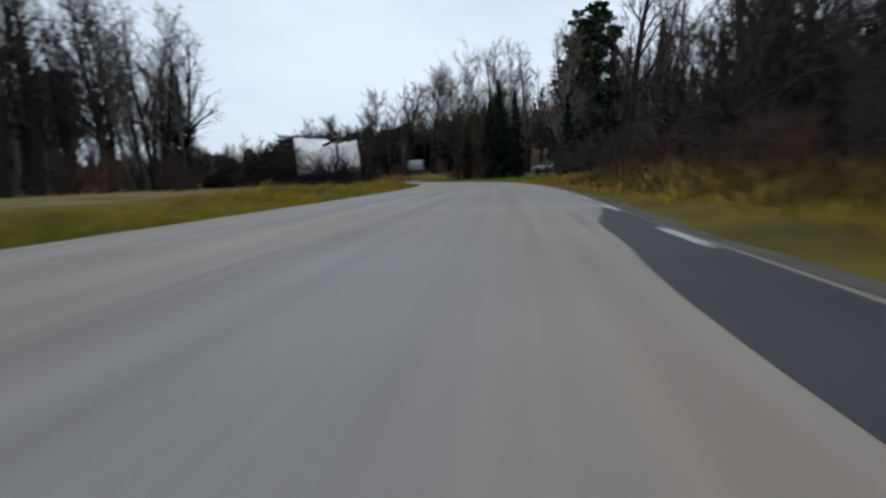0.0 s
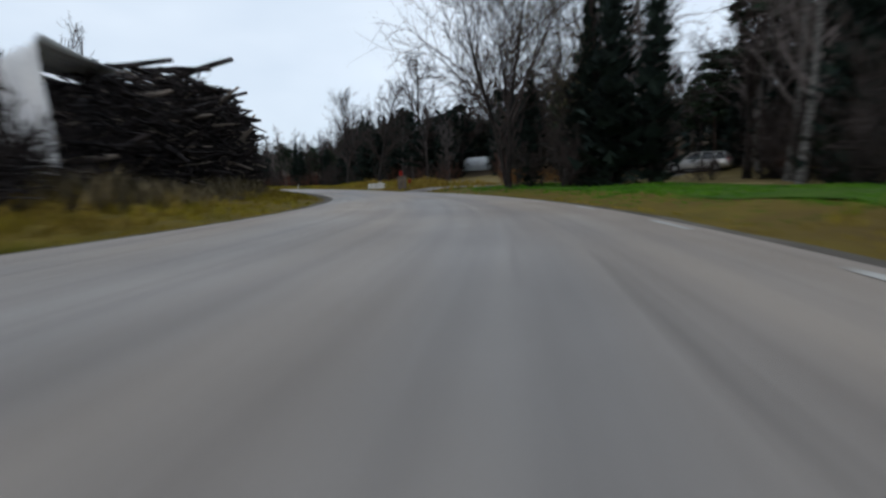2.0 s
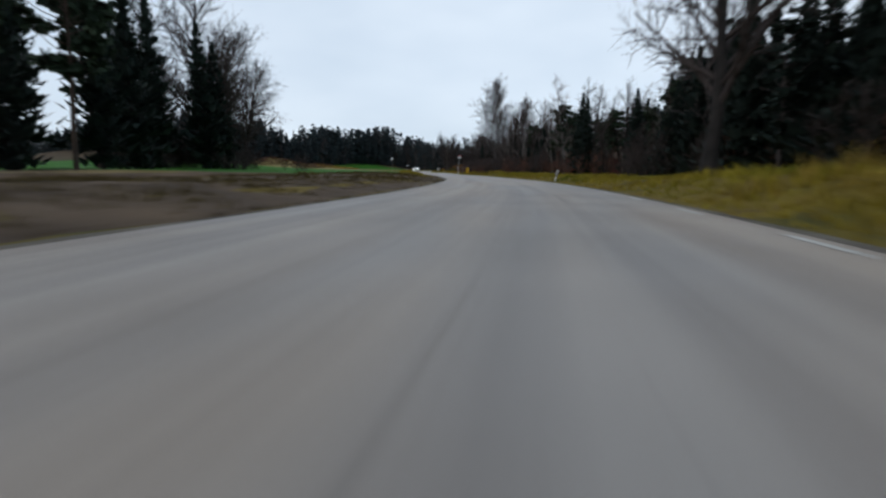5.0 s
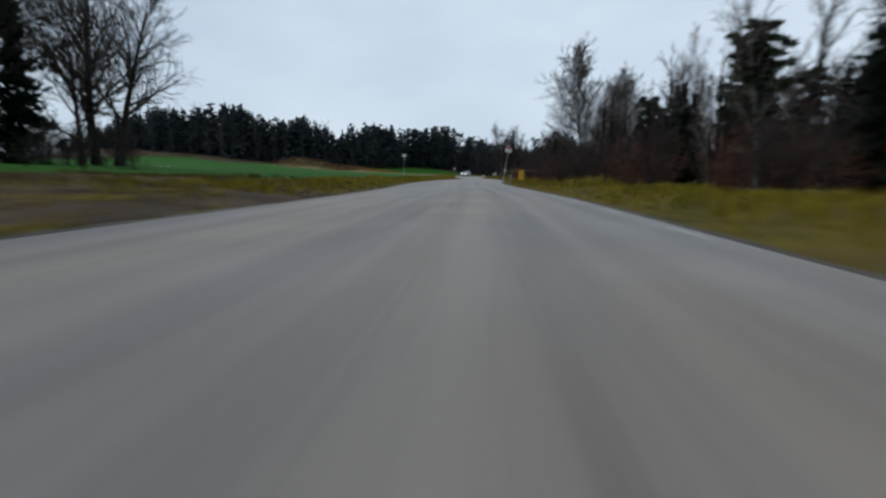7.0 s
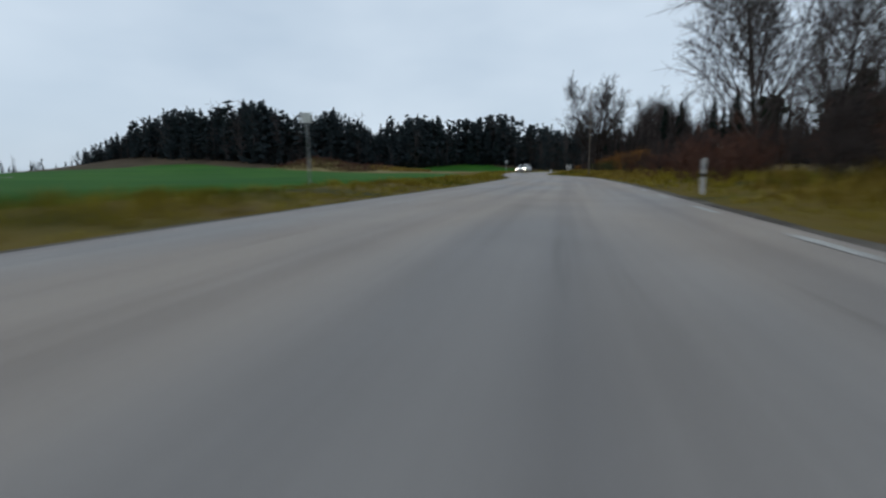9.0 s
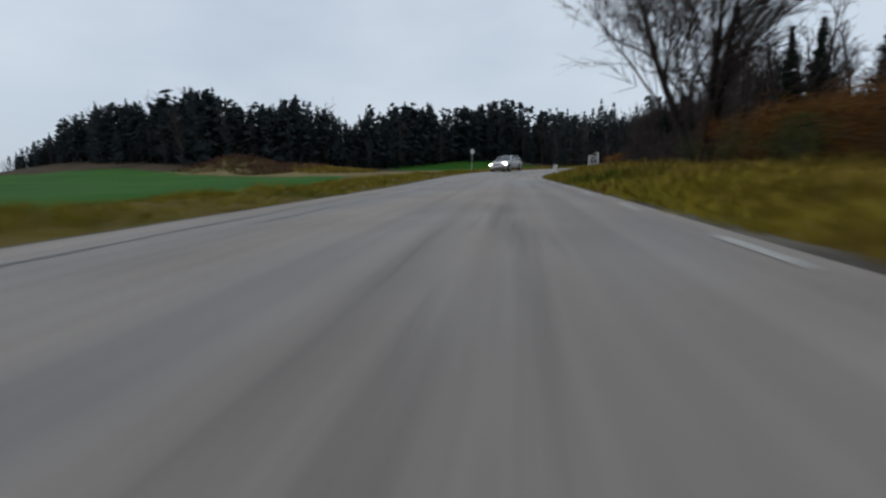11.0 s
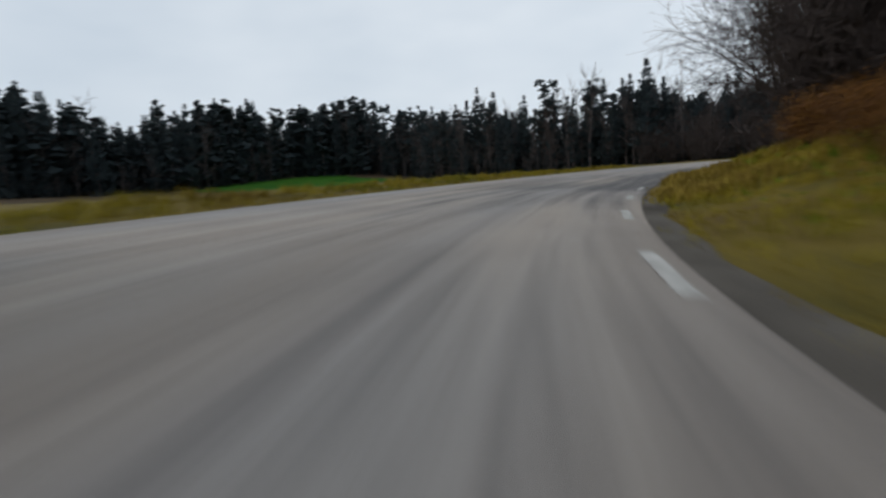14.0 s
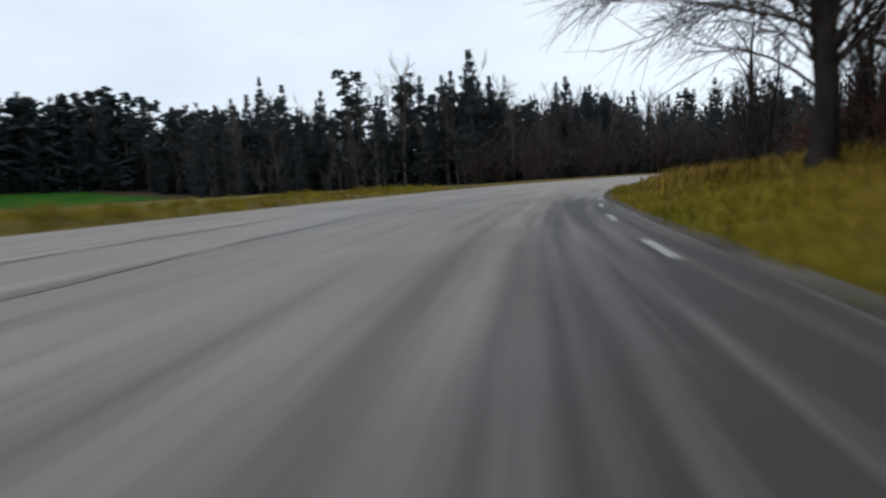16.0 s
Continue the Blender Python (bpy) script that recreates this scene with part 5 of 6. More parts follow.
tufts("bank_green_grass", 346, 364, 4.2, 9, 14, 0.36, GRASS_GREEN, "green grass at the foot of the bank", 40)

def heath(name, cx, cy, rx, ry, turn, n, tall, material, label, seed):
    """Tufts of grass strewn over a mound."""
    r = np.random.default_rng(seed)
    a, q = r.uniform(0, 2 * np.pi, n), np.sqrt(r.uniform(0, 1, n))
    u, v = rx * q * np.cos(a), ry * q * np.sin(a)
    x, y = cx + u * math.cos(turn) - v * math.sin(turn), cy + u * math.sin(turn) + v * math.cos(turn)
    base = np.repeat(np.column_stack([x, y, height(x, y) - 0.05]), 6, 0) + r.normal(0, 0.14, (n * 6, 3)) * (1, 1, 0)
    h = np.repeat(tall * r.uniform(0.5, 1.4, n), 6) * r.uniform(0.6, 1.1, n * 6)
    b = r.uniform(0, 2 * np.pi, n * 6)
    side = np.column_stack([-np.sin(b), np.cos(b), 0 * b]) * (0.03 + 0.05 * h)[:, None]
    top = base + np.column_stack([np.cos(b) * h * 0.4, np.sin(b) * h * 0.4, h])
    verts = np.stack([base - side, base + side, top], 1).reshape(-1, 3)
    return tagged(link(name, raw(name, verts, np.arange(len(verts)).reshape(-1, 3)), material), label, "grass", "", "stuff")


heath("mound_grass", -234, 196, 22, 11, -0.2, 2600, 0.4, GRASS_BROWN, "withered tan grass on the mound in the field", 51)
heath("mound_scrub", -234, 196, 18, 9, -0.2, 500, 0.9, TWIG_RED, "brown dead stalks on the mound in the field", 52)
heath("low_mound_grass", -214, 202, 24, 9, -0.15, 2600, 0.4, GRASS_BROWN, "withered tan grass on the lower mound", 53)
heath("end_mound_grass", -196, 208, 17, 7, -0.2, 1500, 0.5, GRASS_DRY, "withered ochre grass on the end of the mound", 55)
heath("low_mound_scrub", -210, 203, 20, 7, -0.15, 500, 0.8, TWIG_RED, "brown dead stalks on the lower mound", 54)

# ---- road marks, patches, drives ----
road = bpy.data.objects["road"]
dash = raw("edge_line_dash", [(x, y, 0.004) for x, y in ((-0.62, -0.055), (-0.2, -0.05), (0.2, -0.057), (0.62, -0.05), (0.62, 0.05), (0.2, 0.056), (-0.2, 0.05), (-0.62, 0.055))],
           [(0, 1, 6, 7), (1, 2, 5, 6), (2, 3, 4, 5)])
dash.materials.append(PAINT)
for k in range(90):
    s = 65.25 + 3.75 * k
    if k in (79, 80, 82):
        continue
    x, y = by_road(s, line_at(s))
    t = [float(np.interp(s, RUN, TAN[:, n])) for n in (0, 1)]
    ob = new("edge_line_dash", dash)
    ob.matrix_world = pose(x, y, float(road_z(s, line_at(s))) + 0.002, 0, 0, math.degrees(math.atan2(t[1], t[0]))) @ Matrix.Rotation(-math.atan(float(bank(s))) * -1, 4, "X")
    ob.parent = road


def seam(s0, s1, lat, width, drift=0.12, lift=0.004):
    ob = ribbon("tar_seam", s0, s1, [lambda s: lat - width / 2 + drift * np.sin(s * 0.31 + lat) + 0.03 * np.sin(s * 2.3), lambda s: lat + width / 2 + drift * np.sin(s * 0.31 + lat) + 0.04 * np.sin(s * 1.9 + 1)], on_road, TAR_SEAM, lift)
    ob.parent = road
    for key in ("category", "kind", "label"):
        if key in ob:
            del ob[key]


seam(288, 346, -2.1, 0.08)
seam(300, 336, -1.4, 0.05)
seam(352, 392, -1.5, 0.07)
seam(356, 384, -0.4, 0.05)
seam(137, 150, -2.1, 0.05)
patch = ribbon("asphalt_patch", 60, 80.4, [lambda s: 1.84 + 0.06 * np.clip(s - 73.5, 0, 9) + 0.3 * smooth(77.5, 80.4, s) + 0.02 * np.sin(s * 2), lambda s: line_at(s) - 0.1, lambda s: right_half(s) - 0.02], on_road, ASPHALT_NEW, 0.003)
patch.parent = road
for key in ("category", "kind", "label"):
    for ob in road.children:
        if ob.name.startswith("asphalt_patch") and key in ob:
            del ob[key]


def stain(x, y, rx, ry, turn, seed):
    """A shallow dark hollow, uneven in outline, filled with newer asphalt."""
    r = random.Random(seed)
    n = 14
    s, lat = near(x, y)
    ring = []
    for k in range(n):
        a = 2 * math.pi * k / n
        q = r.uniform(0.75, 1.15)
        u, v = rx * q * math.cos(a), ry * q * math.sin(a)
        px, py = x + u * math.cos(turn) - v * math.sin(turn), y + u * math.sin(turn) + v * math.cos(turn)
        ps, pl = near(px, py)
        ring.append((px, py, float(road_z(ps, pl)[0]) + 0.0045))
    me = raw("pothole_fill", [(x, y, float(road_z(s, lat)[0]) + 0.005)] + ring, [(0, 1 + k, 1 + (k + 1) % n) for k in range(n)])
    link("pothole_fill", me, ASPHALT_NEW, road)


for n, (x, y, rx, ry) in enumerate(((-145.5, 210.2, 0.3, 0.16), (-144.4, 210.8, 0.28, 0.15), (-142.9, 208.3, 0.22, 0.1), (-14.7, 79.9, 0.4, 0.25))):
    stain(x, y, rx, ry, 2.3, n)


def drive(name, line, width, material, label):
    """A gravel way that leaves the road; its edges wander a little."""
    c = spline(np.array(line, float), 0.8)
    t = unit(np.gradient(c, axis=0))
    rt = np.stack([t[:, 1], -t[:, 0]], 1)
    rows = []
    for f in (-1, -0.5, 0, 0.5, 1):
        w = f * width / 2 + (0.2 * np.sin(np.arange(len(c)) * 0.9 + f) if abs(f) == 1 else 0)
        p = c + rt * np.atleast_1d(w).reshape(-1, 1)
        rows.append(np.column_stack([p, height(p[:, 0], p[:, 1]) - 0.06 + 0.12 * smooth(2.7, 3.5, near(p[:, 0], p[:, 1])[1]) - 0.03 * abs(f)]))
    v = np.stack(rows, 1).reshape(-1, 3)
    i = (np.arange(len(c) - 1)[:, None] * 5 + np.arange(4)[None]).ravel()
    me = raw(name, v, np.stack([i, i + 1, i + 6, i + 5], 1), True)
    return tagged(link(name, me, material), label, "driveway", "", "structure")


drive("driveway", ((-7.4, 67.2), (-5.0, 69.6), (-1.8, 71.2), (2.0, 72.6), (8, 75), (18, 82)), 4.6, GRAVEL, "pale gravel driveway leaving the road between grass verges")
drive("side_track", (by_road(339.6, 1.6), by_road(339.9, 4.0), by_road(340.6, 6.6), (-139.2, 215.4), (-128.0, 223.0)), 7.6, WET_GRAVEL, "dark damp gravel entrance beside the road")


# ---- the brushwood pile ----
def face(s):
    return -7.8 + 1.7 * (np.asarray(s, float) - 120) / 33


def pile_top(s, lat=-8.0):
    """Height of the pile along the road; its near end runs aslant."""
    s = np.asarray(s, float)
    t = s - 0.75 * np.maximum(0, -8 - np.asarray(lat, float))
    return smooth(119.2, 122.4, t) * (1 - smooth(151, 155.5, s)) * (3.55 + 1.3 * smooth(123, 133, s) - 0.6 * smooth(140, 152, s) + 0.22 * np.sin(s * 0.7) + 0.2 * np.sin(s * 1.9))


brush = empty("brushwood_pile", pose(*by_road(136, -10), 0))
tagged(brush, "long stack of dark dead branches piled beside the road", "brushwood pile")


def local(v):
    return np.asarray(v) - np.array(brush.matrix_world.translation)


q = np.arange(119.5, 155.5, 0.8)
rows = []
for f, hgt in ((0.0, 0.0), (0.06, 0.45), (0.12, 0.8), (0.3, 0.93), (0.5, 0.95), (0.75, 0.85), (0.93, 0.5), (1.0, 0.0)):
    lat = face(q) - 7.2 * f + 0.25 * np.sin(q * 1.3 + f * 9) - 0.35
    x = np.interp(q, RUN, MID[:, 0]) + np.interp(q, RUN, RIGHT[:, 0]) * lat
    y = np.interp(q, RUN, MID[:, 1]) + np.interp(q, RUN, RIGHT[:, 1]) * lat
    rows.append(np.column_stack([x, y, 0.05 + pile_top(q, lat) * hgt * 0.93]))
v = np.stack(rows, 1).reshape(-1, 3)
i = (np.arange(len(q) - 1)[:, None] * 8 + np.arange(7)[None]).ravel()
link("packed_core", raw("packed_core", local(v), np.stack([i, i + 1, i + 9, i + 8], 1), True), LOG_BARK, brush, "dark packed twigs inside the pile")

r = np.random.default_rng(77)


def sticks(n, length, radius, s0, s1, poke):
    """Bent branches that lie across the pile with their ends out towards the road, or on its top."""
    p, q, a, b = [], [], [], []
    for _ in range(n):
        s = r.uniform(s0, s1)
        front = float(face(s))
        if r.uniform() < 0.62:
            f = r.uniform(0.03, 0.98)
            lat = front + r.uniform(-0.5, poke) - 0.25 * f
            z = float(pile_top(s, lat)) * f
        else:
            lat = front - r.uniform(0, 6.8)
            z = float(pile_top(s, lat)) * r.uniform(0.9, 1.06)
        if z < 0.03:
            continue
        c = np.array([*by_road(s, lat), 0.1 + z])
        i = int(s / STEP)
        across, fore = np.array([*RIGHT[i], 0]), np.array([*TAN[i], 0])
        way = across * r.normal(0.95, 0.25) + fore * r.normal(-0.15, 0.7) + np.array([0, 0, r.normal(0.05, 0.34)])
        way = unit(way)
        L = length * r.uniform(0.4, 1.2)
        start = c - way * L * r.uniform(0.55, 0.95)
        start[2] = max(start[2], 0.15)
        pts, rad = limb(r, start, way, L, radius * r.uniform(0.5, 1.3), 3, 0.12, 0.0, 0.45)
        pts[:, 2] = np.maximum(pts[:, 2], 0.06)
        p.extend(pts[:-1]), q.extend(pts[1:]), a.extend(rad[:-1]), b.extend(rad[1:])
    return p, q, a, b


for name, n, L, rad, poke, material, sides, label in (("branch_heap", 4200, 0.75, 0.06, 0.5, LOG_BARK, 4, "heaped dark branches"), ("broken_wood", 260, 1.2, 0.032, 0.5, LOG_PALE, 4, "broken branches showing pale wood"),
                                                      ("twig_heap", 3600, 1.0, 0.009, 0.6, TWIG, 3, "dense fine twigs")):
    v, f = tubes(*sticks(n, L, rad, 119.5, 155, poke), sides=sides)
    link(name, raw(name, local(v), f, True), material, brush, label)["kind"] = "stuff"
for k in range(190):
    pk, qk, ak, bk = sticks(1, 1.6, 0.1, 120.5, 154.5, 0.95)
    if pk:
        bm = bmesh.new()
        v, f = tubes(pk, qk, ak, bk, sides=6)
        link("branch", raw("branch", local(v), f, True), LOG_PALE if k % 4 == 0 else LOG_BARK, brush)
        bm.free()


for k, (sa, lat, z, up) in enumerate(((124.5, -8.2, 4.2, 0.18), (127.0, -7.9, 4.55, 0.1), (129.5, -7.6, 4.7, 0.25), (131.0, -7.5, 4.6, 0.02), (134.5, -7.3, 4.5, 0.2), (138.0, -7.1, 4.3, 0.08), (141.5, -6.9, 4.2, 0.22), (145.0, -6.8, 3.7, 0.1), (148.5, -6.6, 3.5, 0.2))):
    i = int(sa / STEP)
    way = np.array([*(0.9 * RIGHT[i] + (0.3 - 0.12 * (k % 5)) * TAN[i]), up])
    pts, rad = limb(r, np.array([*by_road(sa, lat - 0.9), z]), way, 1.9 + 0.25 * (k % 3), 0.1 + 0.015 * (k % 4), 4, 0.06, 0.0, 0.7)
    link("log", raw("log", local(tubes(pts[:-1], pts[1:], rad[:-1], rad[1:], sides=8)[0]), tubes(pts[:-1], pts[1:], rad[:-1], rad[1:], sides=8)[1], True), LOG_BARK, brush)


def loose_brush(name, n, s0, s1, lat0, lat1, tall, label):
    """Sticks and twigs lying in a low heap on the ground."""
    p, q, a, b = [], [], [], []
    for _ in range(n):
        u, v = r.uniform(0, 1), r.uniform(0, 1)
        s, lat = s0 + (s1 - s0) * u, lat0 + (lat1 - lat0) * v
        s += 0.75 * max(0.0, -8 - lat)
        z = 0.1 + tall * math.sin(math.pi * (0.15 + 0.7 * u)) * (1 - 0.75 * v**2) * r.uniform(0, 1)
        i = int(s / STEP)
        way = unit(np.array([*RIGHT[i], 0]) * r.normal(0.9, 0.4) - np.array([*TAN[i], 0]) * r.normal(0.5, 0.5) + np.array([0, 0, r.normal(0, 0.22)]))
        pts, rad = limb(r, np.array([*by_road(s, lat), z]), way, r.uniform(0.7, 2.2), r.uniform(0.012, 0.045), 3, 0.12, -0.02, 0.4)
        pts[:, 2] = np.maximum(pts[:, 2], 0.12)
        p.extend(pts[:-1]), q.extend(pts[1:]), a.extend(rad[:-1]), b.extend(rad[1:])
    v, f = tubes(p, q, a, b, sides=4)
    link(name, raw(name, local(v), f, True), LOG_BARK, brush, label)["kind"] = "stuff"


loose_brush("foot_brush", 1500, 116.2, 119.6, -7.8, -17, 1.3, "dark loose branches at the foot of the pile")
loose_brush("side_brush", 2400, 117.0, 124.0, -13.6, -22, 3.6, "dark loose branches beside the plastic sheets")


def sheet(lat0, lat1, label, seed):
    """A plastic sheet laid up the near end of the pile and back over its top."""
    n, m = 14, 22
    v = []
    for a in np.linspace(0, 1, n):
        lat = lat0 + (lat1 - lat0) * a
        foot = 118.75 + 0.75 * max(0.0, -8 - lat)
        for b in np.linspace(0, 1, m):
            s = foot + (0.3 + 0.45 * b / 0.6 if b < 0.6 else 0.75 + 4.2 * (b - 0.6) / 0.4)
            high = 4.0 + 0.13 * (lat + 8.3)
            z = (0.5 + (high - 0.5) * b / 0.6 if b < 0.6 else max(high, 0.35 + float(pile_top(s + 0.35, lat)))) + 0.05 * math.sin(a * 9 + b * 13) + 0.05 * math.sin(a * 21 + b * 4)
            x, y = by_road(s + 0.1 * math.sin(b * 7 + seed), lat + 0.15 * math.sin(b * 5 + seed) * (1 - a))
            v.append((x, y, z))
    f = [(i * m + j, (i + 1) * m + j, (i + 1) * m + j + 1, i * m + j + 1) for i in range(n - 1) for j in range(m - 1)]
    ob = link("plastic_sheet", raw("plastic_sheet", v, f, True), TARP)
    ob.modifiers.new("thickness", "SOLIDIFY").thickness = 0.012
    return tagged(ob, label, "tarpaulin", "plastic sheets on the brushwood pile")


sheet(-8.3, -9.95, "white plastic sheet draped over the end of the brushwood pile", 1)
sheet(-10.05, -13.6, "wide white plastic sheet half hidden under cut boughs", 2)


def boughs(lat0, lat1, n, label, seed):
    """Dead twiggy boughs leaning against the sheet."""
    g2 = np.random.default_rng(seed)
    top = empty("cut_boughs")
    seg, vs = Segs(), []
    for _ in range(n):
        lat = g2.uniform(lat1, lat0)
        s = 118.6 + 0.75 * max(0.0, -8 - lat) + g2.uniform(-0.7, 0.1)
        z = 0.15 + g2.uniform(0, 0.9)
        a = np.array([*by_road(s, lat), z + 0.1])
        i = int(s / STEP)
        way = np.array([*TAN[i], 0]) * g2.uniform(-0.2, 0.15) + np.array([*RIGHT[i], 0]) * g2.normal(0, 0.5) + np.array([0, 0, g2.uniform(0.3, 1.3)])
        pts, rad = limb(g2, a, way, g2.uniform(1.0, 2.9), 0.03, 4, 0.12, -0.05, 0.3)
        pts[:, 2] = np.maximum(pts[:, 2], 0.15)
        seg.add(pts, rad, 4)
        for k in range(26):
            p, w, _ = along(pts, rad, g2.uniform(0.1, 1))
            o = off_way(g2, w, g2.uniform(0.5, 1.1)) * g2.uniform(0.15, 0.4)
            e = unit(np.cross(o, g2.normal(0, 1, 3))) * 0.014
            vs.append((p - e, p + e, p + o + e * 0.4, p + o - e * 0.4))
    link("bough_stems", seg.mesh("bough_stems"), LOG_BARK, top)["kind"] = "stuff"
    v = np.array(vs).reshape(-1, 3)
    link("twig_sprays", raw("needle_sprays", v, np.arange(len(v)).reshape(-1, 4)), TWIG, top)["kind"] = "stuff"
    return tagged(top, label, "cut boughs", "", "stuff")


boughs(-9.3, -12.2, 75, "dead twiggy boughs leaning against a white plastic sheet", 5)
boughs(-8.2, -14, 30, "dark cut boughs lying at the foot of the pile", 6)
log = empty("leaning_log", pose(*by_road(122.2, -11.2), 3.7))
link("log", raw("log", *tubes([(0, 0, 0), (0.5, -0.45, 0.12)], [(0.5, -0.45, 0.12), (1.1, -1.0, 0.3)], [0.13, 0.12], [0.12, 0.1], sides=9), smooth=True), LOG_BARK, log)
tagged(log, "short thick log lying tilted on top of the brushwood pile", "log")


# ---- beside the driveway ----
def collar_stack(x, y, turn):
    """Weathered pallet collars stacked on edge-to-edge as a bin, with red crates on top."""
    z = float(height(x, y)[0])
    top = empty("pallet_collar_stack", pose(x, y, z, 0, 0, turn) @ Matrix.Scale(0.78, 4))
    for k in range(7):
        for side, (w, d, px, py) in enumerate(((0.76, 0.025, 0, -0.28), (0.76, 0.025, 0, 0.28), (0.025, 0.54, -0.37, 0), (0.025, 0.54, 0.37, 0))):
            part("board", box(w, d, 0.185, (px + random.uniform(-0.01, 0.01), py, 0.1 + 0.205 * k), 0.006), WOOD_GREY, top)
    for px in (-0.36, 0.36):
        for py in (-0.27, 0.27):
            part("corner_post", box(0.05, 0.05, 1.44, (px * 0.96, py * 0.94, 0.72), 0.006), WOOD_GREY, top)
    tagged(top, "bin of stacked weathered grey pallet collars beside the driveway", "pallet collars")
    crate = empty("red_crate", pose(x, y, z + 1.14, 0, 0, turn + 8) @ Matrix.Scale(0.6, 4))
    part("crate_body", box(0.36, 0.32, 0.58, (-0.1, 0, 0.29), 0.02), RED_PAINT, crate)
    part("crate_lid", box(0.4, 0.36, 0.04, (-0.1, 0, 0.6), 0.01), RED_PAINT, crate)
    tagged(crate, "upright red box standing on stacked pallet collars", "box")
    tin = empty("red_bucket", pose(x + 0.5, y + 0.25, z, 0, 0, turn) @ Matrix.Scale(0.75, 4))
    part("post", rod((0, 0, 0), (0, 0, 1.05), 0.03), WOOD_GREY, tin)
    bm = rod((0, 0, 0.8), (0, 0, 1.16), 0.12, 0.15, 14)
    part("bucket", bm, RED_PAINT, tin)
    tagged(tin, "red bucket hung on a post beside pallet collars", "bucket")


collar_stack(*by_road(144.2, 3.66), 20)


def broken_fence(x, y, turn, planks, seed):
    z = float(height(x, y)[0])
    r2 = random.Random(seed)
    top = empty("white_fence_piece", pose(x, y, z, 0, 0, turn))
    for k in range(planks):
        part("picket", box(0.1, 0.025, 0.5 + r2.uniform(-0.1, 0.12), (k * 0.16 - planks * 0.08, 0, 0.27), 0.006, Matrix.Rotation(r2.uniform(-0.12, 0.12), 4, "Y")), WHITE_METAL, top)
    for zz in (0.16, 0.4):
        part("rail", box(planks * 0.17, 0.04, 0.07, (0, 0.03, zz), 0.006, Matrix.Rotation(r2.uniform(-0.06, 0.06), 4, "Y")), WHITE_METAL, top)
    return tagged(top, "leaning piece of white painted picket fence in grass", "fence", "white fence pieces")


for n, (s, lat, t, k) in enumerate(((155.0, 4.7, 20, 6), (156.6, 5.2, 70, 5), (158.2, 4.8, -10, 5))):
    broken_fence(*by_road(s, lat), t, k, n)


def tunnel(x, y, turn, length, wide, tall):
    """A white plastic-covered garden tunnel with hoops and a gable door."""
    z = float(height(x, y)[0]) - 0.1
    top = empty("garden_tunnel", pose(x, y, z, 0, 0, turn))
    n = 13
    arc = [(-wide / 2 * math.cos(math.pi * k / (n - 1)), tall * math.sin(math.pi * k / (n - 1)) ** 0.7) for k in range(n)]
    v, f = [], []
    m = 8
    for j in range(m):
        for a, b in arc:
            v.append((a, -length / 2 + length * j / (m - 1), b * (1 - 0.02 * (j % 2))))
    f = [(j * n + k, j * n + k + 1, (j + 1) * n + k + 1, (j + 1) * n + k) for j in range(m - 1) for k in range(n - 1)]
    f += [tuple(range(n)), tuple(reversed(range((m - 1) * n, m * n)))]
    link("cover", raw("cover", v, f, False), TARP, top)
    for j in range(m):
        yy = -length / 2 + length * j / (m - 1)
        pts = np.array([(a * 1.01, yy, b * 1.01) for a, b in arc])
        link("hoop", raw("hoop", *tubes(pts[:-1], pts[1:], [0.03] * (n - 1), [0.03] * (n - 1), sides=5)), GREY_METAL, top)
    part("door", box(0.9, 0.05, 1.9, (0, -length / 2 - 0.03, 0.95), 0.01), GREY_METAL, top)
    return tagged(top, "white plastic garden tunnel among shrubs on the rise", "greenhouse")


tunnel(-6.85, 134.4, 62, 6.5, 4.0, 2.6)


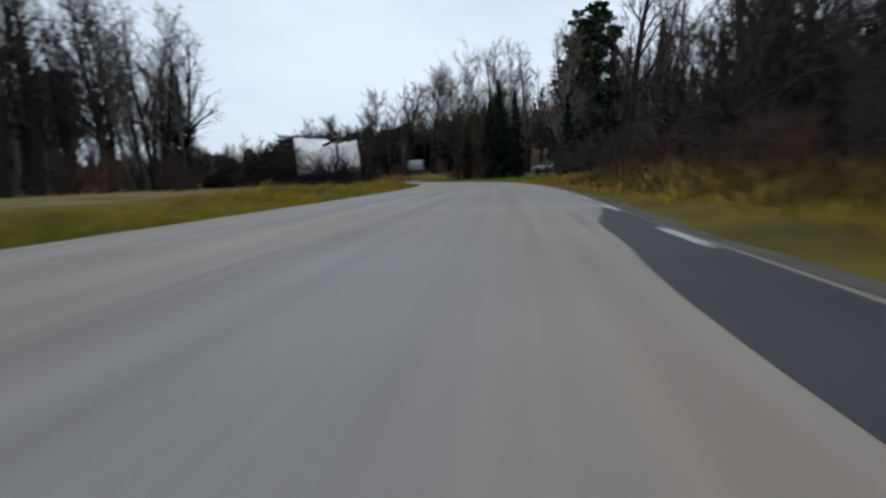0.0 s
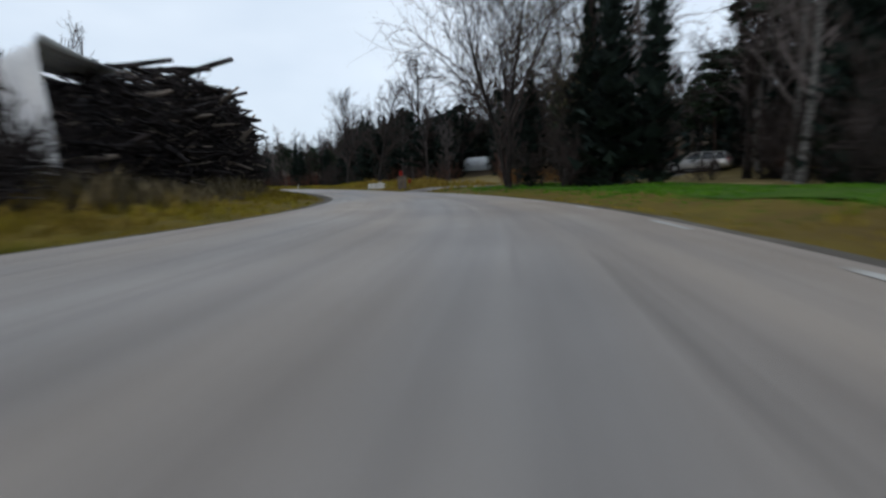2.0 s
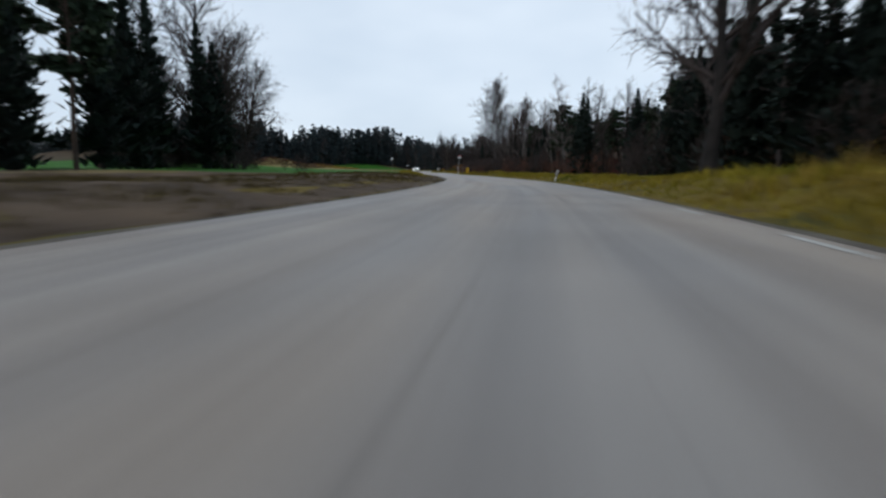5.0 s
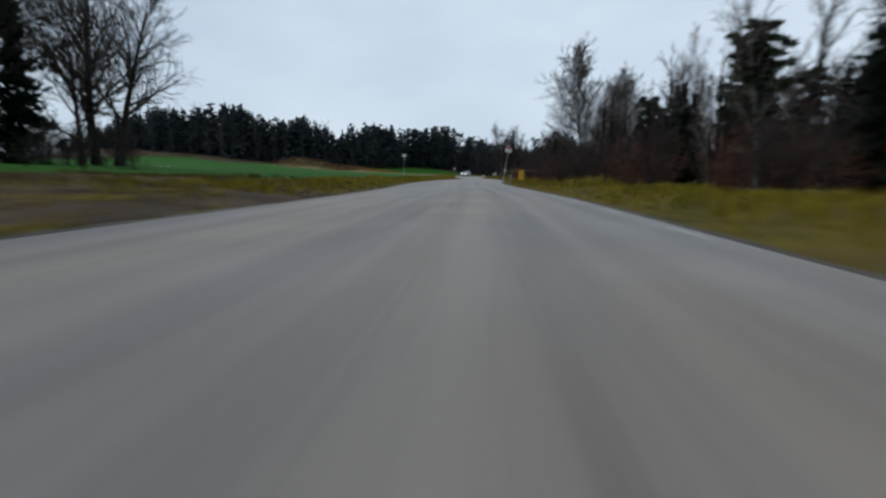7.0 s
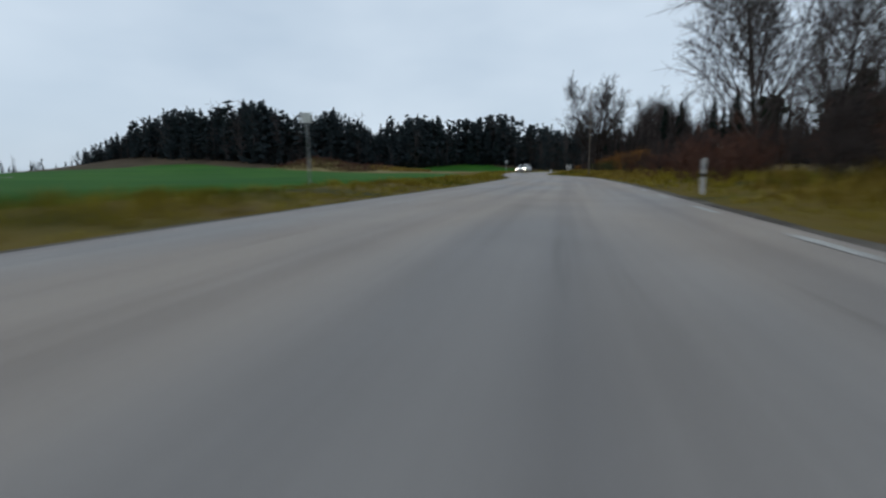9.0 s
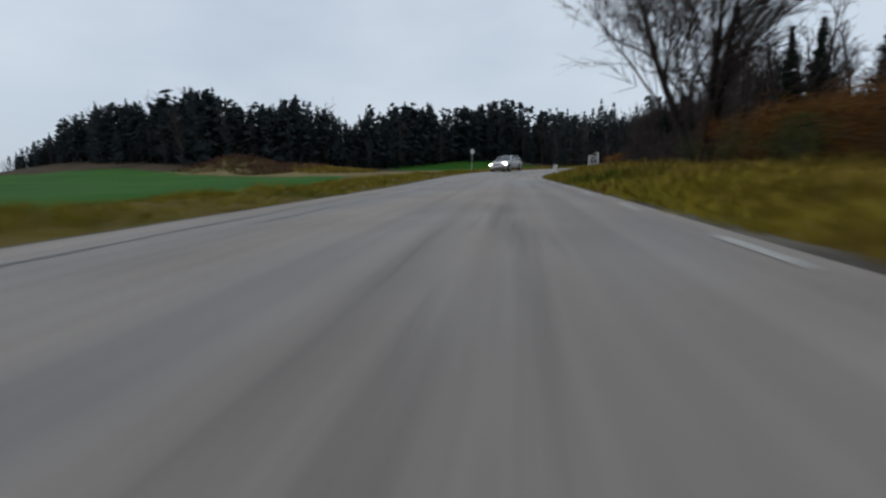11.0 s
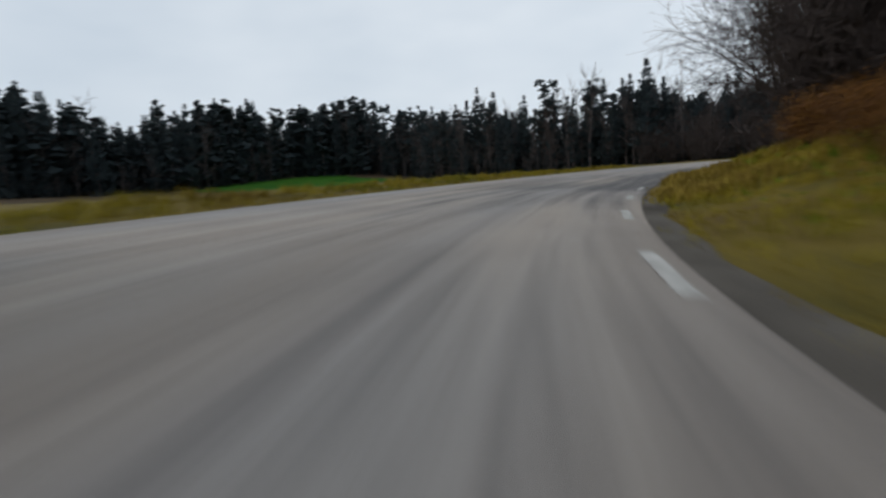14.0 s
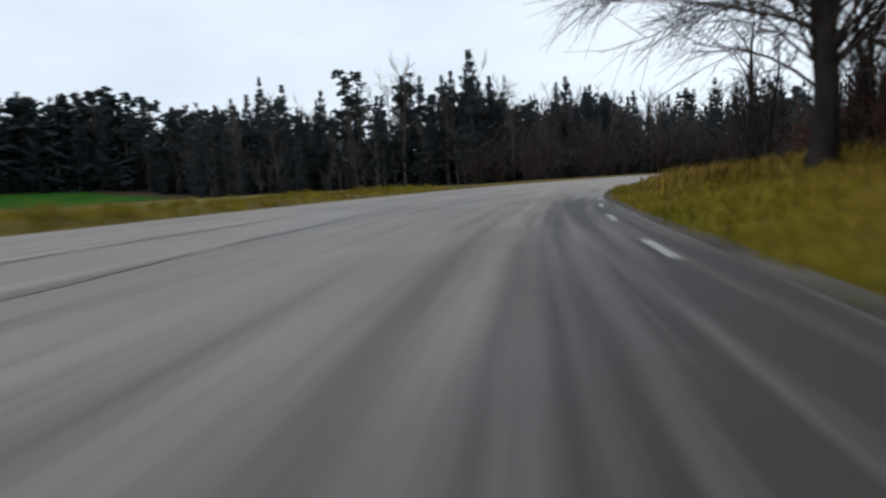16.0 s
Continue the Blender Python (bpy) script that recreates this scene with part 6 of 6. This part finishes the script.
def house(x, y, turn, w, d, wall_h, roof_h, wall, roof, label, windows=((-0.28, 1.3), (0.28, 1.3)), sink=0.3, chimney=True):
    """A wooden house: walls, gabled roof with eaves, windows with white frames, door, chimney."""
    z = float(height(x, y)[0]) - sink
    top = empty("house", pose(x, y, z, 0, 0, turn))
    bm = bmesh.new()
    prof = [(-w / 2, 0), (w / 2, 0), (w / 2, wall_h), (0, wall_h + roof_h), (-w / 2, wall_h)]
    front = [bm.verts.new((a, -d / 2, b)) for a, b in prof]
    back = [bm.verts.new((a, d / 2, b)) for a, b in prof]
    bm.faces.new(front), bm.faces.new(reversed(back))
    for k in range(5):
        bm.faces.new((front[k], back[k], back[(k + 1) % 5], front[(k + 1) % 5]))
    bmesh.ops.recalc_face_normals(bm, faces=bm.faces)
    part("wall", bm, wall, top)
    slope = math.atan2(roof_h, w / 2)
    long = math.hypot(roof_h, w / 2) + 0.5
    for sgn in (-1, 1):
        m = Matrix.Translation((sgn * (w / 4 + 0.12), 0, wall_h + roof_h / 2)) @ Matrix.Rotation(sgn * slope, 4, "Y")
        bm = box(long, d + 0.9, 0.14, (0, 0, 0), 0.02)
        bmesh.ops.transform(bm, matrix=m, verts=bm.verts)
        bmesh.ops.translate(bm, vec=(0, 0, 0.06), verts=bm.verts)
        part("roof", bm, roof, top)
    if chimney:
        part("chimney", box(0.6, 0.6, 1.3, (w * 0.12, 0.2 * d, wall_h + roof_h + 0.1), 0.03), WALL_BROWN, top)
    for fx, fz in windows:
        for face_y in (-d / 2 - 0.02, d / 2 + 0.02):
            pane = part("window", box(0.9, 0.04, 1.15, (fx * w, face_y, fz + 0.3), 0.01), GLASS_DARK, top)
            for dx in (-0.48, 0.48):
                part("frame", box(0.1, 0.08, 1.35, (fx * w + dx, face_y, fz + 0.3), 0.01), WHITE_METAL, pane)
            for dz in (-0.62, 0.62, 0.0):
                part("frame", box(1.05, 0.08, 0.08, (fx * w, face_y, fz + 0.3 + dz), 0.01), WHITE_METAL, pane)
    for sgn in (-1, 1):
        part("barge_board", box(long, 0.06, 0.18, (0, 0, 0), 0.01, Matrix.Translation((sgn * w / 4, -d / 2 - 0.47, wall_h + roof_h / 2)) @ Matrix.Rotation(sgn * slope, 4, "Y")), WHITE_METAL, top)
    part("door", box(0.95, 0.06, 2.0, (0, -d / 2 - 0.03, 1.0), 0.01), WALL_BROWN, top)
    return tagged(top, label, "house")


house(-12.2, 144.5, 68, 6.0, 8.0, 2.9, 3.2, WALL_DARK, ROOF, "small dark blue wooden house with white barge boards on the rise")
house(6.0, 180.0, -60, 7.5, 9.5, 2.8, 2.2, WALL_BROWN, ROOF_BROWN, "low brown wooden house among trees on the rise")
house(-60.3, 169.6, 118, 7.0, 9.0, 3.2, 2.2, WALL_RED, ROOF_BROWN, "red-brown wooden house with white window frames behind bushes")
house(-130.5, 240.0, 15, 6.5, 8.0, 2.6, 2.0, WHITE_METAL, ROOF, "pale house half hidden behind bushes and the gate", chimney=False)


# ---- vehicles ----
def wheel(name, parent, x, y, r, w):
    hub = part(name, rod((x, y - w / 2, r), (x, y + w / 2, r), r, r, 24), TYRE, parent)
    sgn = -1 if y < 0 else 1
    part("rim", rod((x, y + sgn * (w / 2 - 0.02), r), (x, y + sgn * (w / 2 + 0.012), r), r * 0.66, r * 0.6, 18), GREY_METAL, hub)
    for k in range(5):
        a = 2 * math.pi * k / 5
        part("spoke", rod((x, y + sgn * (w / 2 + 0.015), r), (x + r * 0.58 * math.cos(a), y + sgn * (w / 2 + 0.015), r + r * 0.58 * math.sin(a)), 0.03, 0.025, 6), SILVER, hub)


def estate_car(name, m, paint, lit, label):
    """An estate car with its nose towards +x: lofted body, glasshouse, wheels, lamps, bumpers, mirrors, rails."""
    top = empty(name, m)
    L, W = 4.55, 1.78
    xs = [2.27, 2.2, 2.0, 1.6, 1.15, 0.8, 0.2, -0.5, -1.2, -1.8, -2.15, -2.27]
    lo = [0.38, 0.3, 0.24, 0.22, 0.22, 0.22, 0.22, 0.22, 0.22, 0.26, 0.34, 0.42]
    hi = [0.62, 0.74, 0.82, 0.89, 0.95, 0.99, 0.98, 0.98, 0.99, 1.0, 0.98, 0.9]
    hw = [0.62, 0.76, 0.83, 0.87, 0.885, 0.89, 0.89, 0.89, 0.89, 0.87, 0.84, 0.76]
    bm, rings = bmesh.new(), []
    for x, a, b, h in zip(xs, lo, hi, hw):
        ring = []
        for u, t in ((-0.78, 0.0), (-0.96, 0.18), (-1.0, 0.5), (-0.97, 0.8), (-0.86, 1.0), (-0.4, 1.03), (0.4, 1.03), (0.86, 1.0), (0.97, 0.8), (1.0, 0.5), (0.96, 0.18), (0.78, 0.0)):
            ring.append(bm.verts.new((x, u * h, a + (b - a) * t)))
        rings.append(ring)
    for p, q in zip(rings, rings[1:]):
        for k in range(12):
            bm.faces.new((p[k], p[(k + 1) % 12], q[(k + 1) % 12], q[k]))
    bm.faces.new(reversed(rings[0])), bm.faces.new(rings[-1])
    bmesh.ops.recalc_face_normals(bm, faces=bm.faces)
    for f in bm.faces:
        f.smooth = True
    body = part("body", bm, paint, top)
    gx_ = [0.95, 0.2, -0.4, -1.3, -1.85, -2.18]
    gz = [0.97, 1.4, 1.47, 1.46, 1.4, 1.0]
    gw = [0.8, 0.64, 0.62, 0.62, 0.62, 0.74]
    bm, rings = bmesh.new(), []
    for x, z, h in zip(gx_, gz, gw):
        rings.append([bm.verts.new(c) for c in ((x, -0.82, 0.95), (x, -h, z - 0.02), (x, -h * 0.6, z + 0.02), (x, h * 0.6, z + 0.02), (x, h, z - 0.02), (x, 0.82, 0.95))])
    for p, q in zip(rings, rings[1:]):
        for k in range(5):
            bm.faces.new((p[k], p[k + 1], q[k + 1], q[k]))
    bmesh.ops.recalc_face_normals(bm, faces=bm.faces)
    for f in bm.faces:
        f.smooth = True
    part("glasshouse", bm, GLASS_DARK, top, "dark tinted windows")
    bm = bmesh.new()
    roof = [[bm.verts.new((x, u * h, z + 0.035 - 0.02 * abs(u))) for u in (-1.0, -0.5, 0, 0.5, 1.0)] for x, z, h in ((0.22, 1.4, 0.65), (-0.4, 1.47, 0.64), (-1.3, 1.46, 0.64), (-1.95, 1.39, 0.64))]
    for p, q in zip(roof, roof[1:]):
        for k in range(4):
            bm.faces.new((p[k], p[k + 1], q[k + 1], q[k]))
    bmesh.ops.recalc_face_normals(bm, faces=bm.faces)
    part("roof", bm, paint, top)
    for y in (-1, 1):
        for a, b in (((0.95, 0.8, 0.97), (0.2, 0.645, 1.415)), ((-0.35, 0.83, 0.97), (-0.4, 0.63, 1.46)), ((-1.25, 0.83, 0.97), (-1.3, 0.63, 1.45)), ((-2.15, 0.76, 1.0), (-1.88, 0.63, 1.39))):
            part("pillar", rod((a[0], a[1] * y, a[2]), (b[0], b[1] * y, b[2]), 0.04, 0.035, 6), paint, top)
        part("roof_rail", rod((0.0, 0.6 * y, 1.5), (-1.8, 0.6 * y, 1.48), 0.02, 0.02, 6), GREY_METAL, top)
        part("mirror", box(0.12, 0.2, 0.13, (0.72, 0.98 * y, 1.02), 0.03), paint, top)
        lamp = part("headlamp", box(0.2, 0.4, 0.19, (2.1, 0.6 * y, 0.68), 0.05), LAMP_ON if lit else GREY_METAL, top)
        part("fog_lamp", box(0.06, 0.16, 0.09, (2.2, 0.58 * y, 0.38), 0.02), GREY_METAL, top)
        part("tail_lamp", box(0.1, 0.16, 0.34, (-2.2, 0.74 * y, 0.85), 0.02), RED_PAINT, top)
        for x in (0.1, -0.85):
            part("door_handle", box(0.16, 0.03, 0.03, (x - 0.1, 0.895 * y, 0.86), 0.008), paint, top)
        part("sill", box(2.0, 0.06, 0.1, (-0.1, 0.87 * y, 0.25), 0.02), BLACK, top)
        for x in (1.42, -1.36):
            part("wheel_arch", rod((x, 0.8 * y, 0.34), (x, 0.897 * y, 0.34), 0.37, 0.37, 24), BLACK, top)
            wheel("wheel", top, x, 0.82 * y, 0.32, 0.2)
    part("grille", box(0.06, 0.75, 0.13, (2.25, 0, 0.66), 0.02), BLACK, top)
    part("air_intake", box(0.08, 1.1, 0.13, (2.24, 0, 0.38), 0.03), BLACK, top)
    part("bumper", box(0.2, 1.5, 0.14, (2.18, 0, 0.5), 0.06), paint, top)
    part("number_plate", box(0.02, 0.5, 0.11, (2.3, 0, 0.47), 0.004), WHITE_METAL, top)
    return tagged(top, label, "car")


cx, cy = by_road(343.4, -1.75)
t = [float(np.interp(343.4, RUN, TAN[:, n])) for n in (0, 1)]
roll = Matrix.Rotation(math.atan(float(bank(343.4))), 4, "X")
estate_car("estate_car", pose(cx, cy, float(road_z(343.4, -1.75)) + 0.01, 0, 0, math.degrees(math.atan2(-t[1], -t[0])) - 4) @ roll, SILVER, True, "silver estate car with lit headlamps on the road")
z = float(height(16.0, 78.0)[0])
estate_car("parked_car", pose(16.0, 78.0, z + 0.02, 0, 0, 150), SILVER, False, "pale parked estate car between trees beside the driveway")


# ---- roadside furniture ----
def road_sign(s, lat, tall, w, h, red, lean, label, turn=0):
    x, y = by_road(s, lat)
    t = [float(np.interp(s, RUN, TAN[:, n])) for n in (0, 1)]
    top = empty("road_sign", pose(x, y, float(height(x, y)[0]) - 0.1, 0, lean, math.degrees(math.atan2(-t[0], t[1])) + turn))
    part("post", rod((0, 0, 0), (0, 0, tall), 0.03, 0.03, 10), GREY_METAL, top)
    part("panel", box(w, 0.02, h, (0, -0.04, tall - h / 2), 0.006), WHITE_METAL, top, "white sign panel")
    if red:
        part("red_field", box(w * 0.92, 0.012, h * 0.36, (0, -0.052, tall - h * 0.24), 0.003), RED_PAINT, top, "red upper field of the sign")
        for k in range(2):
            part("text_bar", box(w * 0.6, 0.008, h * 0.05, (0, -0.054, tall - h * (0.58 + 0.16 * k)), 0.002), GREY_METAL, top)
        part("timetable", box(0.16, 0.03, 0.28, (0, -0.05, tall * 0.36), 0.006), WHITE_METAL, top, "small white notice on the post")
        part("reflector", box(0.12, 0.02, 0.14, (0, -0.05, 0.45), 0.004), WHITE_METAL, top)
    for dz in (0.12, h - 0.12):
        part("clamp", rod((-0.06, 0, tall - dz), (0.06, 0, tall - dz), 0.014, 0.014, 6), GREY_METAL, top)
    return tagged(top, label, "sign")


road_sign(249.8, 3.35, 3.5, 0.58, 0.55, True, 7, "leaning stop sign with red and white panel on grey post", 10)
road_sign(268.5, -9.7, 3.0, 0.5, 0.42, False, 0, "small white road sign on a thin grey post", 0)


def box_rack(s, lat):
    x, y = by_road(s, lat)
    t = [float(np.interp(s, RUN, TAN[:, n])) for n in (0, 1)]
    m = pose(x, y, float(height(x, y)[0]) - 0.05, 0, 0, math.degrees(math.atan2(-t[0], t[1])) - 12)
    rack = empty("letterbox_rack", m)
    for px in (-0.75, 1.9):
        part("post", rod((px, 0.1, 0), (px, 0.1, 1.12), 0.05, 0.05, 8), WOOD_GREY, rack)
    part("rail", box(3.2, 0.06, 0.1, (0.6, 0.1, 1.12), 0.01), WOOD_GREY, rack)
    part("brace", rod((-0.75, 0.1, 0.2), (-1.3, 0.1, 0.95), 0.035, 0.03, 6), WOOD_GREY, rack)
    tagged(rack, "weathered wooden rail on posts for roadside letterboxes", "letterbox rack")
    yb = empty("yellow_letterbox", m)
    part("box_body", box(0.44, 0.4, 0.8, (0.1, -0.16, 0.7), 0.03), YELLOW, yb)
    part("lid", box(0.48, 0.45, 0.06, (0.1, -0.17, 1.12), 0.02), YELLOW, yb)
    for k in range(3):
        part("panel_rib", box(0.3, 0.02, 0.035, (0.1, -0.36, 0.5 + 0.2 * k), 0.006), YELLOW, yb)
    tagged(yb, "large yellow plastic box hung on a wooden rail", "letterbox")


box_rack(245.6, 4.7)


def street_lamp(s, lat):
    x, y = by_road(s, lat)
    top = empty("street_lamp", pose(x, y, float(height(x, y)[0]) - 0.1, 0, 0, 130))
    part("pole", rod((0, 0, 0), (0, 0, 7.4), 0.055, 0.04, 10), WOOD_GREY, top)
    arm = [(0, 0, 7.4), (0.25, 0, 7.75), (0.7, 0, 7.95), (1.2, 0, 8.02)]
    link("arm", raw("arm", *tubes(arm[:-1], arm[1:], [0.04] * 3, [0.035] * 3, sides=7)), GREY_METAL, top)
    part("lamp_head", box(0.6, 0.22, 0.12, (1.45, 0, 8.02), 0.04), GREY_METAL, top)
    tagged(top, "tall street lamp with a grey wooden pole and curved arm, unlit", "street lamp")


street_lamp(297.8, 4.4)


def marker(s, lat, tall, w, label, lean=0):
    x, y = by_road(s, lat)
    t = [float(np.interp(s, RUN, TAN[:, n])) for n in (0, 1)]
    top = empty("marker_post", pose(x, y, float(height(x, y)[0]) - 0.05, 0, lean, math.degrees(math.atan2(-t[0], t[1]))))
    part("post", box(w, 0.03, tall, (0, 0, tall / 2), 0.012), WHITE_METAL, top)
    part("reflector", box(w * 0.6, 0.04, 0.14, (0, -0.005, tall - 0.2), 0.006), GREY_METAL, top)
    part("dark_band", box(w * 1.02, 0.034, 0.09, (0, 0, tall - 0.4), 0.006), BLACK, top)
    return tagged(top, label, "marker post", "white marker posts")


road_sign(342.6, -5.0, 2.15, 0.42, 0.42, False, 4, "white road sign turned aslant on a thin grey post", 50)
marker(262, 4.3, 0.9, 0.1, "low white marker post in verge grass")
marker(192.8, 4.6, 0.8, 0.12, "leaning grey marker post in verge grass", 12)


def slanted_board(s, lat):
    x, y = by_road(s, lat)
    t = [float(np.interp(s, RUN, TAN[:, n])) for n in (0, 1)]
    top = empty("warning_board", pose(x, y, float(height(x, y)[0]), 0, 14, math.degrees(math.atan2(-t[0], t[1])) + 8))
    part("board", box(0.3, 0.02, 0.56, (0, 0, 0.56), 0.008), WHITE_METAL, top, "blank pale board")
    part("stake", box(0.05, 0.04, 1.0, (0, 0.03, 0.45), 0.006), WOOD_GREY, top)
    tagged(top, "white board nailed aslant to a stake at the roadside", "board")


slanted_board(336.0, 3.6)


def metal_gate(x0, y0, x1, y1, tall):
    """A white barred gate with an arched top rail between two posts."""
    a, b = Vector((x0, y0, 0)), Vector((x1, y1, 0))
    w = (b - a).length
    top = empty("metal_gate", pose(x0, y0, float(height(x0, y0)[0]) - 0.02, 0, 0, math.degrees(math.atan2(y1 - y0, x1 - x0))))
    for px, h in ((0, tall), (w, tall + 0.22)):
        part("gate_post", box(0.09, 0.09, h, (px, 0, h / 2), 0.01), WHITE_METAL, top)
    gate_w = w - 0.14
    for zz in (0.1, tall - 0.08):
        part("cross_rail", box(gate_w, 0.04, 0.05, (w / 2, 0, zz), 0.006), WHITE_METAL, top)
    arc = np.array([(0.07 + gate_w * f, 0, tall - 0.06 + 0.22 * math.sin(f * math.pi / 2)) for f in np.linspace(0, 1, 9)])
    link("arched_rail", raw("arched_rail", *tubes(arc[:-1], arc[1:], [0.025] * 8, [0.025] * 8, sides=6)), WHITE_METAL, top)
    for k in range(13):
        px = 0.12 + (gate_w - 0.1) * k / 12
        part("bar", rod((px, 0, 0.1), (px, 0, tall - 0.08), 0.011, 0.011, 6), WHITE_METAL, top)
    part("latch", box(0.12, 0.06, 0.08, (w * 0.72, -0.03, tall * 0.55), 0.01), BLACK, top)
    return tagged(top, "white barred metal gate with an arched top rail", "gate")


metal_gate(-142.9, 214.5, -140.4, 213.0, 1.2)


def heap(x, y, n, r0, label, seed):
    r2 = random.Random(seed)
    top = empty("stone_heap", pose(x, y, float(height(x, y)[0])))
    for k in range(n):
        bm = bmesh.new()
        bmesh.ops.create_icosphere(bm, subdivisions=2, radius=r2.uniform(0.12, 0.3))
        for v in bm.verts:
            v.co *= 1 + 0.25 * noise.noise(v.co * 4 + Vector((k, seed, 0)))
        bmesh.ops.scale(bm, vec=(1.2, 1, 0.7), verts=bm.verts)
        bmesh.ops.translate(bm, vec=(r2.uniform(-r0, r0), r2.uniform(-r0, r0), 0.1 + r2.uniform(0, 0.2)), verts=bm.verts)
        part("stone", bm, ROCK, top)
    tagged(top, label, "stones")


fallen = empty("fallen_log", pose(-144.5, 215.0, float(height(-144.5, 215.0)[0])))
link("log", raw("log", *tubes([(-0.6, -0.5, 0.07), (0.3, 0.2, 0.09)], [(0.3, 0.2, 0.09), (1.7, 1.0, 0.14)], [0.08, 0.075], [0.075, 0.06], sides=9), smooth=True), LOG_BARK, fallen)
link("broken_limb", raw("broken_limb", *tubes([(0.3, 0.2, 0.2)], [(0.7, -0.3, 0.42)], [0.05], [0.03], sides=6), smooth=True), LOG_BARK, fallen)
tagged(fallen, "dark rotten log lying at the edge of the side track", "log")
heap(-143.6, 218.6, 6, 0.6, "few grey stones and dead wood at the bank's foot", 3)
heap(*by_road(300, -60), 12, 2.0, "grey stones on the grassy mound", 4)


def mast(x, y, tall):
    """A slim guyed mast far behind the wood."""
    z = float(height(x, y)[0])
    top = empty("radio_mast", pose(x, y, z))
    part("lower_section", rod((0, 0, 0), (0, 0, tall * 0.6), 0.3, 0.24, 8), GREY_METAL, top)
    part("upper_section", rod((0, 0, tall * 0.6), (0, 0, tall), 0.24, 0.16, 8), GREY_METAL, top)
    for k in range(3):
        a = 2.1 * k
        part("antenna", box(0.3, 0.2, 2.2, (0.5 * math.cos(a), 0.5 * math.sin(a), tall - 1.6), 0.05), WHITE_METAL, top)
    return tagged(top, "slim grey radio mast standing far behind the wood", "mast")


mast(-227.0, 430.0, 41.0)
